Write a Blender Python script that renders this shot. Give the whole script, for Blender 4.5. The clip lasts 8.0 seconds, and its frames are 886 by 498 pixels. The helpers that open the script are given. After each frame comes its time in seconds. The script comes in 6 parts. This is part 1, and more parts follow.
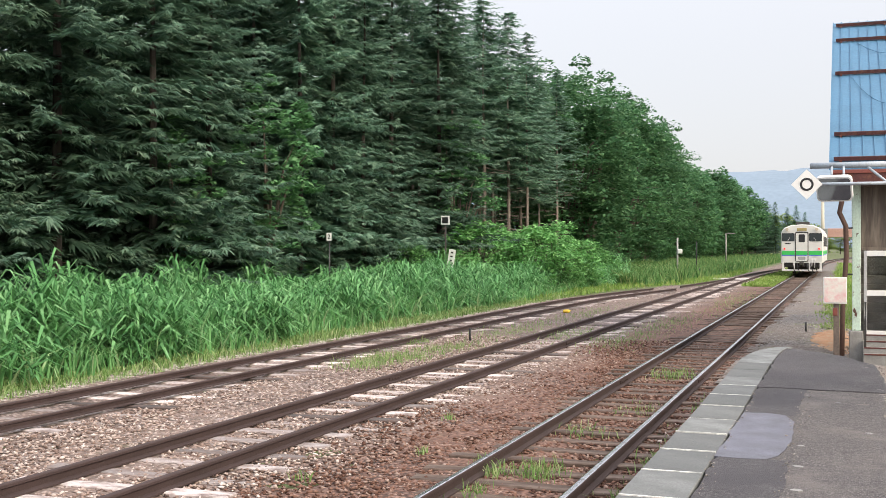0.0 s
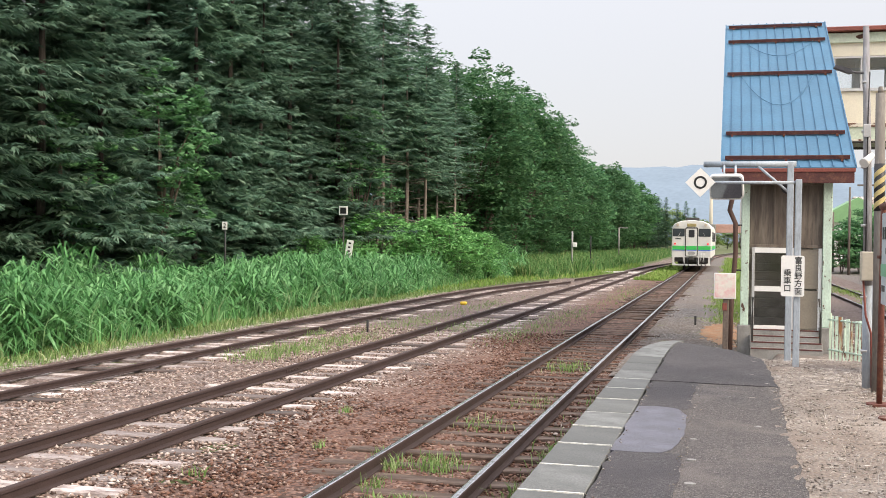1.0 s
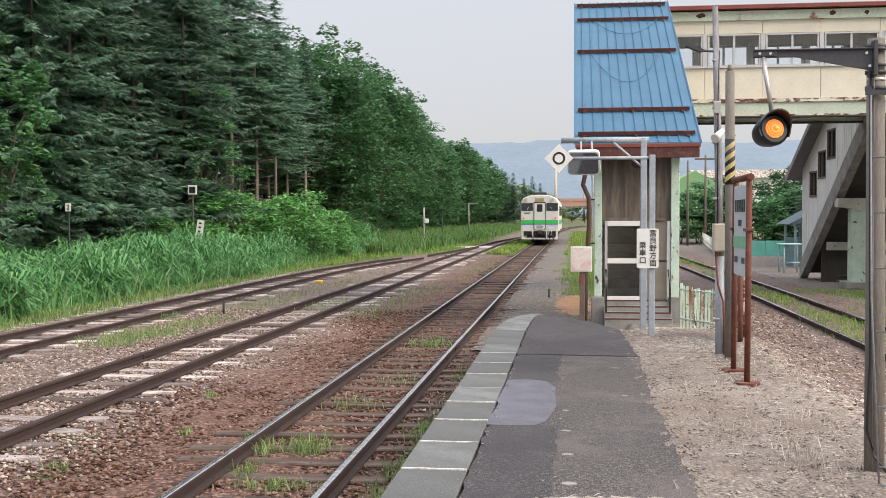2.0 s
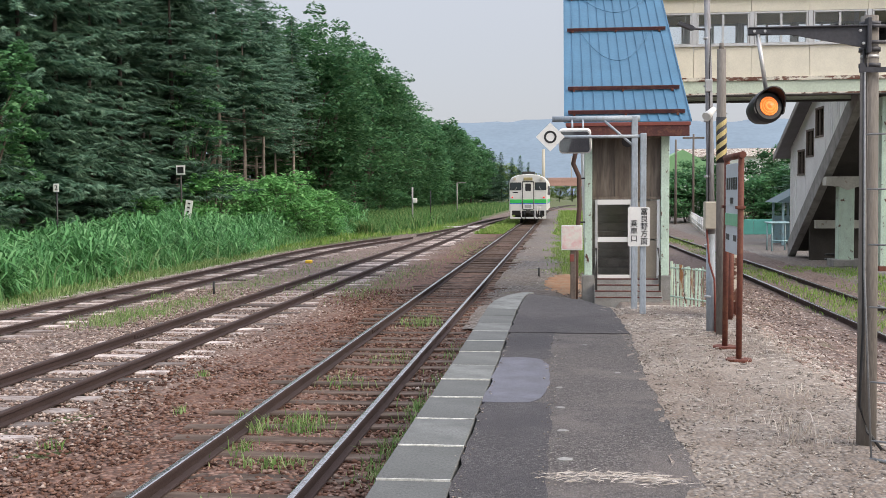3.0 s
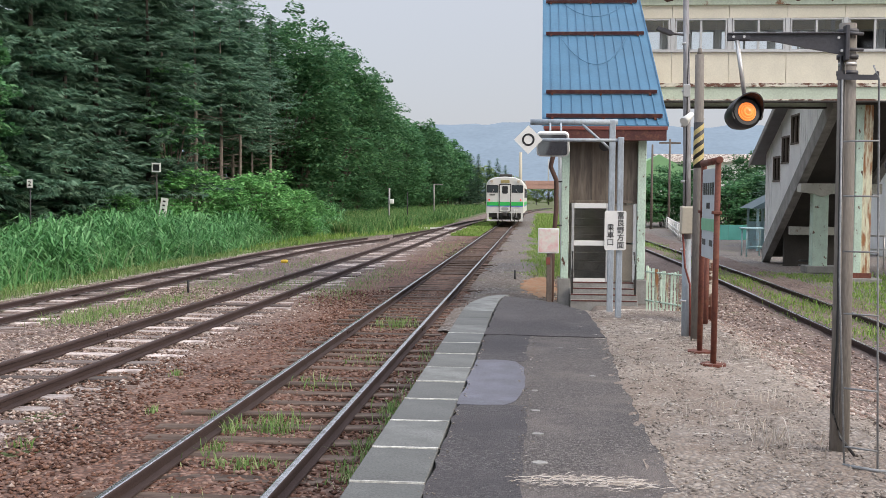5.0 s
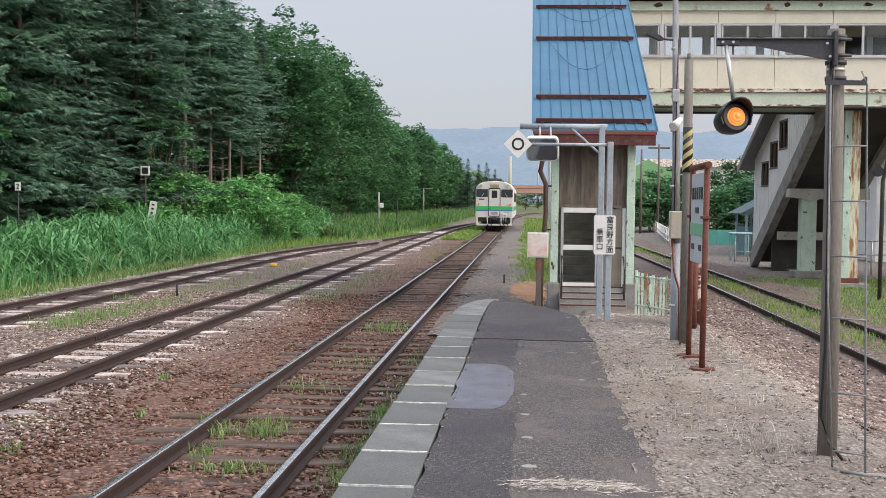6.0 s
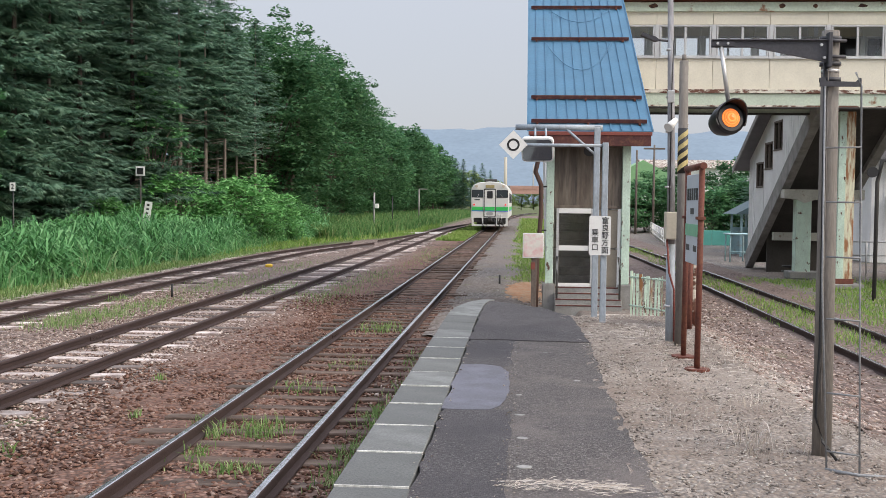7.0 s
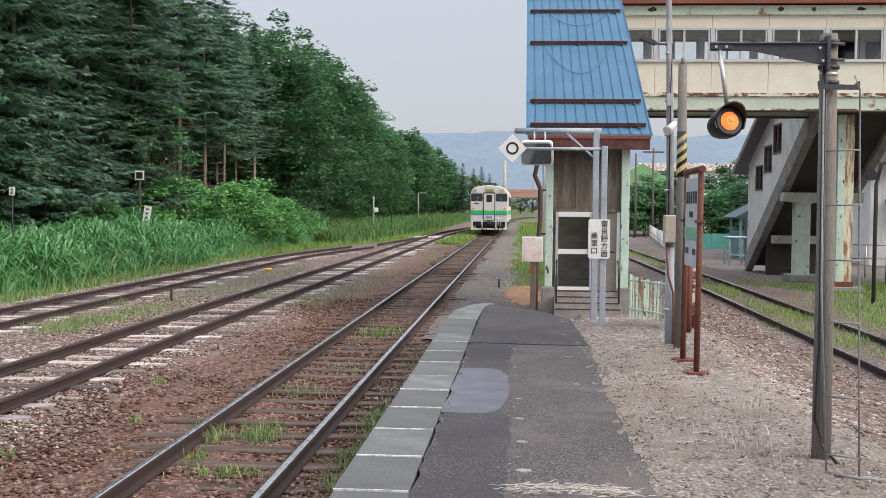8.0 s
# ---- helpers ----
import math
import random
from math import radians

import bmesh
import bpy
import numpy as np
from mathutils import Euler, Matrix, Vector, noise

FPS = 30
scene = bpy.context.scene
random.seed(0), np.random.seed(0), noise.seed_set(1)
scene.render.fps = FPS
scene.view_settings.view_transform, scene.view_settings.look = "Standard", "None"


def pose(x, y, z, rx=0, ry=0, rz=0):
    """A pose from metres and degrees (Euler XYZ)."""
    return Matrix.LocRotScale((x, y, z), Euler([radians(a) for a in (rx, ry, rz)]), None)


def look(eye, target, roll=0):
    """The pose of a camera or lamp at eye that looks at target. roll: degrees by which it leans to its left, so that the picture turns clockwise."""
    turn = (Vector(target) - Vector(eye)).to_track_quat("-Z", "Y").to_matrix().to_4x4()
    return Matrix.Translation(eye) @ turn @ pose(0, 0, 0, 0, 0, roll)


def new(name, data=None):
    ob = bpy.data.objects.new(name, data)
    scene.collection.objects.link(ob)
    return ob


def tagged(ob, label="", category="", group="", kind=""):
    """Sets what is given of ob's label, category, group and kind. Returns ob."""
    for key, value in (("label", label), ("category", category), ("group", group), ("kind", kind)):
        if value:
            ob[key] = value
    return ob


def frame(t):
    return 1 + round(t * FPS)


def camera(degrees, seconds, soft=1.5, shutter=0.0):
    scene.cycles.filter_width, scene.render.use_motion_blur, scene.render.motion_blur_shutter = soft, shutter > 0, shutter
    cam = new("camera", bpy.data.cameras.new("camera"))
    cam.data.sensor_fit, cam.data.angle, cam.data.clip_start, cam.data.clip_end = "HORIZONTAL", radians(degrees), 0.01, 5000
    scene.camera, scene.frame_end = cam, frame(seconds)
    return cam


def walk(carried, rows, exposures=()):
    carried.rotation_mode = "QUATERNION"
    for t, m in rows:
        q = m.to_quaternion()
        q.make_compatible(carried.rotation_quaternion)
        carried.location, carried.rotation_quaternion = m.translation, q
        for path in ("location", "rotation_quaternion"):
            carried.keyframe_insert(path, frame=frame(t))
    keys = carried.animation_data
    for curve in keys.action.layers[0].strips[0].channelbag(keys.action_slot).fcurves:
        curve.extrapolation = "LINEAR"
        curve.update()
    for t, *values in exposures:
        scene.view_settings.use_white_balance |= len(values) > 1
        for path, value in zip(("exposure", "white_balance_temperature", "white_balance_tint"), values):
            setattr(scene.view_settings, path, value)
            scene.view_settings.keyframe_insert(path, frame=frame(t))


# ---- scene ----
cam = camera(44.7, 8.0, 0.6)
PATH = [
    (0, (2.741, -0.585, 2.07), (2.045, 1.29, 2.066), -0.0),
    (0.5, (2.709, -0.584, 2.089), (2.11, 1.324, 2.078), 0.5),
    (1, (2.688, -0.543, 2.092), (2.174, 1.39, 2.072), 0.8),
    (1.5, (2.607, -0.522, 2.085), (2.271, 1.45, 2.049), 0.6),
    (1.7, (2.554, -0.523, 2.108), (2.281, 1.458, 2.063), 0.3),
    (2.8, (2.448, -0.556, 2.094), (2.229, 1.430, 1.998), -0.4),
    (3, (2.446, -0.559, 2.095), (2.228, 1.427, 1.996), -0.3),
    (3.5, (2.447, -0.546, 2.09), (2.236, 1.44, 1.988), -0.2),
    (4, (2.447, -0.531, 2.089), (2.246, 1.456, 1.988), 0.1),
    (4.5, (2.446, -0.525, 2.089), (2.259, 1.464, 1.991), 0.3),
    (5, (2.438, -0.528, 2.092), (2.264, 1.462, 1.996), 0.5),
    (6.5, (2.436, -0.531, 2.088), (2.287, 1.461, 2.002), 0.7),
    (7, (2.437, -0.535, 2.091), (2.291, 1.458, 2.004), 0.7),
    (7.5, (2.436, -0.532, 2.086), (2.294, 1.461, 2.002), 0.6),
    (8, (2.439, -0.536, 2.09), (2.294, 1.457, 2.01), 0.6),
]
EXPOSURES = [(0, 0.5, 6900, 10), (1.5, 0.36, 7000, 11), (2.8, 0.08, 6550, 10), (8, 0.06, 6500, 10)]
walk(cam, [(t, look(eye, target, roll)) for t, eye, target, roll in PATH], EXPOSURES)

# ---- world and sun ----
world = bpy.data.worlds.new("world")
scene.world = world
world.use_nodes = True
wn, wl = world.node_tree.nodes, world.node_tree.links
sky = wn.new("ShaderNodeTexSky")
sky.sky_type = "NISHITA"
sky.sun_disc = False
sky.sun_elevation = radians(34)
sky.sun_rotation = radians(113)
sky.air_density, sky.dust_density = 1.0, 3.0
haze = wn.new("ShaderNodeMixRGB")
haze.inputs[0].default_value = 0.66
haze.inputs[2].default_value = (7.6, 7.8, 8.55, 1)
wl.new(sky.outputs[0], haze.inputs[1])
# an overcast sky grows brighter towards the zenith
way = wn.new("ShaderNodeTexCoord")
apart = wn.new("ShaderNodeSeparateXYZ")
wl.new(way.outputs["Generated"], apart.inputs[0])
square = wn.new("ShaderNodeMath")
square.operation = "POWER"
square.use_clamp = True
square.inputs[1].default_value = 2.0
wl.new(apart.outputs["Z"], square.inputs[0])
lift = wn.new("ShaderNodeMath")
lift.operation = "MULTIPLY_ADD"
lift.inputs[1].default_value, lift.inputs[2].default_value = 2.5, 1.0
wl.new(square.outputs[0], lift.inputs[0])
dome = wn.new("ShaderNodeMixRGB")
dome.blend_type = "MULTIPLY"
dome.inputs[0].default_value = 1.0
wl.new(haze.outputs[0], dome.inputs[1])
wl.new(lift.outputs[0], dome.inputs[2])
wl.new(dome.outputs[0], wn["Background"].inputs[0])
wn["Background"].inputs[1].default_value = 0.095
sun = new("sun", bpy.data.lights.new("sun", "SUN"))
sun.data.energy = 2.0
sun.data.angle = radians(28)
sun.data.color = (1.0, 0.87, 0.7)
sun.matrix_world = look((2 + 37, -11, 27), (2, 5, 0))


# ---- materials ----
def mat(name, color, rough=0.8, metal=0.0, var=0.25, scale=3.0, fine=40.0, bump=0.15, second=None, amount=0.5, spread=0.12, per=0.0, stretch=(1, 1, 1)):
    """A surface with two scales of variation, a second colour in patches (stain, rust) and fine relief."""
    m = bpy.data.materials.new(name)
    m.use_nodes = True
    n, l = m.node_tree.nodes, m.node_tree.links
    b = n["Principled BSDF"]
    b.inputs["Roughness"].default_value, b.inputs["Metallic"].default_value = rough, metal
    tc = n.new("ShaderNodeTexCoord")
    big, small = n.new("ShaderNodeTexNoise"), n.new("ShaderNodeTexNoise")
    big.inputs["Scale"].default_value, small.inputs["Scale"].default_value = scale, fine
    big.inputs["Detail"].default_value, small.inputs["Detail"].default_value = 5, 3
    spot = n.new("ShaderNodeMapping")
    spot.inputs["Scale"].default_value = stretch
    l.new(tc.outputs["Object"], spot.inputs["Vector"])
    for t in (big, small):
        l.new(spot.outputs[0], t.inputs["Vector"])
    add = n.new("ShaderNodeMath")
    add.operation = "ADD"
    l.new(big.outputs[0], add.inputs[0])
    l.new(small.outputs[0], add.inputs[1])
    ramp = n.new("ShaderNodeMapRange")
    ramp.inputs[1].default_value, ramp.inputs[2].default_value = 0.6, 1.4
    ramp.inputs[3].default_value, ramp.inputs[4].default_value = 1 - var, 1 + var
    l.new(add.outputs[0], ramp.inputs[0])
    value = ramp.outputs[0]
    if per:
        info = n.new("ShaderNodeObjectInfo")
        r2 = n.new("ShaderNodeMapRange")
        r2.inputs[3].default_value, r2.inputs[4].default_value = 1 - per, 1 + per
        l.new(info.outputs["Random"], r2.inputs[0])
        mu = n.new("ShaderNodeMath")
        mu.operation = "MULTIPLY"
        l.new(value, mu.inputs[0])
        l.new(r2.outputs[0], mu.inputs[1])
        value = mu.outputs[0]
    base = n.new("ShaderNodeMixRGB")
    base.blend_type = "MULTIPLY"
    base.inputs[0].default_value = 1
    base.inputs[1].default_value = (*color, 1)
    l.new(value, base.inputs[2])
    out = base.outputs[0]
    if second:
        patch = n.new("ShaderNodeTexNoise")
        patch.inputs["Scale"].default_value = scale * 1.7
        patch.inputs["Detail"].default_value = 8
        patch.inputs["Roughness"].default_value = 0.65
        l.new(spot.outputs[0], patch.inputs["Vector"])
        edge = n.new("ShaderNodeMapRange")
        edge.inputs[1].default_value, edge.inputs[2].default_value = amount - spread, amount + spread
        l.new(patch.outputs[0], edge.inputs[0])
        mx = n.new("ShaderNodeMixRGB")
        mx.inputs[2].default_value = (*second, 1)
        l.new(edge.outputs[0], mx.inputs[0])
        l.new(out, mx.inputs[1])
        out = mx.outputs[0]
    l.new(out, b.inputs["Base Color"])
    if bump:
        bp = n.new("ShaderNodeBump")
        bp.inputs["Strength"].default_value = bump
        bp.inputs["Distance"].default_value = 0.02
        l.new(small.outputs[0], bp.inputs["Height"])
        l.new(bp.outputs[0], b.inputs["Normal"])
    return m


M = {}
M["ground"] = mat("earth", (0.16, 0.105, 0.08), 0.95, scale=0.6, fine=14, var=0.4, bump=0.6, second=(0.13, 0.12, 0.06), amount=0.62)
M["rail"] = mat("rail_rust", (0.046, 0.028, 0.026), 0.85, 0.0, scale=2, fine=60)
M["railtop"] = mat("rail_polished", (0.6, 0.6, 0.62), 0.22, 0.9, scale=4, fine=60, var=0.25, bump=0.04, second=(0.24, 0.17, 0.145), amount=0.64)
M["sleeper"] = mat("sleeper_wood", (0.082, 0.054, 0.041), 0.9, scale=4, fine=50, var=0.4, per=0.4, stretch=(0.3, 1, 1), second=(0.18, 0.135, 0.11), amount=0.6)
M["asphalt"] = mat("asphalt", (0.075, 0.073, 0.075), 0.85, scale=1.2, fine=90, var=0.3, bump=0.4)
M["concrete"] = mat("concrete", (0.36, 0.36, 0.35), 0.85, scale=3, fine=60, var=0.2, per=0.1)
M["gravel"] = mat("gravel", (0.25, 0.21, 0.175), 0.95, scale=0.8, fine=26, var=0.35, bump=0.8)
M["mint"] = mat("mint_paint", (0.52, 0.66, 0.56), 0.6, scale=5, fine=40, second=(0.1, 0.045, 0.025), amount=0.63, spread=0.02, stretch=(1, 1, 0.6))
M["bluesteel"] = mat("blue_roof_steel", (0.06, 0.165, 0.27), 0.68, scale=1.5, fine=20, var=0.18, bump=0.05)
M["cream"] = mat("cream_panel", (0.74, 0.7, 0.585), 0.7, scale=2, fine=30, var=0.1, bump=0.05)
M["white"] = mat("white_wall", (0.74, 0.745, 0.735), 0.75, scale=1.5, fine=30, var=0.15, bump=0.05)
M["rust"] = mat("red_rust_paint", (0.135, 0.042, 0.028), 0.75, scale=6, fine=50, var=0.4, second=(0.2, 0.085, 0.045), amount=0.62)
M["galv"] = mat("grey_blue_paint", (0.36, 0.41, 0.46), 0.6, 0.0, scale=4, fine=60, var=0.25, second=(0.2, 0.2, 0.2), amount=0.64, stretch=(1, 1, 0.3))
M["leaf"] = mat("leaf", (0.05, 0.1, 0.03), 0.7, scale=1, fine=9, var=0.3, bump=0)
# wooded ridge in blue-grey: the haze of distance is in its colour
M["hill"] = mat("hazy_hill_woods", (0.19, 0.25, 0.31), 1, scale=0.01, fine=0.08, var=0.12, bump=0)
M["train"] = mat("train_white", (0.66, 0.66, 0.63), 0.5, scale=2, fine=30, var=0.08, bump=0)


def gravel_mat(name, colors, scale, bump=0.7, weed=None, weed_amount=0.62, tint=None, gap_dark=0.45, band=None):
    """Loose stones: cells of several colours, dark gaps, larger drifts of another shade and some green."""
    m = bpy.data.materials.new(name)
    m.use_nodes = True
    n, l = m.node_tree.nodes, m.node_tree.links
    b = n["Principled BSDF"]
    b.inputs["Roughness"].default_value = 0.95
    tc = n.new("ShaderNodeTexCoord")
    vo = n.new("ShaderNodeTexVoronoi")
    vo.inputs["Scale"].default_value = scale
    l.new(tc.outputs["Object"], vo.inputs["Vector"])
    sep = n.new("ShaderNodeSeparateColor")
    l.new(vo.outputs["Color"], sep.inputs[0])
    ramp = n.new("ShaderNodeValToRGB")
    el = ramp.color_ramp.elements
    el[0].color, el[1].color = (*colors[0], 1), (*colors[-1], 1)
    for i, c in enumerate(colors[1:-1]):
        e = el.new((i + 1) / (len(colors) - 1))
        e.color = (*c, 1)
    l.new(sep.outputs[0], ramp.inputs[0])
    gap = n.new("ShaderNodeMapRange")
    gap.inputs[1].default_value, gap.inputs[2].default_value = 0.25, 0.75
    gap.inputs[3].default_value, gap.inputs[4].default_value = 1.0, gap_dark
    l.new(vo.outputs["Distance"], gap.inputs[0])
    mul = n.new("ShaderNodeMixRGB")
    mul.blend_type = "MULTIPLY"
    mul.inputs[0].default_value = 1
    l.new(ramp.outputs[0], mul.inputs[1])
    l.new(gap.outputs[0], mul.inputs[2])
    out = mul.outputs[0]
    for colour, sc, amount, spread in ((tint, 0.35, 0.52, 0.16), (weed, 0.9, weed_amount, 0.07)):
        if not colour:
            continue
        no = n.new("ShaderNodeTexNoise")
        no.inputs["Scale"].default_value, no.inputs["Detail"].default_value = sc, 7
        no.inputs["Roughness"].default_value = 0.65
        l.new(tc.outputs["Object"], no.inputs["Vector"])
        mr = n.new("ShaderNodeMapRange")
        mr.inputs[1].default_value, mr.inputs[2].default_value, mr.inputs[4].default_value = amount - spread, amount + spread, 0.75
        l.new(no.outputs[0], mr.inputs[0])
        mx = n.new("ShaderNodeMixRGB")
        mx.inputs[2].default_value = (*colour, 1)
        l.new(mr.outputs[0], mx.inputs[0])
        l.new(out, mx.inputs[1])
        out = mx.outputs[0]
    if band:
        # brake dust: a ragged rusty strip along the rails
        colour, centre, half = band
        ax, no, off, dist, mr, mx = n.new("ShaderNodeSeparateXYZ"), n.new("ShaderNodeTexNoise"), n.new("ShaderNodeMath"), n.new("ShaderNodeMath"), n.new("ShaderNodeMapRange"), n.new("ShaderNodeMixRGB")
        no.inputs["Scale"].default_value, no.inputs["Detail"].default_value = 1.1, 6
        l.new(tc.outputs["Object"], ax.inputs[0])
        l.new(tc.outputs["Object"], no.inputs["Vector"])
        off.operation = "MULTIPLY_ADD"
        off.inputs[1].default_value, off.inputs[2].default_value = 2.4, -1.2 - centre
        l.new(no.outputs[0], off.inputs[0])
        dist.operation = "ADD"
        l.new(ax.outputs[0], dist.inputs[0])
        l.new(off.outputs[0], dist.inputs[1])
        size = n.new("ShaderNodeMath")
        size.operation = "ABSOLUTE"
        l.new(dist.outputs[0], size.inputs[0])
        mr.inputs[1].default_value, mr.inputs[2].default_value, mr.inputs[3].default_value, mr.inputs[4].default_value = half - 0.7, half + 0.5, 0.75, 0.0
        l.new(size.outputs[0], mr.inputs[0])
        mx.blend_type = "MULTIPLY"
        mx.inputs[2].default_value = (*colour, 1)
        l.new(mr.outputs[0], mx.inputs[0])
        l.new(out, mx.inputs[1])
        out = mx.outputs[0]
    l.new(out, b.inputs["Base Color"])
    bp = n.new("ShaderNodeBump")
    bp.invert = True
    bp.inputs["Strength"].default_value, bp.inputs["Distance"].default_value = bump, 0.03
    l.new(vo.outputs["Distance"], bp.inputs["Height"])
    l.new(bp.outputs[0], b.inputs["Normal"])
    return m


def island_mat(name, colors, rough=0.7, translucent=0.0, per_object=0.0):
    """A colour out of a ramp for each loose piece of the mesh: leaves, blades, stones."""
    m = bpy.data.materials.new(name)
    m.use_nodes = True
    n, l = m.node_tree.nodes, m.node_tree.links
    b = n["Principled BSDF"]
    b.inputs["Roughness"].default_value = rough
    b.inputs["Specular IOR Level"].default_value = 0.12
    geo = n.new("ShaderNodeNewGeometry")
    ramp = n.new("ShaderNodeValToRGB")
    el = ramp.color_ramp.elements
    el[0].color, el[1].color = (*colors[0], 1), (*colors[-1], 1)
    for i, c in enumerate(colors[1:-1]):
        e = el.new((i + 1) / (len(colors) - 1))
        e.color = (*c, 1)
    l.new(geo.outputs["Random Per Island"], ramp.inputs[0])
    out = ramp.outputs[0]
    if per_object:
        info = n.new("ShaderNodeObjectInfo")
        r2 = n.new("ShaderNodeMapRange")
        r2.inputs[3].default_value, r2.inputs[4].default_value = 1 - per_object, 1 + per_object
        l.new(info.outputs["Random"], r2.inputs[0])
        mx = n.new("ShaderNodeMixRGB")
        mx.blend_type = "MULTIPLY"
        mx.inputs[0].default_value = 1
        l.new(out, mx.inputs[1])
        l.new(r2.outputs[0], mx.inputs[2])
        out = mx.outputs[0]
    l.new(out, b.inputs["Base Color"])
    if translucent:
        tr = n.new("ShaderNodeBsdfTranslucent")
        l.new(out, tr.inputs[0])
        ms = n.new("ShaderNodeMixShader")
        ms.inputs[0].default_value = translucent
        l.new(b.outputs[0], ms.inputs[1])
        l.new(tr.outputs[0], ms.inputs[2])
        l.new(ms.outputs[0], n["Material Output"].inputs[0])
    return m


def glass_mat(name, color=(0.975, 0.985, 0.985), rough=0.02):
    m = bpy.data.materials.new(name)
    m.use_nodes = True
    n, l = m.node_tree.nodes, m.node_tree.links
    t, g, mix, fr = n.new("ShaderNodeBsdfTransparent"), n.new("ShaderNodeBsdfGlossy"), n.new("ShaderNodeMixShader"), n.new("ShaderNodeFresnel")
    t.inputs[0].default_value = (*color, 1)
    g.inputs["Roughness"].default_value = rough
    fr.inputs[0].default_value = 1.5
    l.new(fr.outputs[0], mix.inputs[0])
    l.new(t.outputs[0], mix.inputs[1])
    l.new(g.outputs[0], mix.inputs[2])
    l.new(mix.outputs[0], n["Material Output"].inputs[0])
    return m


def glow_mat(name, color, strength):
    m = mat(name, color, 0.3, var=0.1, bump=0)
    b = m.node_tree.nodes["Principled BSDF"]
    b.inputs["Emission Color"].default_value = (*color, 1)
    b.inputs["Emission Strength"].default_value = strength
    return m


M["earth"] = gravel_mat("ballast_earth", ((0.1, 0.066, 0.058), (0.232, 0.162, 0.138), (0.32, 0.24, 0.208), (0.46, 0.385, 0.35)), 19, weed=(0.14, 0.14, 0.06), weed_amount=0.7, tint=(0.235, 0.17, 0.14), gap_dark=0.2, band=((0.72, 0.46, 0.36), -0.4, 1.9))
M["greygravel"] = gravel_mat("grey_gravel", ((0.1, 0.09, 0.085), (0.19, 0.175, 0.165), (0.26, 0.24, 0.23), (0.36, 0.34, 0.32)), 15, weed=(0.15, 0.17, 0.06), weed_amount=0.64, tint=(0.2, 0.155, 0.125), gap_dark=0.3)
M["platgravel"] = gravel_mat("platform_gravel", ((0.13, 0.106, 0.092), (0.21, 0.178, 0.155), (0.26, 0.225, 0.2), (0.42, 0.385, 0.35)), 28, bump=0.8, weed=(0.2, 0.155, 0.125), weed_amount=0.53, tint=(0.36, 0.3, 0.25), gap_dark=0.5)
M["earth3"] = gravel_mat("rear_ballast", ((0.075, 0.048, 0.042), (0.17, 0.11, 0.095), (0.24, 0.17, 0.15), (0.36, 0.29, 0.26)), 17, weed=(0.15, 0.16, 0.07), weed_amount=0.66, tint=(0.2, 0.15, 0.125), gap_dark=0.3)
M["field"] = gravel_mat("meadow_soil", ((0.07, 0.1, 0.03), (0.1, 0.14, 0.04), (0.12, 0.15, 0.06), (0.16, 0.15, 0.08)), 3, tint=(0.14, 0.16, 0.06))
M["orange"] = mat("rusty_soil", (0.33, 0.18, 0.1), 0.95, scale=3, fine=40, var=0.3, bump=0.5, second=(0.3, 0.24, 0.17), amount=0.58)
M["asph_dark"] = gravel_mat("asphalt_dark", ((0.052, 0.047, 0.052), (0.08, 0.074, 0.08), (0.105, 0.098, 0.104), (0.21, 0.2, 0.2)), 85, bump=0.6, weed=(0.062, 0.058, 0.064), weed_amount=0.56, tint=(0.11, 0.102, 0.108))
M["asph_brown"] = gravel_mat("asphalt_worn", ((0.085, 0.075, 0.073), (0.135, 0.12, 0.116), (0.17, 0.152, 0.147), (0.3, 0.275, 0.262)), 80, bump=0.6, weed=(0.175, 0.152, 0.142), weed_amount=0.56, tint=(0.1, 0.091, 0.09))
M["asph_blue"] = mat("asphalt_damp_patch", (0.125, 0.125, 0.155), 0.55, scale=2.5, fine=110, var=0.3, bump=0.3, second=(0.082, 0.08, 0.095), amount=0.56, spread=0.16)
M["paver"] = mat("paver_concrete", (0.165, 0.171, 0.167), 0.85, scale=2.2, fine=60, var=0.5, bump=0.35, per=0.35, second=(0.115, 0.12, 0.117), amount=0.54, spread=0.14)
M["mortar"] = mat("pale_mortar", (0.62, 0.61, 0.57), 0.9, scale=8, fine=60, var=0.35, second=(0.2, 0.2, 0.19), amount=0.58)
M["sleeper2"] = mat("weathered_sleeper", (0.4, 0.35, 0.335), 0.92, scale=5, fine=50, var=0.45, per=0.9, second=(0.14, 0.095, 0.08), amount=0.55, stretch=(0.35, 1, 1))
M["brownpanel"] = mat("brown_stained_panel", (0.1, 0.077, 0.06), 0.6, scale=5, fine=30, var=0.4, bump=0.1, second=(0.21, 0.175, 0.14), amount=0.56, stretch=(1, 1, 0.12))
M["tanpanel"] = mat("tan_frosted_panel", (0.24, 0.21, 0.165), 0.5, scale=3, fine=30, var=0.2, bump=0.05)
M["concrete2"] = mat("weathered_concrete", (0.3, 0.295, 0.28), 0.9, scale=1.6, fine=40, var=0.3, bump=0.3, second=(0.17, 0.165, 0.155), amount=0.58, spread=0.15)
M["mastgrey"] = mat("mast_concrete", (0.21, 0.192, 0.174), 0.9, scale=3, fine=60, var=0.35, bump=0.25, stretch=(1, 1, 0.25), second=(0.165, 0.148, 0.13), amount=0.58)
M["poleworn"] = mat("weathered_pole", (0.23, 0.225, 0.235), 0.65, 0.1, scale=5, fine=50, var=0.35, stretch=(1, 1, 0.2), second=(0.38, 0.4, 0.43), amount=0.58, spread=0.06)
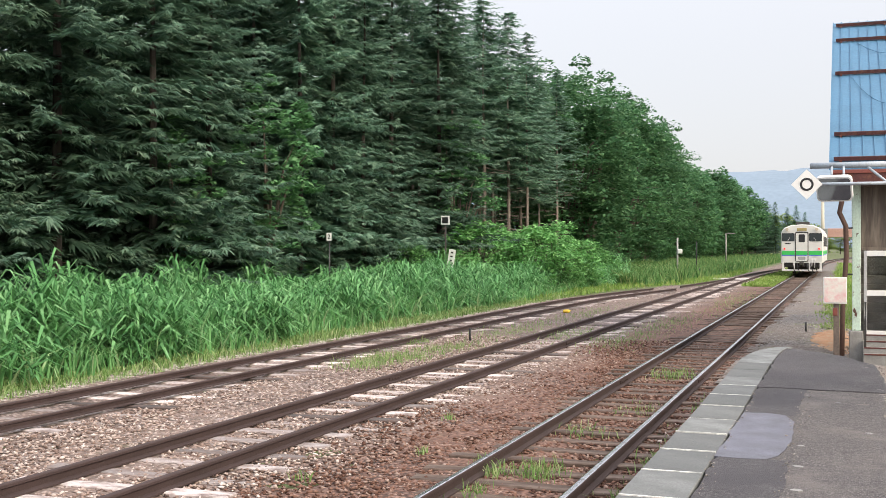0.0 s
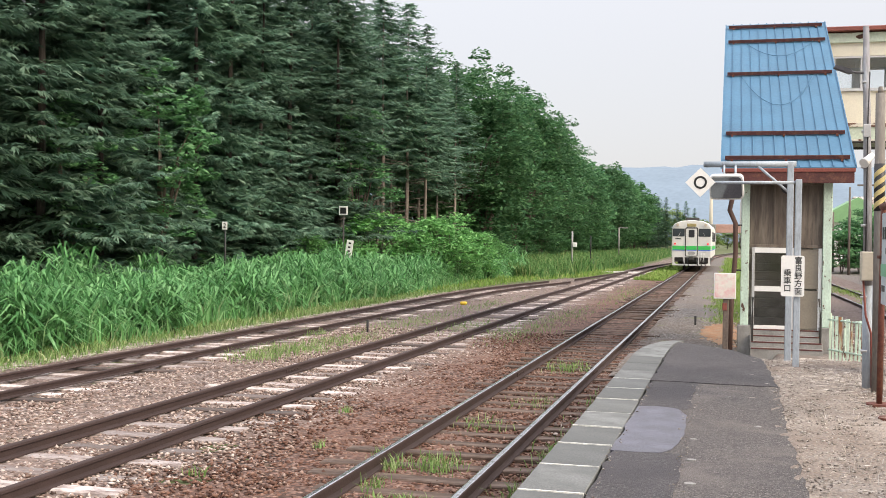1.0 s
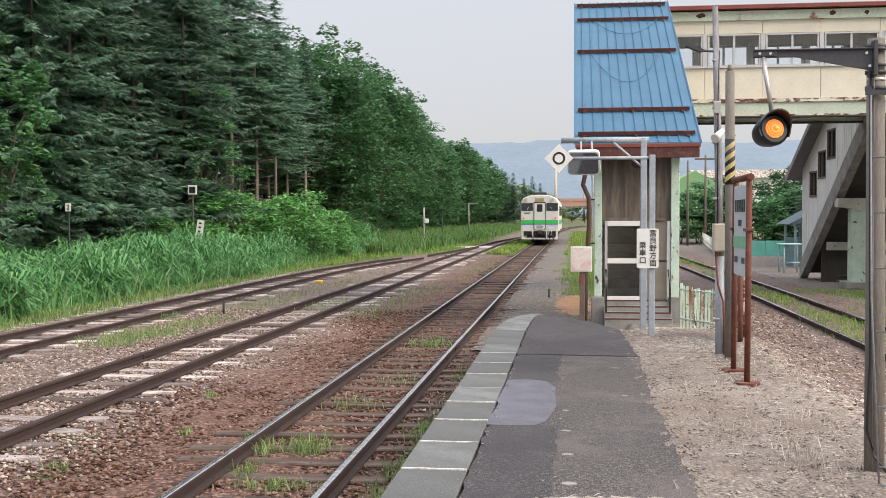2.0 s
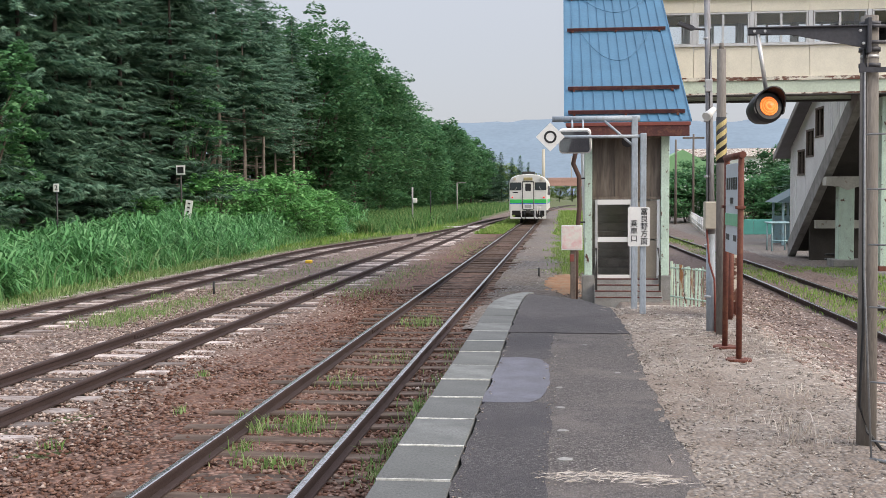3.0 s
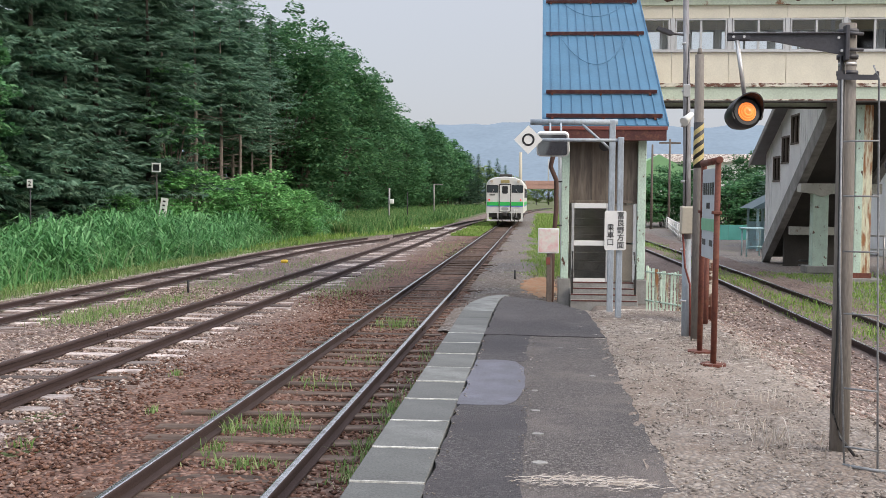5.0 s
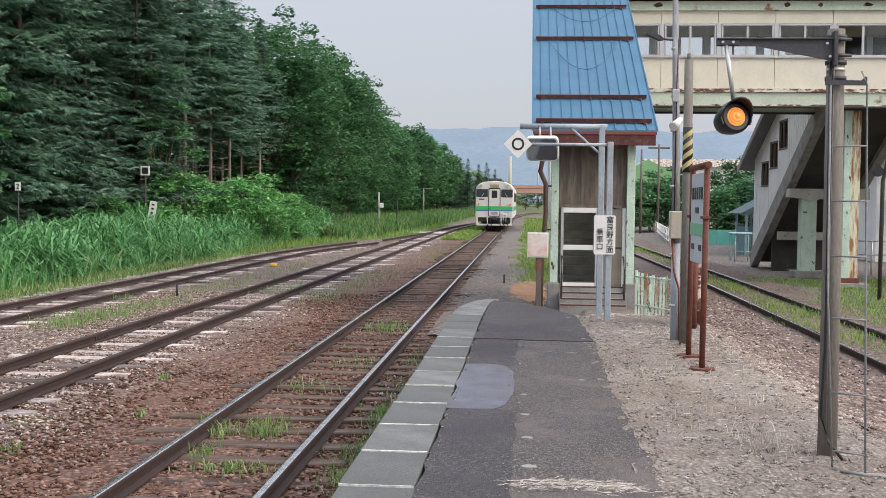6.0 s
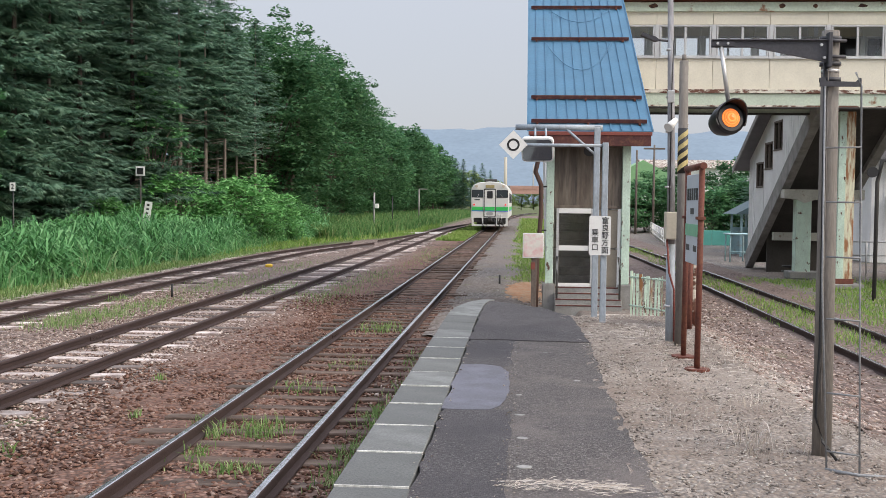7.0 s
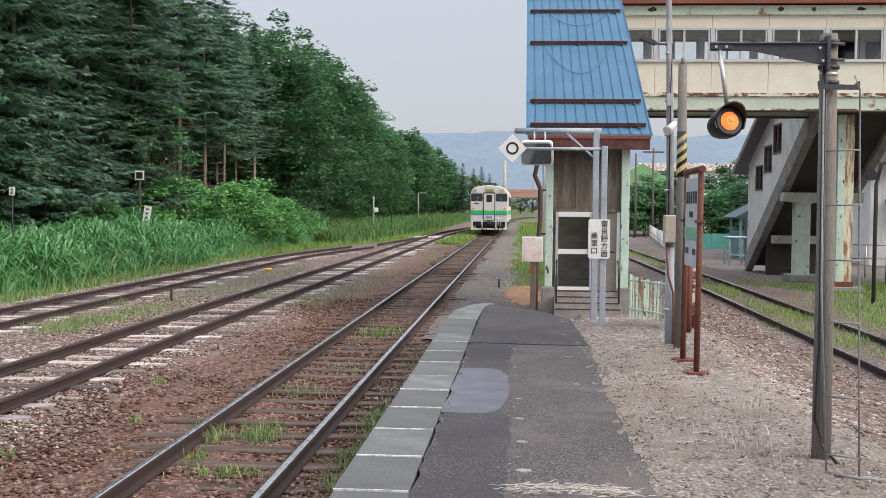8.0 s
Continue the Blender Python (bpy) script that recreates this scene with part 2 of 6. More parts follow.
M["dullsteel"] = mat("dull_steel", (0.26, 0.265, 0.27), 0.6, 0.35, scale=4, fine=50, var=0.3, bump=0.1)
# dark boards, with the shade under the stairs painted into their colour
M["undershade"] = mat("dark_shaded_boards", (0.055, 0.05, 0.045), 0.9, scale=2, fine=25, var=0.4)
M["palebeam"] = mat("pale_beam", (0.5, 0.5, 0.45), 0.75, scale=2.5, fine=30, var=0.25, second=(0.22, 0.14, 0.09), amount=0.66, spread=0.04)
M["brownpipe"] = mat("brown_pipe", (0.09, 0.05, 0.038), 0.7, scale=5, fine=40, var=0.3)
M["polegrey"] = mat("pole_concrete", (0.2, 0.185, 0.17), 0.9, scale=4, fine=70, var=0.3, bump=0.35)
M["rustmint"] = mat("peeling_mint", (0.5, 0.62, 0.5), 0.65, scale=4, fine=40, var=0.15, second=(0.3, 0.14, 0.06), amount=0.53, spread=0.05, stretch=(1, 1, 0.2))
M["rustcream"] = mat("rusting_cream_steel", (0.68, 0.67, 0.5), 0.7, scale=5, fine=40, var=0.2, second=(0.32, 0.14, 0.06), amount=0.52, spread=0.07, stretch=(1, 1, 0.16))
M["creamrust"] = mat("peeling_cream", (0.66, 0.63, 0.54), 0.7, scale=3.4, fine=30, var=0.25, second=(0.13, 0.055, 0.035), amount=0.49, spread=0.03, stretch=(0.5, 1, 1))
M["mintgirder"] = mat("mint_girder", (0.55, 0.63, 0.52), 0.65, scale=0.9, fine=20, var=0.2, second=(0.25, 0.13, 0.07), amount=0.64, spread=0.03)
M["rusthole"] = mat("rusted_hole", (0.05, 0.028, 0.02), 0.95, scale=8, fine=60, var=0.4, second=(0.2, 0.09, 0.045), amount=0.6)
M["guardred"] = mat("guard_red", (0.09, 0.027, 0.024), 0.65, scale=5, fine=40, var=0.4, second=(0.2, 0.09, 0.05), amount=0.64)
M["roofred"] = mat("roof_red", (0.22, 0.06, 0.045), 0.6, scale=2, fine=30, var=0.25)
M["roofgrey"] = mat("roof_grey", (0.16, 0.16, 0.17), 0.6, scale=2, fine=30, var=0.25)
M["alu"] = mat("aluminium", (0.6, 0.6, 0.6), 0.4, 0.6, scale=4, fine=40, var=0.12, bump=0.05)
M["whitepaint"] = mat("white_paint", (0.8, 0.8, 0.78), 0.5, scale=4, fine=40, var=0.06, bump=0)
M["black"] = mat("black_paint", (0.02, 0.02, 0.022), 0.45, scale=4, fine=40, var=0.2, bump=0)
M["armgrey"] = mat("arm_dark_grey", (0.07, 0.07, 0.08), 0.5, 0.3, scale=4, fine=50, var=0.25, bump=0.1)
M["stripe"] = mat("stripe_cream", (0.55, 0.45, 0.2), 0.6, scale=6, fine=50, var=0.25)
M["yellow"] = mat("yellow_paint", (0.75, 0.5, 0.05), 0.6, scale=6, fine=50, var=0.15)
M["green"] = mat("green_stripe", (0.04, 0.5, 0.1), 0.45, scale=2, fine=20, var=0.08, bump=0)
M["blue"] = mat("blue_stripe", (0.06, 0.12, 0.6), 0.45, scale=2, fine=20, var=0.08, bump=0)
M["palegreen"] = mat("board_green", (0.22, 0.5, 0.33), 0.5, scale=2, fine=20, var=0.1, bump=0)
M["boardwhite"] = mat("board_white", (0.55, 0.6, 0.66), 0.45, scale=2, fine=20, var=0.08, bump=0)
M["poster"] = mat("poster_paper", (0.72, 0.68, 0.62), 0.6, scale=5, fine=20, var=0.08, bump=0, second=(0.7, 0.42, 0.42), amount=0.53)
M["boxbeige"] = mat("beige_box", (0.5, 0.46, 0.38), 0.6, scale=4, fine=30, var=0.12, bump=0.05)
M["teal"] = mat("teal_fence", (0.12, 0.42, 0.36), 0.6, scale=2, fine=20, var=0.15, bump=0)
M["firbark"] = mat("fir_bark", (0.05, 0.042, 0.037), 0.95, scale=2, fine=25, var=0.35, bump=0.4)
M["bark"] = mat("bark", (0.11, 0.088, 0.075), 0.95, scale=2, fine=25, var=0.4, bump=0.5, per=0.4)
M["palebark"] = mat("pale_fir_bark", (0.2, 0.17, 0.15), 0.95, scale=2, fine=25, var=0.4, bump=0.4, per=0.35)
M["wood"] = mat("grey_wood", (0.15, 0.125, 0.105), 0.9, scale=3, fine=30, var=0.25)
M["girderred"] = mat("faded_red_girder", (0.5, 0.3, 0.25), 0.7, scale=0.2, fine=2, var=0.15, bump=0)
M["greenroof"] = mat("green_roof", (0.22, 0.42, 0.2), 0.6, scale=0.5, fine=5, var=0.12, bump=0)
M["blueroof"] = mat("slate_blue_roof", (0.1, 0.13, 0.17), 0.6, scale=2, fine=20, var=0.15)
M["tealroof"] = mat("teal_roof", (0.055, 0.095, 0.11), 0.6, scale=2, fine=20, var=0.2)
M["turq"] = mat("pale_turquoise", (0.32, 0.5, 0.54), 0.6, scale=3, fine=30, var=0.2, second=(0.3, 0.3, 0.28), amount=0.62)
M["undergrey"] = mat("underframe", (0.05, 0.048, 0.045), 0.8, scale=3, fine=20, var=0.3)
M["straw"] = island_mat("dry_grass", ((0.38, 0.33, 0.28), (0.5, 0.45, 0.4), (0.66, 0.61, 0.57)), 0.9)
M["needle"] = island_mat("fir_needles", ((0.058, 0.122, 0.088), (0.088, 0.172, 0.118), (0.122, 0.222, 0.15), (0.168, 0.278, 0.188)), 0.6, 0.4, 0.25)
# paler than the needles: light caught on bough ends, held in the colour
M["needletip"] = island_mat("fir_lit_tips", ((0.1, 0.19, 0.134), (0.142, 0.25, 0.176), (0.19, 0.31, 0.22), (0.265, 0.39, 0.28)), 0.6, 0.4, 0.25)
M["fresh"] = island_mat("young_leaves", ((0.075, 0.2, 0.085), (0.11, 0.265, 0.115), (0.15, 0.33, 0.15), (0.21, 0.4, 0.19)), 0.6, 0.35, 0.2)
M["leafy"] = island_mat("broad_leaves", ((0.052, 0.145, 0.068), (0.08, 0.195, 0.09), (0.105, 0.238, 0.106), (0.165, 0.315, 0.145)), 0.6, 0.4, 0.3)
# brighter, yellower leaf colour that stands for sunshine on the far trees
M["sunleaf"] = island_mat("sunlit_leaves", ((0.16, 0.25, 0.075), (0.23, 0.33, 0.095), (0.31, 0.4, 0.13)), 0.6, 0.4, 0.2)
M["bush"] = island_mat("bush_leaves", ((0.085, 0.235, 0.07), (0.13, 0.325, 0.105), (0.18, 0.405, 0.14), (0.26, 0.5, 0.19)), 0.6, 0.3, 0.2)
M["reedfar"] = island_mat("far_reed_blades", ((0.06, 0.15, 0.05), (0.1, 0.225, 0.07), (0.16, 0.3, 0.1), (0.3, 0.36, 0.16)), 0.6, 0.3)
M["reed"] = island_mat("reed_blades", ((0.079, 0.213, 0.077), (0.118, 0.307, 0.106), (0.163, 0.387, 0.141), (0.236, 0.468, 0.198), (0.392, 0.507, 0.283)), 0.55, 0.3)
M["cane"] = island_mat("cane_leaves", ((0.06, 0.172, 0.065), (0.108, 0.287, 0.104), (0.162, 0.385, 0.15), (0.27, 0.506, 0.234)), 0.5, 0.3)
M["grass"] = island_mat("grass_blades", ((0.138, 0.253, 0.05), (0.207, 0.356, 0.077), (0.265, 0.414, 0.099), (0.414, 0.425, 0.198)), 0.6, 0.3)
M["stone"] = island_mat("ballast_stones", ((0.078, 0.053, 0.046), (0.22, 0.155, 0.13), (0.31, 0.232, 0.198), (0.41, 0.33, 0.288), (0.58, 0.51, 0.47)), 0.95)
M["stonerust"] = island_mat("rusty_stones", ((0.05, 0.027, 0.021), (0.121, 0.065, 0.048), (0.176, 0.096, 0.071), (0.231, 0.14, 0.107), (0.33, 0.246, 0.207)), 0.95)
M["weed"] = island_mat("track_weeds", ((0.112, 0.21, 0.058), (0.175, 0.294, 0.091), (0.25, 0.378, 0.143), (0.413, 0.448, 0.247)), 0.7, 0.25)
M["stonegrey"] = island_mat("pale_pebbles", ((0.12, 0.103, 0.094), (0.19, 0.165, 0.146), (0.28, 0.24, 0.21), (0.36, 0.32, 0.28), (0.47, 0.44, 0.4)), 0.95)
M["glass"] = glass_mat("window_glass")
M["darkglass"] = glass_mat("dim_glass", (0.42, 0.42, 0.4), 0.08)
M["doorglass"] = glass_mat("door_glass", (0.95, 0.95, 0.94), 0.05)
# base colour darkened to stand for the dark view the mirror reflects
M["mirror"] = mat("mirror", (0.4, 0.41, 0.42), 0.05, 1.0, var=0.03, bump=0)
M["amber"] = glow_mat("amber_lens", (1.0, 0.17, 0.02), 0.72)
M["amberhot"] = glow_mat("amber_core", (1.0, 0.25, 0.045), 0.85)
M["redlamp"] = glow_mat("red_lamp", (0.8, 0.03, 0.03), 0.8)
M["headlens"] = mat("headlight_glass", (0.55, 0.48, 0.38), 0.15, scale=3, fine=20, var=0.1, bump=0)
M["rollsign"] = mat("roll_sign", (0.36, 0.3, 0.13), 0.5, scale=3, fine=20, var=0.1, bump=0)


# ---- building helpers ----
ORIGIN = {}


def thing(name, at, label="", category="", group="", kind=""):
    """An empty at the thing's base; its parts are written in world coordinates."""
    ob = new(name)
    ob.location = at
    ob.empty_display_size = 0.2
    ORIGIN[ob.name] = Vector(at)
    return tagged(ob, label, category, group, kind)


def finish(name, bm, material, parent=None, label="", smooth=False):
    """Links a bmesh as one mesh object, under a thing or a part where one is given."""
    bmesh.ops.recalc_face_normals(bm, faces=bm.faces[:])
    o = ORIGIN.get(parent.name, Vector()) if parent else Vector()
    if o.length:
        bmesh.ops.translate(bm, verts=bm.verts[:], vec=-o)
    me = bpy.data.meshes.new(name)
    bm.to_mesh(me)
    bm.free()
    for mm in material if isinstance(material, tuple) else (material,):
        me.materials.append(mm)
    if smooth:
        me.polygons.foreach_set("use_smooth", [True] * len(me.polygons))
    ob = new(name, me)
    if parent:
        ob.parent = parent
        ORIGIN[ob.name] = o
    if label:
        ob["label"] = label
    return ob


def mesh_box(bm, x0, x1, y0, y1, z0, z1):
    vs = [bm.verts.new(p) for p in ((x0, y0, z0), (x1, y0, z0), (x1, y1, z0), (x0, y1, z0), (x0, y0, z1), (x1, y0, z1), (x1, y1, z1), (x0, y1, z1))]
    return [bm.faces.new([vs[i] for i in f]) for f in ((3, 2, 1, 0), (4, 5, 6, 7), (0, 1, 5, 4), (1, 2, 6, 5), (2, 3, 7, 6), (3, 0, 4, 7))]


def box(name, dims, material, parent=None, label="", bevel=0.006):
    bm = bmesh.new()
    mesh_box(bm, *dims)
    if bevel:
        bmesh.ops.bevel(bm, geom=bm.edges[:], offset=bevel, segments=1, affect="EDGES")
    return finish(name, bm, material, parent, label)


def ring_tube(bm, pts, radii, n=10, cap=True):
    """A tube through points, with a radius at each."""
    rings = []
    for i, p in enumerate(pts):
        a, b = Vector(pts[max(i - 1, 0)]), Vector(pts[min(i + 1, len(pts) - 1)])
        d = (b - a).normalized()
        side = d.cross(Vector((0, 0, 1)) if abs(d.z) < 0.9 else Vector((0, 1, 0))).normalized()
        up = side.cross(d)
        r = radii[i] if isinstance(radii, (list, tuple)) else radii
        rings.append([bm.verts.new(Vector(p) + (side * math.cos(2 * math.pi * k / n) + up * math.sin(2 * math.pi * k / n)) * r) for k in range(n)])
    for a, b in zip(rings, rings[1:]):
        for k in range(n):
            bm.faces.new((a[k], a[(k + 1) % n], b[(k + 1) % n], b[k]))
    if cap:
        bm.faces.new(rings[0][::-1])
        bm.faces.new(rings[-1])


def tube(name, pts, radii, material, parent=None, label="", n=10):
    bm = bmesh.new()
    ring_tube(bm, pts, radii, n)
    ob = finish(name, bm, material, parent, label)
    ob.data.polygons.foreach_set("use_smooth", [len(p.vertices) == 4 for p in ob.data.polygons])
    return ob


def prism(name, outline, axis, a, b, material, parent=None, label=""):
    """An outline in two axes, drawn out along the third from a to b."""
    bm = bmesh.new()
    spot = {"x": lambda u, v, w: (w, u, v), "y": lambda u, v, w: (u, w, v), "z": lambda u, v, w: (u, v, w)}[axis]
    lo = [bm.verts.new(spot(u, v, a)) for u, v in outline]
    hi = [bm.verts.new(spot(u, v, b)) for u, v in outline]
    k = len(outline)
    bm.faces.new(lo[::-1])
    bm.faces.new(hi)
    for i in range(k):
        bm.faces.new((lo[i], lo[(i + 1) % k], hi[(i + 1) % k], hi[i]))
    return finish(name, bm, material, parent, label)


def round_rect(w, h, r, n=4, cx=0.0, cz=0.0):
    pts = []
    for sx, sz, a0 in ((1, 1, 0), (-1, 1, 90), (-1, -1, 180), (1, -1, 270)):
        for i in range(n + 1):
            a = radians(a0 + 90 * i / n)
            pts.append((cx + sx * (w / 2 - r) + r * math.cos(a), cz + sz * (h / 2 - r) + r * math.sin(a)))
    return pts


def soup(name, verts, faces, material, parent=None, label="", smooth=False):
    """One mesh from arrays, for leaves, blades and stones by the thousand."""
    me = bpy.data.meshes.new(name)
    verts = np.asarray(verts, dtype=np.float32).reshape(-1, 3)
    faces = np.asarray(faces, dtype=np.int32)
    k = faces.shape[1]
    me.vertices.add(len(verts))
    me.vertices.foreach_set("co", verts.ravel())
    me.loops.add(faces.size)
    me.loops.foreach_set("vertex_index", faces.ravel())
    me.polygons.add(len(faces))
    me.polygons.foreach_set("loop_start", np.arange(0, faces.size, k, dtype=np.int32))
    me.update(calc_edges=True)
    me.materials.append(material)
    if smooth:
        me.polygons.foreach_set("use_smooth", [True] * len(me.polygons))
    ob = new(name, me)
    if parent:
        ob.parent = parent
        ORIGIN[ob.name] = ORIGIN.get(parent.name, Vector())
    if label:
        ob["label"] = label
    return ob


rng = np.random.default_rng(7)


def blades(x, y, z, height, width, lean, seed):
    """Bent grass blades, five corners each, at the given feet."""
    g = np.random.default_rng(seed)
    n = len(x)
    a = g.uniform(0, 2 * np.pi, n)
    b = g.uniform(0, 2 * np.pi, n)
    lx, ly = np.cos(b) * lean * height, np.sin(b) * lean * height
    wx, wy = np.cos(a) * width / 2, np.sin(a) * width / 2
    v = np.empty((n, 5, 3))
    v[:, 0] = np.stack((x - wx, y - wy, z), 1)
    v[:, 1] = np.stack((x + wx, y + wy, z), 1)
    v[:, 2] = np.stack((x + lx * .35 + wx * .8, y + ly * .35 + wy * .8, z + height * .6), 1)
    v[:, 3] = np.stack((x + lx * .35 - wx * .8, y + ly * .35 - wy * .8, z + height * .6), 1)
    v[:, 4] = np.stack((x + lx, y + ly, z + height * (1 - .25 * lean)), 1)
    base = np.arange(n)[:, None] * 5
    f = np.concatenate((base + [0, 1, 2], base + [0, 2, 3], base + [3, 2, 4]))
    return v.reshape(-1, 3), f


def stones(x, y, z, size, seed):
    """Angular stones, six corners each."""
    g = np.random.default_rng(seed)
    n = len(x)
    base = np.array([(1, 0, 0), (-1, 0, 0), (0, 1, 0), (0, -1, 0), (0, 0, 1), (0, 0, -1)], float)
    v = base[None] * g.uniform(0.55, 1.25, (n, 6, 1)) + g.uniform(-0.3, 0.3, (n, 6, 3))
    v *= (size[:, None] * g.uniform(0.7, 1.3, (n, 3)) * [1, 1, 0.55])[:, None, :]
    a = g.uniform(0, 2 * np.pi, n)
    c, s = np.cos(a)[:, None], np.sin(a)[:, None]
    vx, vy = v[..., 0] * c - v[..., 1] * s, v[..., 0] * s + v[..., 1] * c
    v = np.stack((vx + x[:, None], vy + y[:, None], v[..., 2] + z[:, None]), 2)
    t = np.array([(0, 2, 4), (2, 1, 4), (1, 3, 4), (3, 0, 4), (2, 0, 5), (1, 2, 5), (3, 1, 5), (0, 3, 5)])
    return v.reshape(-1, 3), (np.arange(n)[:, None, None] * 6 + t[None]).reshape(-1, 3)


def leaves(centres, size, seed, flat=0.35, three=False):
    """Pointed leaf quads round the centres, tilted at random."""
    g = np.random.default_rng(seed)
    n = len(centres)
    a = g.uniform(0, 2 * np.pi, n)
    u = np.stack((np.cos(a), np.sin(a), g.normal(-0.15, flat, n)), 1)
    u /= np.linalg.norm(u, axis=1)[:, None]
    w = np.cross(u, g.normal(0, flat, (n, 3)) + [0, 0, 1])
    w /= np.linalg.norm(w, axis=1)[:, None]
    s = (size * g.uniform(0.6, 1.4, n))[:, None]
    v = np.stack((centres - u * s * .5, centres + w * s * .28, centres + u * s * .5, centres - w * s * .28), 1)
    f = np.arange(n)[:, None] * 4 + np.array([0, 1, 2, 3])
    return v.reshape(-1, 3), f

# ---- ground, platform and tracks ----
GZ = -0.16


def sheet(name, x0, x1, y0, y1, nx, ny, height, material, label="", rough=0.0):
    xs, ys = np.linspace(x0, x1, nx + 1), np.linspace(y0, y1, ny + 1)
    gx, gy = np.meshgrid(xs, ys)
    gz = np.vectorize(height)(gx, gy) + (rng.normal(0, rough, gx.shape) if rough else 0)
    v = np.stack((gx, gy, gz), 2).reshape(-1, 3)
    i = (np.arange(ny)[:, None] * (nx + 1) + np.arange(nx)[None]).ravel()
    f = np.stack((i, i + 1, i + nx + 2, i + nx + 1), 1)
    return tagged(soup(name, v, f, material, smooth=True), label, "", "", "structure")


def wide(x, y):
    return GZ - 0.02


ground = sheet("ground", -3000, 3000, -2000, 3600, 60, 76, wide, M["field"], "green meadow and soil reaching to the hills")
bed = sheet("ballast_bed", -9.3, 5.9, -20, 62, 100, 300, lambda x, y: GZ + 0.01 * math.sin(x * 1.7 + y * 0.3) - (0.12 if y > 43 and x < -9.0 + (y - 43) * 0.13 else 0.0), M["earth"], "reddish brown ballast and earth between the tracks", 0.008)
sheet("ballast_bed_far", -4.9, 6.2, 62, 190, 12, 64, lambda x, y: GZ - 0.005, M["earth"], "brown ballast of the distant line")
sheet("gravel_path", 0.8, 2.9, 17.2, 150, 42, 500, lambda x, y: GZ + 0.055 - 0.1 * max(0.0, abs(x - 1.6 - 0.15 * math.sin(y * 0.6)) - 0.45 - 0.12 * math.sin(y * 1.9 + x)), M["greygravel"], "grey gravel strip beside the rails", 0.008)
sheet("station_yard", 8.8, 40, -20, 112, 80, 240, lambda x, y: GZ + 0.006 * math.sin(x + y * 0.4), M["greygravel"], "grey gravel yard behind the platform", 0.006)
sheet("right_track_bed", 4.6, 9.6, -10, 90, 30, 220, lambda x, y: GZ + 0.05, M["earth3"], "brown ballast with weeds under the rear track", 0.008)
sheet("rusty_soil", 1.75, 2.95, 23.5, 30.5, 24, 70, lambda x, y: GZ + 0.07 - 0.16 * max(0.0, math.hypot((x - 2.45) / 0.5, (y - 26.8) / 3.0) - 0.7 + 0.2 * math.sin(6 * x + 2 * y) * math.sin(3.1 * y)) + 0.012 * math.sin(x * 9) * math.sin(y * 3), M["orange"], "bare orange soil beside the stair entrance", 0.006)

P_END = 17.0


def plat_z(x, y):
    """The gravel top behind the asphalt: level, then sloping to the yard and to the stair entrance."""
    z = 0.485
    if x > 4.7:
        z -= (min(x, 6.6) - 4.7) / 1.9 * 0.62
    if y > 14.6:
        t = min((y - 14.6) / 4.6, 1.0)
        z -= 0.44 * t * t * (3 - 2 * t) if x > 3.2 else 0.0
    if y > 15.0 and x < 3.6:
        z -= smooth01((y - 15.0) / 1.5) * smooth01((3.6 - x) / 0.45) * 0.6
    if x > 4.9:
        z += (0.035 * math.sin(3.1 * x + 1.7 * y) * math.sin(2.3 * y + 0.8 * x) + 0.03 * math.sin(7.3 * y + 2.0 * x)) * min(x - 4.9, 1.0)
    return max(z, -0.22)


def smooth01(t):
    t = min(max(t, 0.0), 1.0)
    return t * t * (3 - 2 * t)


platform = thing("platform", (2.3, 0, GZ), "low station platform with concrete edge, patched asphalt and gravel", "platform", kind="structure")
edge = [(1.44, -20), (1.44, 14.6), (1.47, 15.4), (1.55, 16.2), (1.72, 16.8), (1.95, 17.05), (2.4, 16.7), (3.25, 15.2), (3.25, -20)]
prism("wall", edge, "z", GZ - 0.3, 0.44, M["concrete2"], platform, "weathered concrete platform wall")
sheet("platform_back_slope", 5.1, 6.6, -20, 20.6, 24, 330, plat_z, M["earth3"], "brown stony slope behind the platform", 0.008)
back = sheet("platform_gravel", 3.1, 5.1, -20, 20.6, 30, 330, plat_z, M["platgravel"], "pale gravel and sand behind the asphalt strip", 0.006)

# asphalt: patches laid at different times, each a little uneven at its rim


def patch(name, outline, z, material, label):
    pts = []
    for (x0, y0), (x1, y1) in zip(outline, outline[1:] + outline[:1]):
        k = max(2, int(math.hypot(x1 - x0, y1 - y0) / 0.18))
        for i in range(k):
            t = i / k
            pts.append((x0 + (x1 - x0) * t + random.uniform(-.02, .02), y0 + (y1 - y0) * t + random.uniform(-.02, .02)))
    return prism(name, pts, "z", 0.38, z, material, platform, label)


patch("asphalt", [(1.85, -19), (2.37, -19), (2.37, 7.74), (1.85, 7.74)], 0.494, M["asph_dark"], "dark coarse asphalt strip")
patch("asphalt", [(1.85, 7.71), (2.2, 7.73), (2.29, 7.9), (2.33, 8.4), (2.36, 9.0), (2.33, 9.6), (2.24, 9.95), (2.05, 10.06), (1.85, 10.02)], 0.496, M["asph_blue"], "smooth bluish grey asphalt patch")
patch("asphalt", [(1.85, 9.95), (2.34, 9.98), (2.36, 12.1), (1.85, 12.1)], 0.493, M["asph_dark"], "dark asphalt strip")
patch("asphalt", [(2.3, -19), (3.2, -19), (3.22, 6), (3.18, 9), (3.24, 12.0), (2.3, 12.0), (2.12, 10.2), (2.12, 7.75), (2.3, 7.7)], 0.490, M["asph_brown"], "worn brownish asphalt")
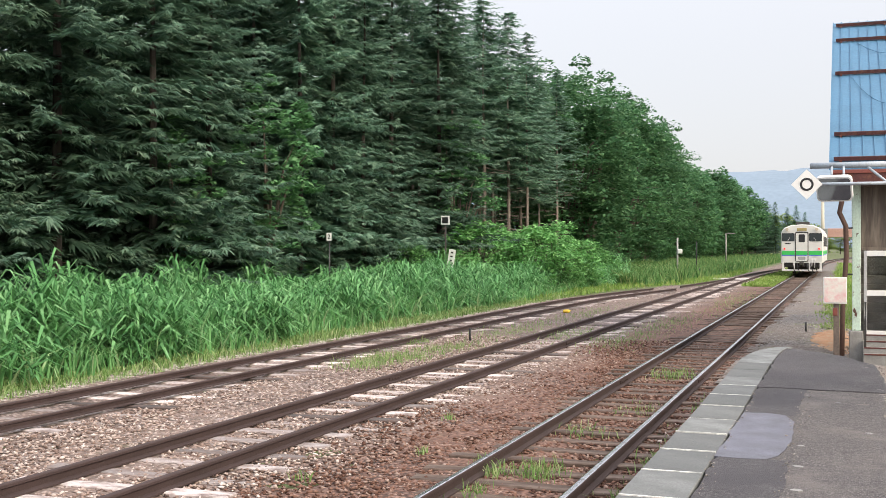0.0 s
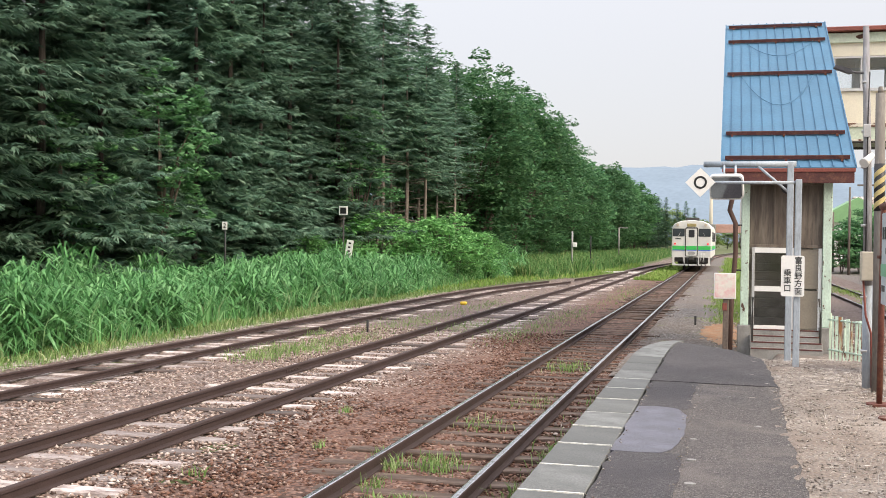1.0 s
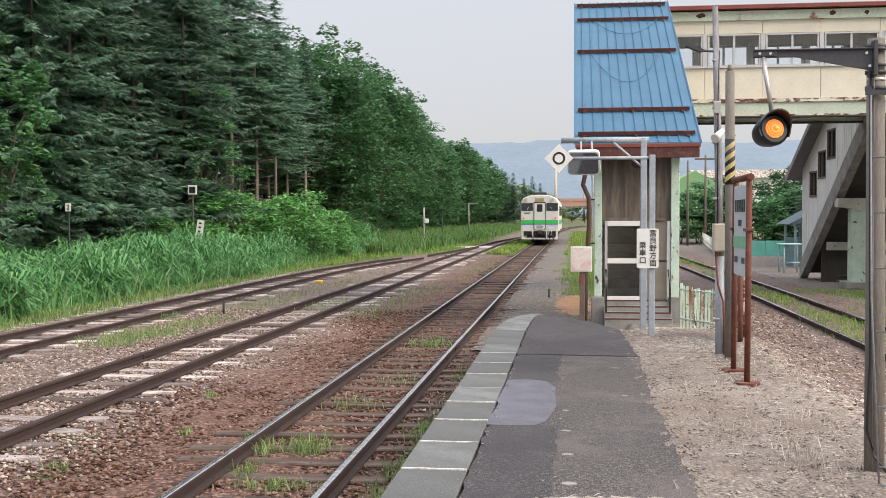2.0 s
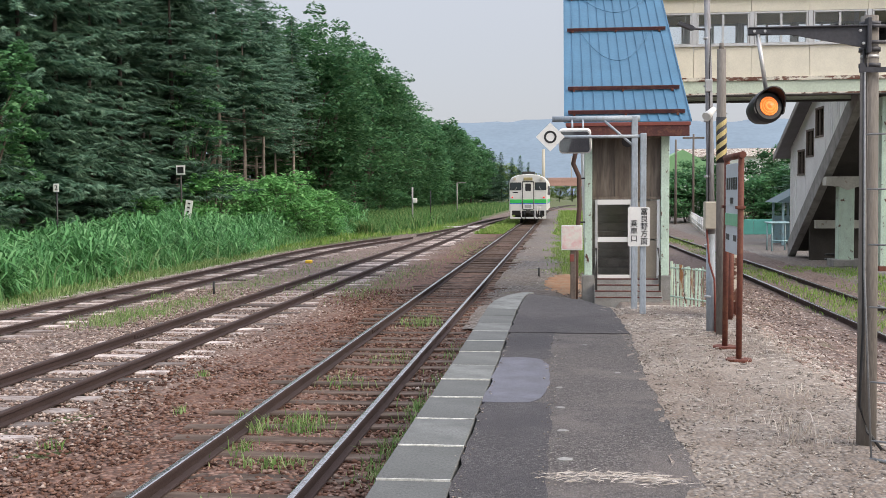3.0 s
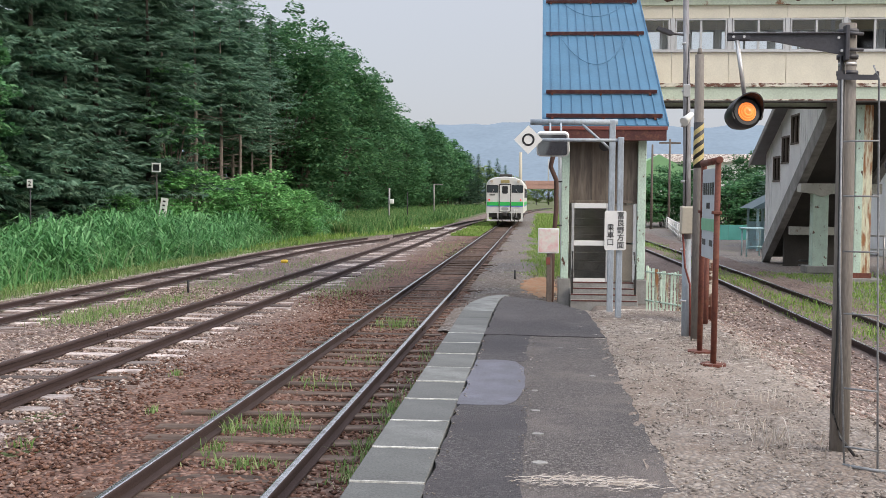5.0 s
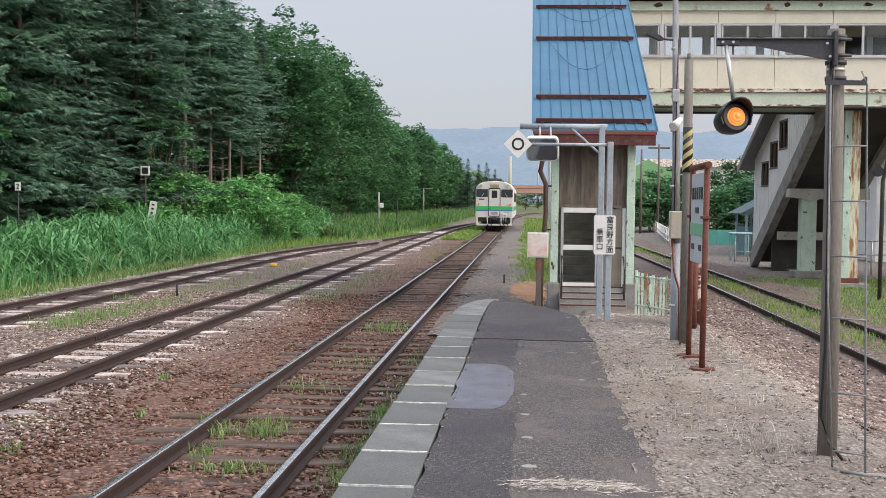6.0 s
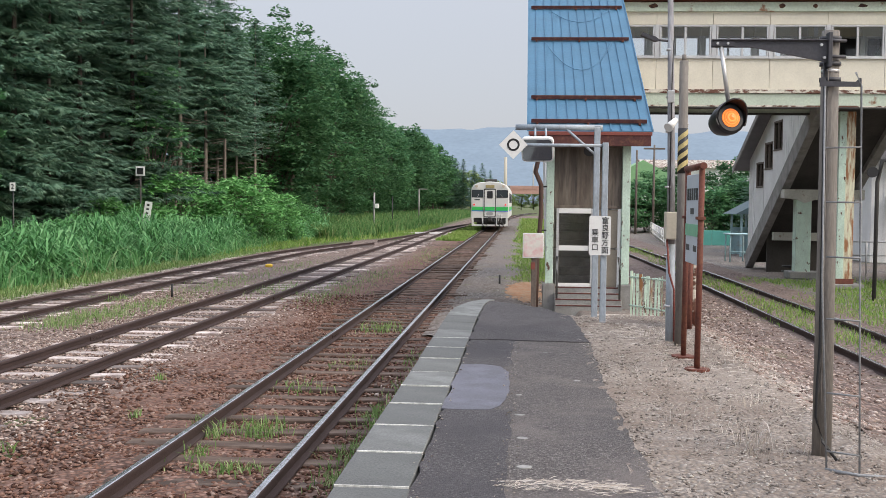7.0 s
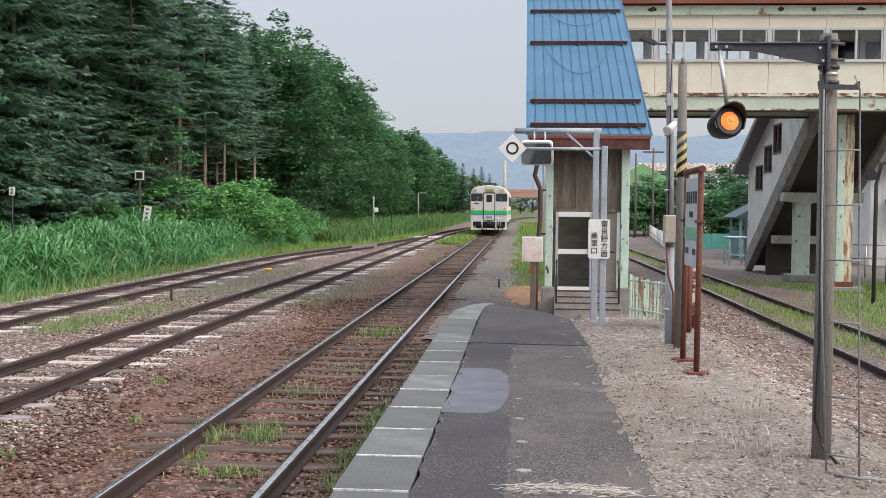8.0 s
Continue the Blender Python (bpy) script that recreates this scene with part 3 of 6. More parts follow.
patch("asphalt", [(1.85, 11.98), (3.22, 11.92), (3.2, 13.5), (3.12, 14.8), (2.75, 15.9), (2.35, 16.45), (1.93, 16.85), (1.86, 15.5)], 0.502, M["asph_dark"], "newer dark asphalt at the platform's end")

# flat stones bedded in the asphalt
for sx, sy, sr in ((2.46, 6.75, 0.045), (2.44, 7.55, 0.04), (2.47, 5.95, 0.05), (2.43, 8.4, 0.035), (2.95, 9.2, 0.03), (2.7, 11.0, 0.03)):
    prism("bedded_stone", [(sx + sr * random.uniform(.8, 1.1) * math.cos(a * math.pi / 5), sy + 0.8 * sr * random.uniform(.8, 1.1) * math.sin(a * math.pi / 5)) for a in range(10)], "z", 0.45, 0.4965, M["concrete2"], platform, "pale stone bedded in the asphalt")
# edge pavers
pv = bmesh.new()
mesh_box(pv, 0, 0.43, 0.0, 0.815, -0.09, 0)
bmesh.ops.bevel(pv, geom=pv.edges[:], offset=0.007, segments=1, affect="EDGES")
paver_mesh = bpy.data.meshes.new("paver")
bmesh.ops.recalc_face_normals(pv, faces=pv.faces[:])
pv.to_mesh(paver_mesh)
pv.free()
paver_mesh.materials.append(M["paver"])
for i in range(-6, 17):
    ob = new("paver", paver_mesh)
    ob.parent = platform
    y = 5.37 + 0.83 * (i - 0) - 0.0
    if y > 14.2:
        break
    ob.location = (1.405 - 2.3 + random.uniform(-.006, .006), y, 0.503 - GZ + random.uniform(-.004, .004))
    ob.rotation_euler = (random.uniform(-.005, .005), random.uniform(-.006, .006), random.uniform(-.004, .004))
    box("mortar", (1.41, 1.83, y - 0.009 - random.uniform(0.004, 0.016), y - 0.009 + random.uniform(0.004, 0.014), 0.40, 0.5085 if random.random() < 0.75 else 0.497), M["mortar"], platform, "pale mortar joint", bevel=0)
bend = [(1.405, y), (1.41, 15.0), (1.45, 15.7), (1.53, 16.25), (1.66, 16.75), (1.84, 17.08), (2.0, 17.1), (1.93, 16.9), (1.87, 16.3), (1.85, 15.5), (1.835, y)]
prism("curved_edge", bend, "z", 0.40, 0.507, M["paver"], platform, "curved pale concrete edge at the platform's end")


def rail_outline():
    """Half a metre per kilogram: head, web and foot, head's top at 0."""
    half = [(0.018, 0.0), (0.028, -0.004), (0.034, -0.012), (0.034, -0.036), (0.01, -0.05), (0.009, -0.105), (0.06, -0.12), (0.062, -0.135)]
    return half + [(-x, z) for x, z in half[::-1]]


def rail(line, material, top_material, parent, label="", size=1.0):
    """A rail along a line of (x, y); the head's top is a worn band of its own."""
    prof = rail_outline()
    bm = bmesh.new()
    rings = []
    for i, (x, y) in enumerate(line):
        a, b = line[max(i - 1, 0)], line[min(i + 1, len(line) - 1)]
        d = Vector((b[0] - a[0], b[1] - a[1], 0)).normalized()
        s = Vector((d.y, -d.x, 0))
        rings.append([bm.verts.new(Vector((x, y, 0)) + s * u * size + Vector((0, 0, z * size - 0.03 * (1 - size)))) for u, z in prof])
    k = len(prof)
    for a, b in zip(rings, rings[1:]):
        for j in range(k):
            f = bm.faces.new((a[j], b[j], b[(j + 1) % k], a[(j + 1) % k]))
            if j in (k - 2, k - 1, 0):
                f.material_index = 1
    bm.faces.new(rings[0])
    bm.faces.new(rings[-1][::-1])
    return finish("rail", bm, (material, top_material), parent, label)


def sleeper_mesh(length, material):
    bm = bmesh.new()
    mesh_box(bm, -length / 2, length / 2, -0.1, 0.1, -0.14, 0)
    bmesh.ops.bevel(bm, geom=bm.edges[:], offset=0.012, segments=1, affect="EDGES")
    bmesh.ops.recalc_face_normals(bm, faces=bm.faces[:])
    me = bpy.data.meshes.new("sleeper")
    bm.to_mesh(me)
    bm.free()
    me.materials.append(material)
    return me


def lay(thing_label, centre, y0, y1, material, top_material, wood, step, far=0.0, joints=(), rise=0.0, length=2.1, size=1.0):
    """A track: two rails along a centre line x(y), sleepers one by one, plates at the rail joints."""
    track = thing("railway_track", (centre(y0), y0, GZ), thing_label, "track")
    ys = list(np.arange(y0, y1, 4.0)) + [y1]
    for s in (-0.565, 0.565):
        rail([(centre(y) + s, y) for y in ys], material, top_material, track, "", size)
    meshes = [sleeper_mesh(length * k, wood) for k in (1.0, 0.86, 1.12)]
    o = ORIGIN[track.name]
    for y in np.arange(y0, far or y1, step):
        ob = new("sleeper", meshes[int(rng.integers(3))])
        ob.parent = track
        slope = (centre(y + 0.5) - centre(y - 0.5))
        ob.location = Vector((centre(y) + rng.normal(0, 0.06), y + rng.normal(0, 0.06), -0.134 + rise + rng.normal(0, 0.009))) - o
        ob.rotation_euler = (rng.normal(0, 0.012), rng.normal(0, 0.006), -math.atan(slope) + rng.normal(0, 0.03))
    for s, yj in joints:
        x = centre(yj) + s
        pl = box("fishplate", (x - 0.026, x + 0.026, yj - 0.25, yj + 0.25, -0.1, -0.042), material, track, "rusty joint plate", 0.004)
        for dy in (-0.18, -0.06, 0.06, 0.18):
            tube("bolt", [(x - 0.045, yj + dy, -0.072), (x + 0.045, yj + dy, -0.072)], 0.013, material, pl, n=6)
    return track


def far_bend(y):
    return 0.00045 * max(y - 125.0, 0.0) ** 2


lay("main line of polished rails on dark wooden sleepers", lambda y: far_bend(y), -12, 230, M["rail"], M["railtop"], M["sleeper"], 0.6, 100, ((-0.565, 16.6), (0.565, 17.2)), -0.003)
lay("siding of rusty rails on bleached loose sleepers", lambda y: -3.58 + 3.4 * smooth01((y - 75) / 75), -2, 150, M["rail"], M["rail"], M["sleeper2"], 0.64, 80, ((-0.565, 15.7), (0.565, 23.0)), -0.004, 2.1)
lay("outer siding of rusty rails curving into the next track", lambda y: -7.12 + 3.4 * smooth01((y - 39) / 33), 2, 54, M["rail"], M["rail"], M["sleeper2"], 0.66, 52, (), -0.004, 2.05, 0.78)
VERGE = ((-20, -9.05), (41, -9.05), (50, -8.45), (58, -7.55), (66, -5.55), (76, -5.0), (95, -4.9), (230, -4.6))


def verge(y):
    """Where the reeds and the meadow begin."""
    return np.interp(y, [p[0] for p in VERGE], [p[1] for p in VERGE])


points = thing("point_blade", (-5.2, 58, GZ), "worn rusty point blade joining the sidings", "rail")
rail([(-5.35, 57.5), (-5.0, 62), (-4.6, 67), (-4.22, 73)], M["rail"], M["rail"], points, "", 0.8)
lay("rear track of brown rails with weeds between", lambda y: 7.8 - 0.5 * smooth01((y - 25) / 40), -4, 90, M["rail"], M["railtop"], M["sleeper"], 0.62, 60, (), 0.0)

# loose stones where they can be told apart
n = 60000
x, y = rng.uniform(-6.4, 1.35, n), 3 + 22 * rng.random(n) ** 1.4
rusty = np.abs(x + 0.4 + 0.5 * np.sin(y * 0.9) * np.sin(y * 0.37)) + rng.normal(0, 0.3, n) < 1.9
for k, name, m_, lab, sd in ((rusty, "rusty_stones", "stonerust", "rust-brown ballast stones along the main rails", 3), (~rusty, "ballast_stones", "stone", "loose greyish brown ballast stones", 8)):
    v, f = stones(x[k], y[k], np.full(int(k.sum()), GZ + 0.008), rng.uniform(0.012, 0.036, int(k.sum())), sd)
    tagged(soup(name, v, f, M[m_]), lab, "stones", "", "stuff")
n = 36000
x, y = rng.uniform(3.15, 5.6, n), 3 + 15 * rng.random(n) ** 1.4
z = np.array([plat_z(a, b) for a, b in zip(x, y)])
v, f = stones(x, y, z, 0.003 + 0.015 * rng.random(n) ** 1.8, 4)
tagged(soup("pale_pebbles", v, f, M["stonegrey"]), "pale pebbles scattered on the platform gravel", "pebbles", "", "stuff")
n = 9000
x, y = 7.1 - 2.4 * rng.random(n) ** 0.8, 8 + 22 * rng.random(n)
v, f = stones(x, y, np.array([max(plat_z(a, b) if b < 20.4 else -1, GZ + 0.055) for a, b in zip(x, y)]), rng.uniform(0.012, 0.038, n), 9)
tagged(soup("slope_stones", v, f, M["stone"]), "brown stones on the slope towards the rear track", "stones", "", "stuff")
n = 5000
x, y = rng.uniform(1.0, 3.0, n), rng.uniform(17.3, 45, n)
v, f = stones(x, y, np.full(n, GZ + 0.035), rng.uniform(0.015, 0.035, n), 5)
tagged(soup("grey_stones", v, f, M["stonegrey"]), "grey gravel stones beside the main line", "stones", "", "stuff")
n = 500
x, y = rng.choice([1.86, 2.37, 3.2], n) + rng.normal(0, 0.035, n), rng.uniform(3, 12, n)
v, f = stones(x, y, np.full(n, 0.5), rng.uniform(0.004, 0.012, n), 6)
tagged(soup("asphalt_grit", v, f, M["stonegrey"]), "grit along the asphalt seams", "grit", "", "stuff")


# ---- stair entrance with the blue roof ----
def stair_entrance():
    s = thing("stair_shelter", (3.72, 20.8, GZ), "narrow enclosed stair entrance with blue metal roof and mint pillars", "shelter")
    for x0, x1 in ((2.90, 3.05), (4.37, 4.53)):
        box("plinth", (x0 - 0.05, x1 + 0.04, 20.62, 20.98, GZ, 0.52), M["concrete2"], s, "stained concrete plinth", 0.012)
        box("pillar", (x0, x1, 20.7, 20.88, 0.52, 3.32), M["mint"], s, "mint green post with rust spots", 0.008)
    # brown upper wall, in three sheets with battens
    box("lintel", (3.05, 4.37, 20.74, 20.84, 3.18, 3.42), M["brownpanel"], s)
    for i, (x0, x1) in enumerate(((3.055, 3.5), (3.505, 3.92), (3.925, 4.365))):
        box("wall_panel", (x0, x1, 20.79, 20.83, 2.06, 3.18), M["brownpanel"], s, "water-stained brown wall sheet", 0.003)
    box("rail_trim", (3.05, 4.37, 20.76, 20.85, 2.0, 2.06), M["brownpanel"], s)
    for x in (3.5, 3.92):
        box("batten", (x - 0.012, x + 0.017, 20.765, 20.79, 2.06, 3.18), M["brownpanel"], s, "", 0.002)
    for z0, z1 in ((0.47, 1.2), (1.23, 1.98)):
        box("frosted_pane", (3.9, 4.3, 20.8, 20.82, z0, z1), M["tanpanel"], s, "tan frosted side pane", 0.002)
    box("post", (4.3, 4.365, 20.77, 20.85, 0.46, 2.0), M["whitepaint"], s, "white door post")
    box("post", (3.83, 3.9, 20.77, 20.85, 0.46, 2.0), M["alu"], s, "aluminium door post")
    # sliding door
    door = box("door_frame", (3.105, 3.155, 20.72, 20.76, 0.46, 2.0), M["alu"], s, "aluminium sliding door", 0.004)
    box("door_stile", (3.775, 3.82, 20.72, 20.76, 0.46, 2.0), M["alu"], door)
    for z0, z1 in ((1.9, 2.0), (1.17, 1.27), (0.46, 0.53)):
        box("door_rail", (3.156, 3.774, 20.722, 20.758, z0, z1), M["whitepaint"], door, "white cross rail", 0.004)
    for z0, z1 in ((0.53, 1.17), (1.27, 1.9)):
        box("door_pane", (3.156, 3.774, 20.738, 20.744, z0, z1), M["doorglass"], door, "dim glass pane", 0)
    box("door_handle", (3.74, 3.765, 20.695, 20.72, 1.1, 1.32), M["black"], door)
    # outer steps and the flight inside
    for i in range(4):
        box("step", (3.08, 4.37, 20.2 + 0.16 * i, 20.95, GZ - 0.05, 0.04 + 0.105 * (i + 1)), M["concrete2"], s, "worn concrete step with reddish nosing", 0.012)
        box("nosing", (3.1, 4.35, 20.194 + 0.16 * i, 20.23 + 0.16 * i, 0.04 + 0.105 * (i + 1) - 0.022, 0.04 + 0.105 * (i + 1) + 0.003), M["guardred"], s, "rust-red step nosing", 0.003)
    for i in range(27):
        y0, z0 = 21.3 + 0.3 * i, 0.46 + 0.172 * i
        box("stair_tread", (3.05, 4.4, y0, y0 + 0.34, z0, z0 + 0.172), M["concrete2"], s, "", 0.008)
    box("landing", (3.05, 4.4, 20.9, 21.31, 0.3, 0.462), M["concrete2"], s)
    # side walls with glazed openings between posts
    def foot(y):
        return 0.3 + max(0.0, (y - 21.3)) * 0.573

    def head(y):
        return 3.36 + 0.543 * (min(y, 27.85) - 20.9)
    for x0, x1 in ((2.93, 3.03), (4.42, 4.52)):
        prism("side_wall", [(20.9, foot(20.9) - 0.3), (20.9, 1.3), (28.95, 1.3 + 0.573 * 7.65), (28.95, foot(28.95) - 0.3)], "x", x0, x1, M["white"], s, "pale board side wall")
        prism("side_wall", [(20.9, 2.75), (20.9, head(20.9)), (27.85, head(27.85)), (28.95, head(28.95)), (28.95, 2.75 + 0.543 * 8.05)], "x", x0, x1, M["white"], s, "pale board side wall")
        for k in range(6):
            y = 20.9 + 1.57 * k
            prism("wall_post", [(y, 1.2 + 0.573 * max(0, y - 21.3)), (y, 2.85 + 0.543 * (y - 20.9)), (y + 0.2, 2.85 + 0.543 * (y - 20.7)), (y + 0.2, 1.2 + 0.573 * max(0, y - 21.1))], "x", x0 + 0.004, x1 - 0.004, M["white"], s)
        prism("side_pane", [(20.92, 1.25), (20.92, 2.8), (28.9, 2.8 + 0.543 * 7.98), (28.9, 1.25 + 0.573 * 7.6)], "x", x0 + 0.045, x0 + 0.055, M["glass"], s, "clear side glazing")
    # roof
    def rz(y):
        return 3.5 + 0.543 * (y - 20.3)
    prism("roof_deck", [(20.34, rz(20.34) - 0.14), (20.34, rz(20.34) - 0.02), (27.8, rz(27.8) - 0.02), (28.9, rz(27.8) - 0.02), (28.9, rz(27.8) - 0.14), (27.8, rz(27.8) - 0.14)], "x", 2.56, 4.84, M["wood"], s, "dark boards under the roof")
    sheet_ = prism("roof_sheet", [(20.27, rz(20.27) - 0.018), (20.27, rz(20.27) + 0.006), (27.85, rz(27.85) + 0.006), (28.9, rz(27.85) + 0.006), (28.9, rz(27.85) - 0.018), (27.85, rz(27.85) - 0.018)], "x", 2.5, 4.9, M["bluesteel"], s, "faded blue standing-seam steel roof")
    for i in range(13):
        x = 2.5 + 0.2 * i - (0.0 if i else -0.012)
        x = min(x, 4.888)
        prism("roof_seam", [(20.27, rz(20.27) + 0.006), (20.27, rz(20.27) + 0.034), (27.84, rz(27.84) + 0.034), (27.84, rz(27.84) + 0.006)], "x", x - 0.011, x + 0.011, M["bluesteel"], sheet_)
    for y in (20.5, 21.53, 24.52, 26.5, 27.5):
        g = prism("snow_guard", [(y, rz(y) + 0.04), (y - 0.02, rz(y) + 0.11), (y + 0.02, rz(y) + 0.12), (y + 0.1, rz(y + 0.1) + 0.04)], "x", 2.58, 4.8, M["guardred"], s, "rusty dark red snow guard")
        for x in (2.7, 3.68, 4.66):
            box("guard_clip", (x - 0.02, x + 0.02, y - 0.05, y + 0.14, rz(y) + 0.0, rz(y) + 0.05), M["rust"], g, "", 0.002)
    box("fascia", (2.55, 4.86, 20.28, 20.33, 3.2, 3.44), M["guardred"], s, "dark rusty red fascia board")
    box("fascia_lip", (2.53, 4.88, 20.262, 20.28, 3.4, 3.47), M["roofred"], s)
    box("soffit", (2.6, 4.82, 20.331, 20.75, 3.26, 3.3), M["wood"], s)
    tube("roof_cable", [(2.9 + 0.15 * i, 22.9 + 1.5 * (i - 5) ** 2 / 25, rz(22.9 + 1.5 * (i - 5) ** 2 / 25) + 0.045) for i in range(11)], 0.007, M["bluesteel"], s, "slack wire on the roof", 6)
    tube("roof_cable", [(2.9 + 0.17 * i, 25.6 + 1.1 * (i - 5) ** 2 / 25, rz(25.6 + 1.1 * (i - 5) ** 2 / 25) + 0.045) for i in range(11)], 0.007, M["bluesteel"], s, "slack wire on the roof", 6)
    tube("drain_pipe", [(2.74, 20.5, 3.2), (2.72, 20.5, 2.9), (2.68, 20.52, 2.7), (2.79, 20.55, 2.45), (2.8, 20.55, 1.9), (2.74, 20.55, 1.0), (2.72, 20.55, GZ)], 0.045, M["brownpipe"], s, "bent dark brown drain pipe", 10)
    for z in (2.4, 1.55):
        box("pipe_bracket", (2.8, 2.91, 20.54, 20.58, z, z + 0.03), M["black"], s, "", 0.003)
    tube("horn_lamp", [(3.72, 20.45, 3.16), (3.7, 20.33, 3.1)], [0.05, 0.11], M["black"], s, "small round black lamp under the eave", 14)
    tube("handrail", [(3.12, 20.4, GZ), (3.12, 20.4, 0.7), (3.13, 20.68, 1.05)], 0.02, M["undergrey"], s, "thin dark handrail", 8)
    tube("handrail", [(4.33, 20.4, GZ), (4.33, 20.4, 0.7), (4.32, 20.68, 1.05)], 0.02, M["undergrey"], s, "thin dark handrail", 8)


stair_entrance()


# ---- footbridge ----
def window(parent, x0, x1, z0, z1, y, open_half=False, face=-1, name="window"):
    """An aluminium two-leaf window in the plane y."""
    f = 0.045
    w = box(name, (x0, x1, y - 0.05, y + 0.05, z0, z0 + f), M["alu"], parent, "aluminium sliding window", 0.004)
    box("head", (x0, x1, y - 0.05, y + 0.05, z1 - f, z1), M["alu"], w, "", 0.004)
    box("jamb", (x0, x0 + f, y - 0.045, y + 0.045, z0 + f, z1 - f), M["alu"], w, "", 0.004)
    box("jamb", (x1 - f, x1, y - 0.045, y + 0.045, z0 + f, z1 - f), M["alu"], w, "", 0.004)
    xm = (x0 + x1) / 2
    box("mullion", (xm - 0.03, xm + 0.03, y - 0.035, y + 0.035, z0 + f, z1 - f), M["alu"], w, "", 0.004)
    for a, b in ((x0 + f, xm - 0.03), (xm + 0.03, x1 - f)):
        if open_half and a == x0 + f:
            continue
        box("pane", (a, b, y - 0.004, y + 0.004, z0 + f, z1 - f), M["glass"], w, "", 0).visible_shadow = False
    return w


def footbridge():
    b = thing("footbridge", (11.3, 30, GZ), "enclosed cream footbridge on rusty mint girders across the tracks", "footbridge")
    xa, xb = 2.95, 30.0
    for y0, y1 in ((29.0, 29.14), (31.0, 31.14)):
        box("girder", (xa, xb, y0, y1, 4.74, 5.1), M["mintgirder"], b, "mint girder with peeling paint", 0.01)
        box("girder_flange", (xa, xb, y0 - 0.06, y1 + 0.06, 4.7, 4.74), M["undergrey"], b, "dark lower flange", 0.006)
        box("sill_rail", (xa, xb, y0 - 0.05, y1 + 0.05, 5.1, 5.2), M["creamrust"], b, "peeling cream ledge streaked with rust", 0.006)
    box("deck", (xa, xb, 29.15, 30.99, 4.9, 5.08), M["concrete2"], b)
    for side, y in ((0, 29.05), (1, 31.05)):
        for i in range(18):
            x0 = 2.97 + 1.5 * i
            box("panel", (x0, x0 + 1.49, y - 0.03, y + 0.03, 5.2, 6.02), M["cream"], b, "cream wall sheet", 0.004)
            box("upper_panel", (x0, x0 + 1.49, y - 0.03, y + 0.03, 6.93, 7.27), M["cream"], b, "cream wall sheet", 0.004)
            xw = 5.98 + 1.505 * (i - 2)
            if xw + 1.4 < xb:
                window(b, xw + 0.07, xw + 1.435, 6.06, 6.92, y, open_half=(i == 5 and not side))
                box("pier", (xw - 0.06, xw + 0.06, y - 0.045, y + 0.045, 6.02, 6.93), M["alu"], b, "pale window post", 0.005)
        box("window_sill", (xa, xb, y - 0.09, y + 0.09, 6.02, 6.06), M["alu"], b, "pale sill", 0.004)
        box("eave_trim", (xa, xb, y - 0.12, y + 0.12, 7.27, 7.52), M["mintgirder"], b, "mint eave board with holes and rust", 0.006)
    for hx, hw in ((5.87, 0.17), (9.23, 0.1), (10.1, 0.07), (11.33, 0.14), (13.2, 0.1), (16.0, 0.12)):
        prism("rust_hole", [(hx + hw * math.cos(a * 0.7) * random.uniform(.6, 1.1), 7.41 + 0.07 * math.sin(a * 0.7) * random.uniform(.5, 1.1)) for a in range(9)], "y", 28.926, 28.932, M["rusthole"], b, "hole rusted through the eave board")
    box("rust_edge", (xa, xb, 28.99, 29.0, 4.74, 4.785), M["creamrust"], b, "rust along the girder's lower edge", 0)
    prism("roof", [(28.75, 7.55), (28.75, 7.64), (30.05, 7.9), (31.35, 7.64), (31.35, 7.55)], "x", xa - 0.1, xb, M["roofred"], b, "low red metal roof")
    # white sheet added to bounce light around the dark inside
    box("ceiling_lining", (3.03, xb, 29.12, 30.98, 7.28, 7.31), M["whitepaint"], b, "white ceiling added to brighten the inside", 0)
    box("end_wall", (2.96, 3.02, 29.1, 31.0, 5.1, 7.5), M["cream"], b)
    # supports of the bridge
    for x, y in ((11.05, 29.75), (13.4, 29.75)):
        p = box("bridge_post", (x, x + 0.2, y, y + 0.4, -0.05, 4.7), M["mint"], b, "mint steel post", 0.012)
        box("post_web", (x + 0.202, x + 0.45, y + 0.03, y + 0.38, -0.05, 4.7), M["rustcream"], p, "cream post face eaten by rust", 0.01)
        box("post_base", (x - 0.25, x + 0.7, y - 0.25, y + 0.65, GZ, -0.02), M["concrete2"], p, "concrete footing", 0.015)
        box("post_band", (x - 0.03, x + 0.48, y - 0.03, y + 0.43, -0.02, 0.12), M["rust"], p, "rusted foot plate", 0.006)


footbridge()


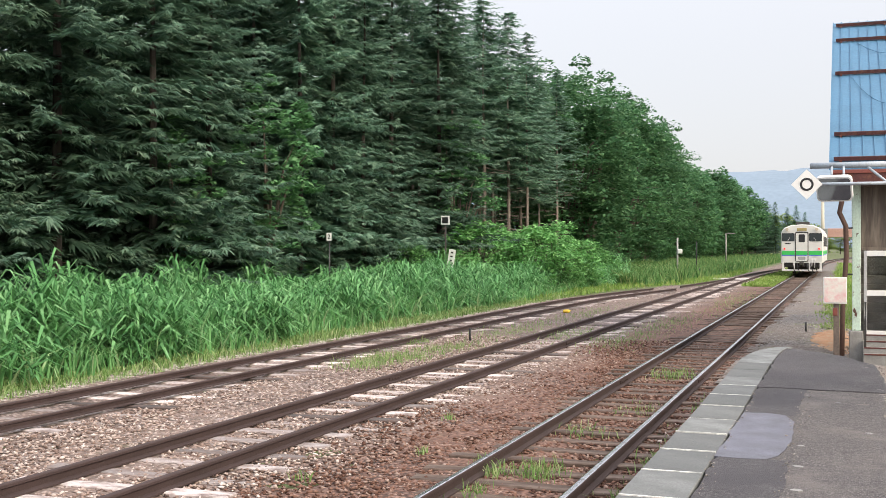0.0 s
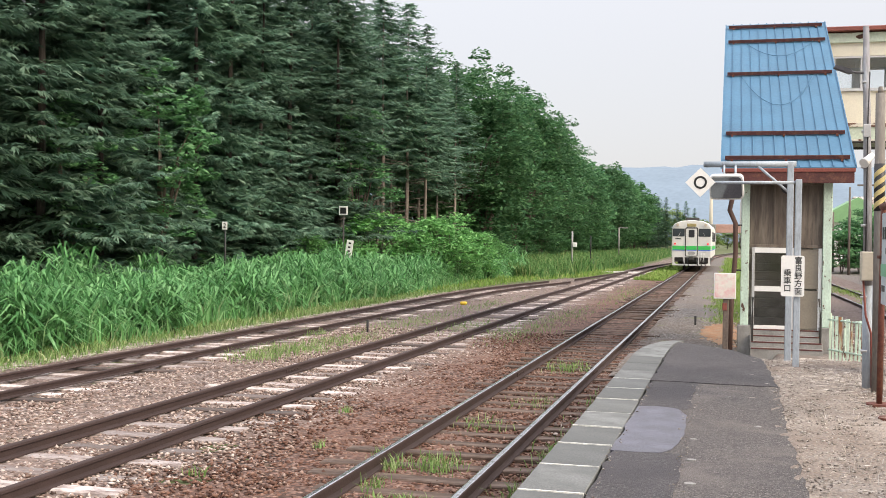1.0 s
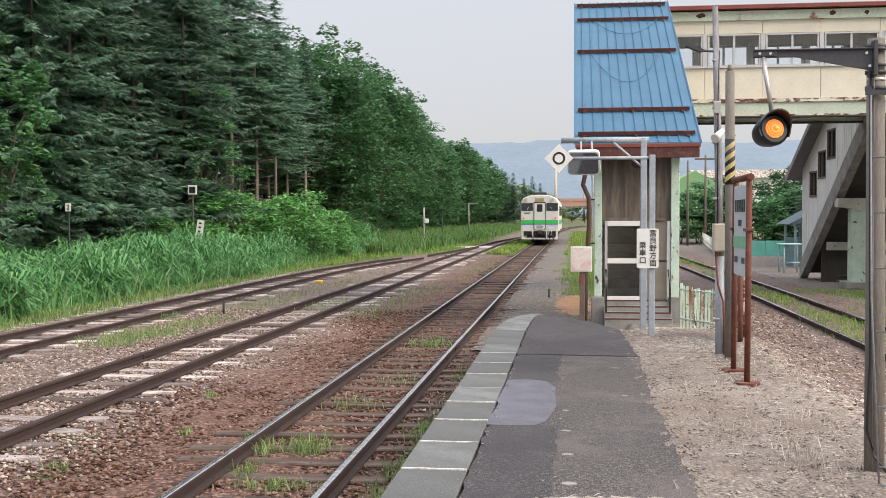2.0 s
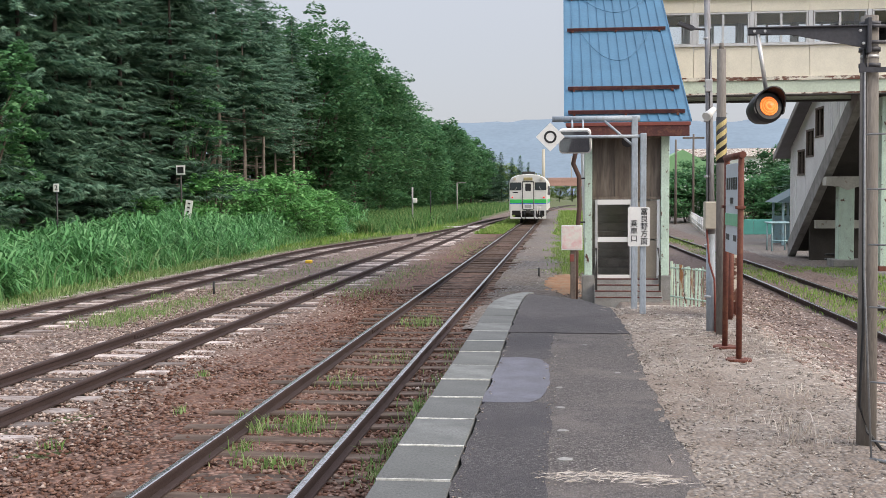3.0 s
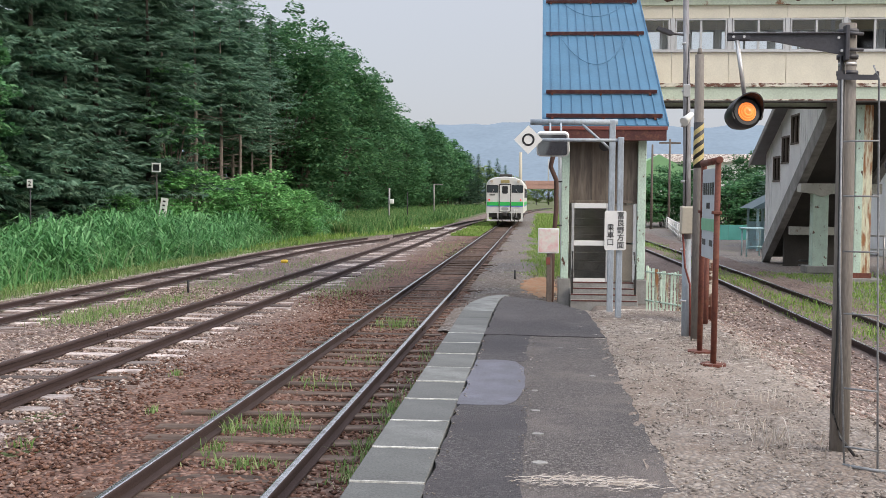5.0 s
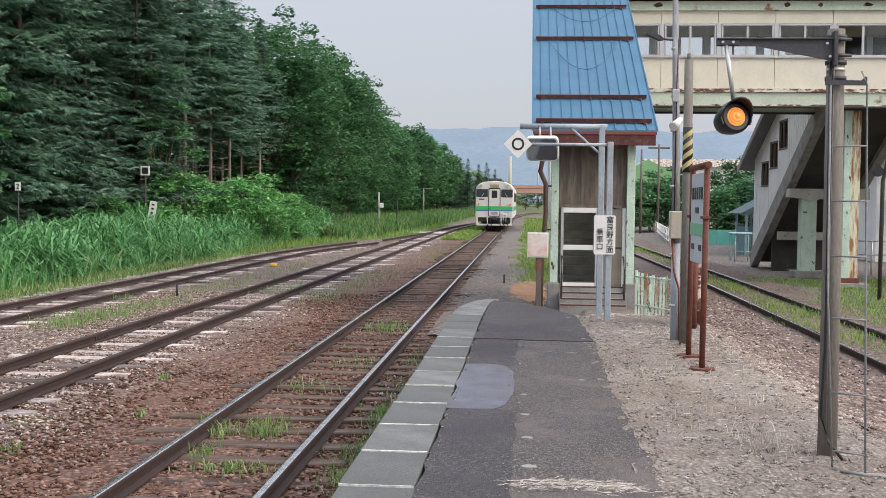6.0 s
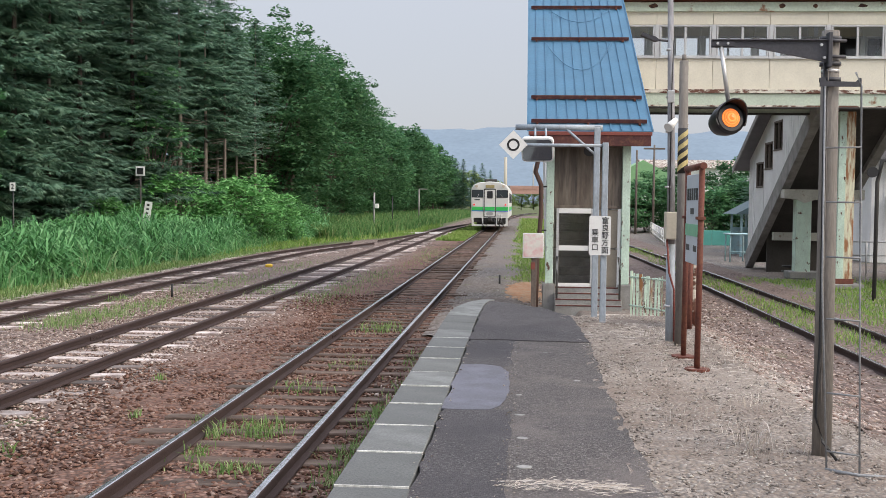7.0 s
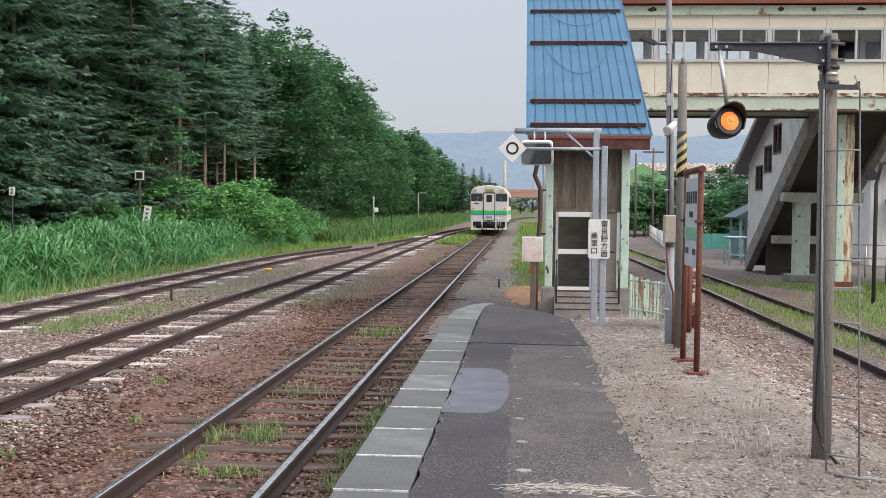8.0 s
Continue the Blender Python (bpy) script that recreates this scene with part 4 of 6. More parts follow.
def far_stairs():
    s = thing("stair_house", (11.6, 35, GZ), "white enclosed stairway with concrete stringers beside the rear track", "stairway")

    def low(y):
        return -0.17 + 0.54 * (39.24 - y)

    def eave(y):
        return 3.42 + 0.42 * (40.05 - y)
    for x0, x1 in ((10.55, 10.8), (12.75, 13.0)):
        prism("stringer", [(39.3, low(39.3)), (39.3, low(39.3) + 0.62), (30.3, low(30.3) + 0.62), (30.3, low(30.3))], "x", x0, x1, M["concrete2"], s, "grey concrete stringer")
    prism("soffit", [(39.2, low(39.2) + 0.2), (39.2, low(39.2) + 0.35), (30.3, low(30.3) + 0.35), (30.3, low(30.3) + 0.2)], "x", 10.8, 12.75, M["undershade"], s, "dark boards under the stairs, shade painted in")
    # the wall facing the track, with three window openings stepping up it
    wins = [(36.95, 38.05, 2.72, 3.6), (35.68, 36.78, 3.3, 4.22), (34.4, 35.5, 3.88, 4.84)]
    cuts = sorted({31.0, 39.3, *[c for w in wins for c in w[:2]]})
    for y0, y1 in zip(cuts, cuts[1:]):
        w = next((w for w in wins if abs(w[0] - y0) < 1e-6), None)
        if w:
            prism("wall", [(y0, low(y0) + 0.62), (y0, w[2]), (y1, w[2]), (y1, low(y1) + 0.62)], "x", 10.62, 10.74, M["white"], s)
            prism("wall", [(y0, w[3]), (y0, eave(y0)), (y1, eave(y1)), (y1, w[3])], "x", 10.62, 10.74, M["white"], s)
            fr = box("window_frame", (10.59, 10.75, y0, y1, w[2], w[2] + 0.06), M["wood"], s, "old wooden window", 0.004)
            box("head", (10.59, 10.75, y0, y1, w[3] - 0.06, w[3]), M["wood"], fr, "", 0.004)
            for yy in (y0, (y0 + y1) / 2 - 0.03, y1 - 0.06):
                box("stile", (10.6, 10.74, yy, yy + 0.06, w[2] + 0.06, w[3] - 0.06), M["wood"], fr, "", 0.004)
            box("pane", (10.66, 10.67, y0 + 0.06, y1 - 0.06, w[2] + 0.06, w[3] - 0.06), M["darkglass"], fr, "", 0)
        else:
            prism("wall", [(y0, low(y0) + 0.62), (y0, eave(y0)), (y1, eave(y1)), (y1, low(y1) + 0.62)], "x", 10.62, 10.74, M["white"], s, "white corrugated wall")
    for i in range(30):
        y = 31.1 + 0.275 * i
        if any(w[0] - 0.05 < y < w[1] + 0.02 for w in wins):
            continue
        prism("wall_rib", [(y, low(y) + 0.63), (y, eave(y) - 0.02), (y + 0.03, eave(y + .03) - 0.02), (y + 0.03, low(y + .03) + 0.63)], "x", 10.605, 10.62, M["white"], s)
    prism("wall", [(31.0, low(31) + 0.62), (31.0, eave(31)), (39.3, eave(39.3)), (39.3, low(39.3) + 0.62)], "x", 12.8, 12.92, M["white"], s)
    prism("roof", [(40.1, eave(40.1) - 0.02), (40.1, eave(40.1) + 0.14), (31.2, eave(31.2) + 0.14), (31.2, eave(31.2) - 0.02)], "x", 10.2, 13.3, M["roofgrey"], s, "grey sloping roof with deep eaves")
    prism("eave_board", [(40.14, eave(40.14) - 0.1), (40.14, eave(40.14) + 0.1), (31.2, eave(31.2) + 0.1), (31.2, eave(31.2) - 0.1)], "x", 10.16, 10.2, M["concrete2"], s, "grey eave board")
    p = box("support_post", (10.95, 11.42, 33.8, 34.2, 0.05, 2.32), M["mint"], s, "white-mint concrete post with flaking paint", 0.012)
    box("post_base", (10.75, 11.8, 33.6, 34.4, GZ, 0.06), M["concrete2"], p, "concrete footing", 0.02)
    prism("crossbeam", [(10.56, 2.35), (10.56, 2.62), (13.0, 2.62), (13.0, 2.3), (11.5, 2.3), (11.2, 2.2), (10.9, 2.32)], "y", 33.75, 34.25, M["palebeam"], s, "pale landing beam")
    box("tie_beam", (10.8, 12.75, 36.1, 36.35, 0.95, 1.22), M["palebeam"], s, "pale cross tie")
    box("back_wall", (10.8, 12.75, 37.0, 37.12, GZ, 1.2), M["undershade"], s, "wall below the flight, darkened by painted shade")
    tube("cable_coil", [(11.3 + 0.35 * math.cos(a * 0.5), 35.4 + 0.3 * math.sin(a * 0.5), GZ + 0.06 + 0.012 * a) for a in range(26)], 0.03, M["black"], s, "black cable left in a coil", 6)


far_stairs()


# ---- platform furniture ----
def text_mesh(body, size, material, parent, at, turn, name="lettering", depth=0.002):
    """Raised lettering in the built-in font, centred at a place."""
    cu = bpy.data.curves.new("lettering", "FONT")
    cu.body, cu.size, cu.align_x, cu.align_y, cu.extrude = body, size, "CENTER", "CENTER", depth
    cu.resolution_u, cu.offset = 3, size * 0.008
    ob = bpy.data.objects.new("lettering", cu)
    scene.collection.objects.link(ob)
    dg = bpy.context.evaluated_depsgraph_get()
    me = bpy.data.meshes.new_from_object(ob.evaluated_get(dg))
    bpy.data.objects.remove(ob)
    me.materials.clear()
    me.materials.append(material)
    o = ORIGIN.get(parent.name, Vector())
    me.transform(Matrix.Translation(Vector(at) - o) @ Euler([radians(a) for a in turn]).to_matrix().to_4x4())
    out = new(name, me)
    out.parent = parent
    ORIGIN[out.name] = o
    return out


def signal_mast():
    m = thing("signal_mast", (4.42, 6.55, 0.47), "weathered concrete mast with an arm and a lit amber lamp", "signal")
    tube("mast", [(4.395, 6.55, 0.40), (4.39, 6.55, 1.8), (4.38, 6.55, 3.21)], [0.064, 0.06, 0.056], M["mastgrey"], m, "rough grey concrete mast", 8)
    for z in (3.16, 3.0, 2.9):
        tube("band", [(4.4 - 0.006 * z, 6.55, z - 0.012), (4.4 - 0.006 * z, 6.55, z + 0.012)], 0.068, M["armgrey"], m, "steel band", 12)
    tube("clasp", [(4.382, 6.55, 2.945), (4.382, 6.55, 2.965)], 0.0585, M["alu"], m, "bright steel strap", 12)
    arm = prism("arm", [(3.62, 3.095), (3.62, 3.138), (4.0, 3.14), (4.36, 3.135), (4.36, 3.0), (3.88, 3.095)], "y", 6.47, 6.49, M["armgrey"], m, "dark grey steel bracket arm")
    box("arm_flange", (3.62, 4.36, 6.45, 6.495, 3.136, 3.145), M["armgrey"], arm, "", 0.002)
    box("arm_plate", (3.62, 3.76, 6.46, 6.47, 3.1, 3.135), M["armgrey"], arm, "", 0.002)
    for x, z in ((3.655, 3.118), (3.72, 3.118), (4.3, 3.11), (4.32, 3.03)):
        tube("bolt", [(x, 6.45, z), (x, 6.5, z)], 0.009, M["alu"], arm, "", 6)
    box("arm_clamp", (4.34, 4.365, 6.44, 6.58, 2.97, 3.19), M["armgrey"], m, "", 0.004)
    tube("clamp_rod", [(4.34, 6.46, 3.14), (4.46, 6.5, 3.14)], 0.012, M["armgrey"], m, "", 6)
    tube("clamp_rod", [(4.34, 6.46, 3.04), (4.46, 6.5, 3.04)], 0.012, M["armgrey"], m, "", 6)
    tube("hanger_rod", [(3.68, 6.475, 3.1), (3.735, 6.48, 2.75)], 0.014, M["alu"], m, "bright hanger rod", 8)
    # lamp, turned to the platform
    d = Vector((0.27, -1, 0.17)).normalized()
    c = Vector((3.745, 6.5, 2.645))
    bm = bmesh.new()
    ring_tube(bm, [c + d * a for a in (-0.16, -0.14, -0.06, 0.0, 0.02)], [0.045, 0.078, 0.098, 0.103, 0.1], 24)
    lamp = finish("lamp_body", bm, M["black"], m, "black lamp housing", True)
    bm = bmesh.new()
    side = d.cross(Vector((0, 0, 1))).normalized()
    up = side.cross(d)
    rows = []
    for a in (0.015, 0.15):
        rows.append([[c + d * (a if a < 0.1 else 0.12 * (0.3 + 0.7 * max(0, math.sin(t)))) + (side * math.cos(t) + up * math.sin(t)) * r for t in np.linspace(-0.5, math.pi + 0.5, 20)] for r in (0.107, 0.099)])
    o1, i1 = rows[0]
    o2, i2 = rows[1]
    V = [[bm.verts.new(p) for p in r] for r in (o1, o2, i2, i1)]
    for k in range(19):
        for a, b in ((0, 1), (1, 2), (2, 3), (3, 0)):
            bm.faces.new((V[a][k], V[a][k + 1], V[b][k + 1], V[b][k]))
    finish("hood", bm, M["black"], lamp, "black sun hood")
    for r0, r1, a, mm in ((0.06, 0.056, 0.03, M["amberhot"]), (0.053, 0.049, 0.033, M["amber"]), (0.046, 0.042, 0.036, M["amberhot"]), (0.039, 0.035, 0.039, M["amber"]), (0.032, 0.028, 0.042, M["amberhot"]), (0.025, 0.0015, 0.045, M["amber"])):
        bm = bmesh.new()
        ring_tube(bm, [c + d * 0.015, c + d * a, c + d * (a + 0.004)], [r0, r0, r1], 28)
        finish("lens", bm, mm, lamp, "glowing amber ribbed lens")
    tube("lens_rim", [c + d * 0.018, c + d * 0.026], 0.085, M["black"], lamp, "", 28)
    # conduit, cable and the pipe ladder
    tube("conduit", [(4.335, 6.5, 3.0), (4.34, 6.48, 2.2), (4.345, 6.47, 1.2), (4.33, 6.46, 0.9), (4.325, 6.46, 0.75), (4.36, 6.4, 0.6), (4.43, 6.33, 0.5)], 0.01, M["black"], m, "loose black cable", 8)
    tube("conduit", [(4.355, 6.49, 3.0), (4.36, 6.49, 1.5), (4.365, 6.48, 0.5)], 0.004, M["mastgrey"], m, "grey conduit", 8)
    prism("step_bracket", [(4.3, 2.85), (4.3, 2.905), (4.32, 2.912), (4.34, 2.885), (4.52, 2.88), (4.545, 2.905), (4.555, 2.9), (4.555, 2.85)], "y", 6.465, 6.48, M["armgrey"], m, "grey bracket")
    lad = thing("pipe_ladder", (4.4, 6.15, 0.48), "thin galvanised pipe ladder fixed beside the mast", "ladder")
    tube("ladder_rail", [(4.31, 6.12, 0.46), (4.315, 6.35, 1.6), (4.33, 6.46, 2.85)], 0.0065, M["dullsteel"], lad, "", 8)
    tube("ladder_rail", [(4.475, 6.02, 0.46), (4.5, 6.2, 1.6), (4.52, 6.35, 2.84), (4.5, 6.4, 2.93)], 0.0065, M["dullsteel"], lad, "", 8)
    for i, z in enumerate((2.46, 2.12, 1.78, 1.4, 0.95, 0.6)):
        t = (z - 0.46) / 2.4
        tube("rung", [(4.31 + 0.02 * t, 6.12 + 0.33 * t, z), (4.475 + 0.045 * t, 6.02 + 0.33 * t, z)], 0.006, M["dullsteel"], lad, "", 6)
    tube("ground_pipe", [(4.3, 6.12, 0.492), (4.47, 6.0, 0.49), (4.9, 6.1, 0.45)], 0.011, M["dullsteel"], lad, "pipe lying on the gravel", 8)


signal_mast()


def name_board():
    b = thing("station_sign", (4.16, 10.5, 0.47), "station name board in a rusty red pipe frame", "sign")
    for y in (10.06, 10.95):
        p = tube("post", [(4.155, y, 0.4), (4.165, y, 2.46)], 0.029, M["rust"], b, "rusty red post", 12)
        prism("footing", [(4.155 + 0.13 * math.cos(a * math.pi / 4 + 0.3), y + 0.13 * math.sin(a * math.pi / 4 + 0.3)) for a in range(8)], "z", 0.42, 0.505, M["rust"], p, "rust-stained footing")
    tube("top_bar", [(4.165, 9.97, 2.47), (4.165, 11.04, 2.47)], 0.034, M["rust"], b, "rusty top bar", 12)
    board = box("board", (4.145, 4.175, 10.12, 10.9, 1.5, 2.4), M["boardwhite"], b, "pale enamel board", 0.006)
    box("board_band", (4.139, 4.181, 10.12, 10.9, 1.78, 1.9), M["palegreen"], board, "green band", 0.001)
    for i in range(5):
        y = 10.78 - 0.14 * i
        box("letter_bar", (4.141, 4.145, y - 0.045, y + 0.045, 2.14, 2.26), M["black"], board, "", 0)
    for y0, y1, z in ((10.4, 10.6, 2.0), (10.2, 10.38, 1.63), (10.64, 10.84, 1.63)):
        box("letter_bar", (4.141, 4.145, y0, y1, z, z + 0.06), M["armgrey"], board, "", 0)
    for y in (10.06, 10.95):
        box("board_strap", (4.12, 4.2, y - 0.05, y + 0.07, 1.95, 1.98), M["rust"], b, "", 0.003)
    r = thing("rusty_stand", (4.75, 13.9, 0.46), "low rusty red double post stand behind the poles", "stand")
    for x, y in ((4.62, 13.6), (4.78, 14.2)):
        tube("post", [(x, y, 0.3), (x, y, 1.45)], 0.035, M["rust"], r, "", 10)
    box("panel", (4.66, 4.7, 13.63, 14.17, 0.7, 1.42), M["creamrust"], r, "peeling rusty panel", 0.004)


name_board()


def poles():
    p = thing("lamp_pole", (4.19, 12.3, 0.47), "slim grey-blue steel pole with lamp, box and floodlight", "pole")
    tube("shaft", [(4.184, 12.3, 1.62), (4.17, 12.3, 2.6), (4.12, 12.3, 4.52)], [0.05, 0.045, 0.033], M["poleworn"], p, "dull weathered grey shaft", 12)
    tube("lower_shaft", [(4.2, 12.3, 0.4), (4.184, 12.3, 1.63)], [0.058, 0.052], M["galv"], p, "chipped grey-blue paint", 12)
    for z in (0.9, 1.5, 2.3, 2.95, 3.35, 3.9):
        tube("band", [(4.185 - 0.016 * z, 12.3, z - 0.012), (4.185 - 0.016 * z, 12.3, z + 0.012)], 0.062 - 0.0065 * z, M["alu"], p, "", 12)
    jb = box("junction_box", (4.09, 4.255, 12.1, 12.24, 1.69, 2.01), M["boxbeige"], p, "beige electric box", 0.008)
    box("box_lid", (4.1, 4.245, 12.088, 12.1, 1.7, 2.0), M["boxbeige"], jb, "", 0.003)
    tube("lamp_arm", [(4.13, 12.3, 4.0), (4.0, 12.28, 4.01), (3.92, 12.27, 4.03)], 0.014, M["armgrey"], p, "", 8)
    prism("lamp_head", [(3.78, 4.06), (3.8, 4.09), (3.95, 4.04), (3.99, 4.0), (3.95, 3.99)], "y", 12.2, 12.32, M["armgrey"], p, "dark street lamp head")
    tube("floodlight", [(4.2, 12.22, 3.08), (4.15, 12.16, 3.03), (4.1, 12.1, 2.98)], [0.03, 0.04, 0.055], M["whitepaint"], p, "white floodlight", 14)
    tube("lamp_bracket", [(4.15, 12.3, 3.06), (4.23, 12.2, 3.06), (4.34, 12.15, 3.02)], 0.01, M["alu"], p, "", 6)
    box("cable_box", (4.1, 4.18, 12.2, 12.26, 3.28, 3.42), M["alu"], p, "small grey box", 0.004)
    tube("cable", [(4.13, 12.23, 1.69), (4.16, 12.22, 1.3), (4.22, 12.22, 1.1), (4.24, 12.24, 0.45)], 0.012, M["roofred"], p, "dark red cable", 6)
    tube("cable", [(4.16, 12.22, 4.0), (4.15, 12.23, 3.5), (4.15, 12.235, 2.0)], 0.007, M["black"], p, "", 6)
    tube("conduit", [(4.28, 12.27, 0.45), (4.27, 12.27, 2.7)], 0.014, M["boxbeige"], p, "pale conduit", 8)
    c = thing("concrete_pole", (4.25, 11.9, 0.47), "short grey concrete pole with yellow and black warning stripes", "pole")
    tube("shaft", [(4.255, 11.9, 0.4), (4.235, 11.9, 3.72)], [0.062, 0.05], M["mastgrey"], c, "", 12)
    tube("cap", [(4.235, 11.9, 3.72), (4.235, 11.9, 3.79)], [0.03, 0.022], M["mastgrey"], c, "", 10)
    tube("warning_sleeve", [(4.243, 11.9, 2.45), (4.24, 11.9, 2.96)], [0.0585, 0.0565], M["black"], c, "black sleeve with yellow stripes", 16)
    for i in range(7):
        bm = bmesh.new()
        low, high = [], []
        for k in range(17):
            a = math.pi - (k - 8) / 16 * 2 * math.pi
            z = 2.3 + 0.11 * i + (k - 8) / 16 * 0.25
            if z < 2.45 or z > 2.9:
                continue
            r = 0.061 - (z - 2.05) * 0.0035
            cx = 4.246 - (z - 2.05) * 0.0067
            low.append(bm.verts.new((cx + r * math.sin(a), 11.9 + r * math.cos(a), z)))
            high.append(bm.verts.new((cx + r * math.sin(a), 11.9 + r * math.cos(a), z + 0.06)))
        for k in range(len(low) - 1):
            bm.faces.new((low[k], low[k + 1], high[k + 1], high[k]))
        if not low:
            bm.free()
            continue
        finish("warning_stripe", bm, M["stripe"], c, "pale yellow stripe")


poles()


def boarding_signs():
    g = thing("mirror_stand", (3.48, 14.9, 0.42), "grey-blue square post carrying a driver's mirror", "mirror")
    box("post", (3.435, 3.52, 14.86, 14.94, 0.3, 3.2), M["galv"], g, "", 0.006)
    tube("cross_bar", [(2.32, 14.9, 3.17), (3.55, 14.9, 3.17)], 0.042, M["galv"], g, "", 10)
    tube("brace", [(3.05, 14.88, 3.14), (3.46, 14.88, 2.78)], 0.018, M["galv"], g, "", 8)
    mi = prism("mirror_frame", round_rect(0.45, 0.345, 0.06, 4, 2.635, 2.84), "y", 14.52, 14.6, M["whitepaint"], g, "white rim")
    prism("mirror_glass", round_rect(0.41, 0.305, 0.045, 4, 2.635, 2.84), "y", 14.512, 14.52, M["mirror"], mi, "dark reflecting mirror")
    prism("mirror_back", round_rect(0.38, 0.28, 0.045, 4, 2.635, 2.84), "y", 14.6, 14.68, M["black"], mi)
    turn = Matrix.Translation(Vector((2.635, 14.55, 2.84)) - ORIGIN[g.name]) @ Euler((radians(24), 0, radians(-8))).to_matrix().to_4x4() @ Matrix.Translation(ORIGIN[g.name] - Vector((2.635, 14.55, 2.84)))
    for piece in (mi, *mi.children):
        piece.data.transform(turn)
    for x in (2.6, 2.75):
        tube("hanger", [(x, 14.62, 3.0), (x, 14.75, 3.1), (x, 14.9, 3.16)], 0.015, M["galv"], g, "", 8)
    d = thing("stop_marker", (3.54, 14.2, 0.44), "grey-blue post with a white diamond stop marker and boarding sign", "sign")
    box("post", (3.505, 3.585, 14.16, 14.24, 0.3, 2.92), M["galv"], d, "", 0.006)
    tube("cross_bar", [(2.3, 14.2, 2.88), (3.56, 14.2, 2.88)], 0.022, M["galv"], d, "", 8)
    dia = prism("diamond", [(2.3, 2.685), (2.495, 2.88), (2.3, 3.075), (2.105, 2.88)], "y", 14.155, 14.17, M["whitepaint"], d, "white diamond board")
    bm = bmesh.new()
    for r0, r1 in ((0.058, 0.085),):
        ins = [bm.verts.new((2.3 + r0 * math.cos(a), 14.152, 2.88 + r0 * math.sin(a))) for a in np.linspace(0, 2 * math.pi, 32, endpoint=False)]
        out = [bm.verts.new((2.3 + r1 * math.cos(a), 14.152, 2.88 + r1 * math.sin(a))) for a in np.linspace(0, 2 * math.pi, 32, endpoint=False)]
        for k in range(32):
            bm.faces.new((ins[k], ins[(k + 1) % 32], out[(k + 1) % 32], out[k]))
    finish("ring", bm, M["black"], dia, "black ring")
    pl = prism("sign_plate", round_rect(0.29, 0.53, 0.025, 3, 3.485, 1.665), "y", 14.13, 14.148, M["whitepaint"], d, "white boarding plate with black characters")
    text_mesh("富\n良\n野\n方\n面", 0.1, M["black"], pl, (3.555, 14.128, 1.662), (90, 0, 0))
    text_mesh("乗\n車\n口", 0.1, M["black"], pl, (3.42, 14.128, 1.6), (90, 0, 0))
    for z in (1.55, 1.8):
        box("plate_clip", (3.5, 3.59, 14.148, 14.16, z, z + 0.03), M["galv"], pl, "", 0)
    n = thing("notice_board", (2.64, 17.6, GZ), "small white notice board on a rust-brown wooden post", "notice")
    box("post", (2.6, 2.69, 17.6, 17.68, GZ - 0.1, 1.55), M["bark"], n, "rust-brown post", 0.008)
    pp = box("board", (2.45, 2.8, 17.57, 17.6, 1.17, 1.59), M["whitepaint"], n, "white board with faded print", 0.004)
    box("paper", (2.465, 2.785, 17.564, 17.57, 1.19, 1.57), M["poster"], pp, "faded pinkish poster", 0)
    box("tag", (2.59, 2.66, 17.585, 17.6, 0.98, 1.1), M["roofred"], n, "small red tag", 0.003)
    f = thing("low_fence", (4.35, 16.0, 0.3), "low mint-green slatted fence with flaking rusty paint", "fence")
    for i in range(12):
        t = i / 11
        x, y = 4.17 + 0.45 * t, 16.6 - 1.1 * t
        z0 = 0.22 + 0.1 * t
        h = 1.05 - 0.12 * t * (1 - t) * 2 + random.uniform(-.02, .02)
        bm = bmesh.new()
        mesh_box(bm, x - 0.013, x + 0.013, y - 0.01, y + 0.01, z0, h)
        for vv in bm.verts:
            if vv.co.z > 0.8:
                vv.co.x += random.uniform(-.025, .025)
        finish("slat", bm, M["rustmint"] if i % 3 == 0 else M["mint"], f)
    for z in (0.5, 0.95):
        tube("fence_rail", [(4.15, 16.63, z), (4.64, 15.47, z + 0.02)], 0.014, M["mint"], f, "", 6)


boarding_signs()


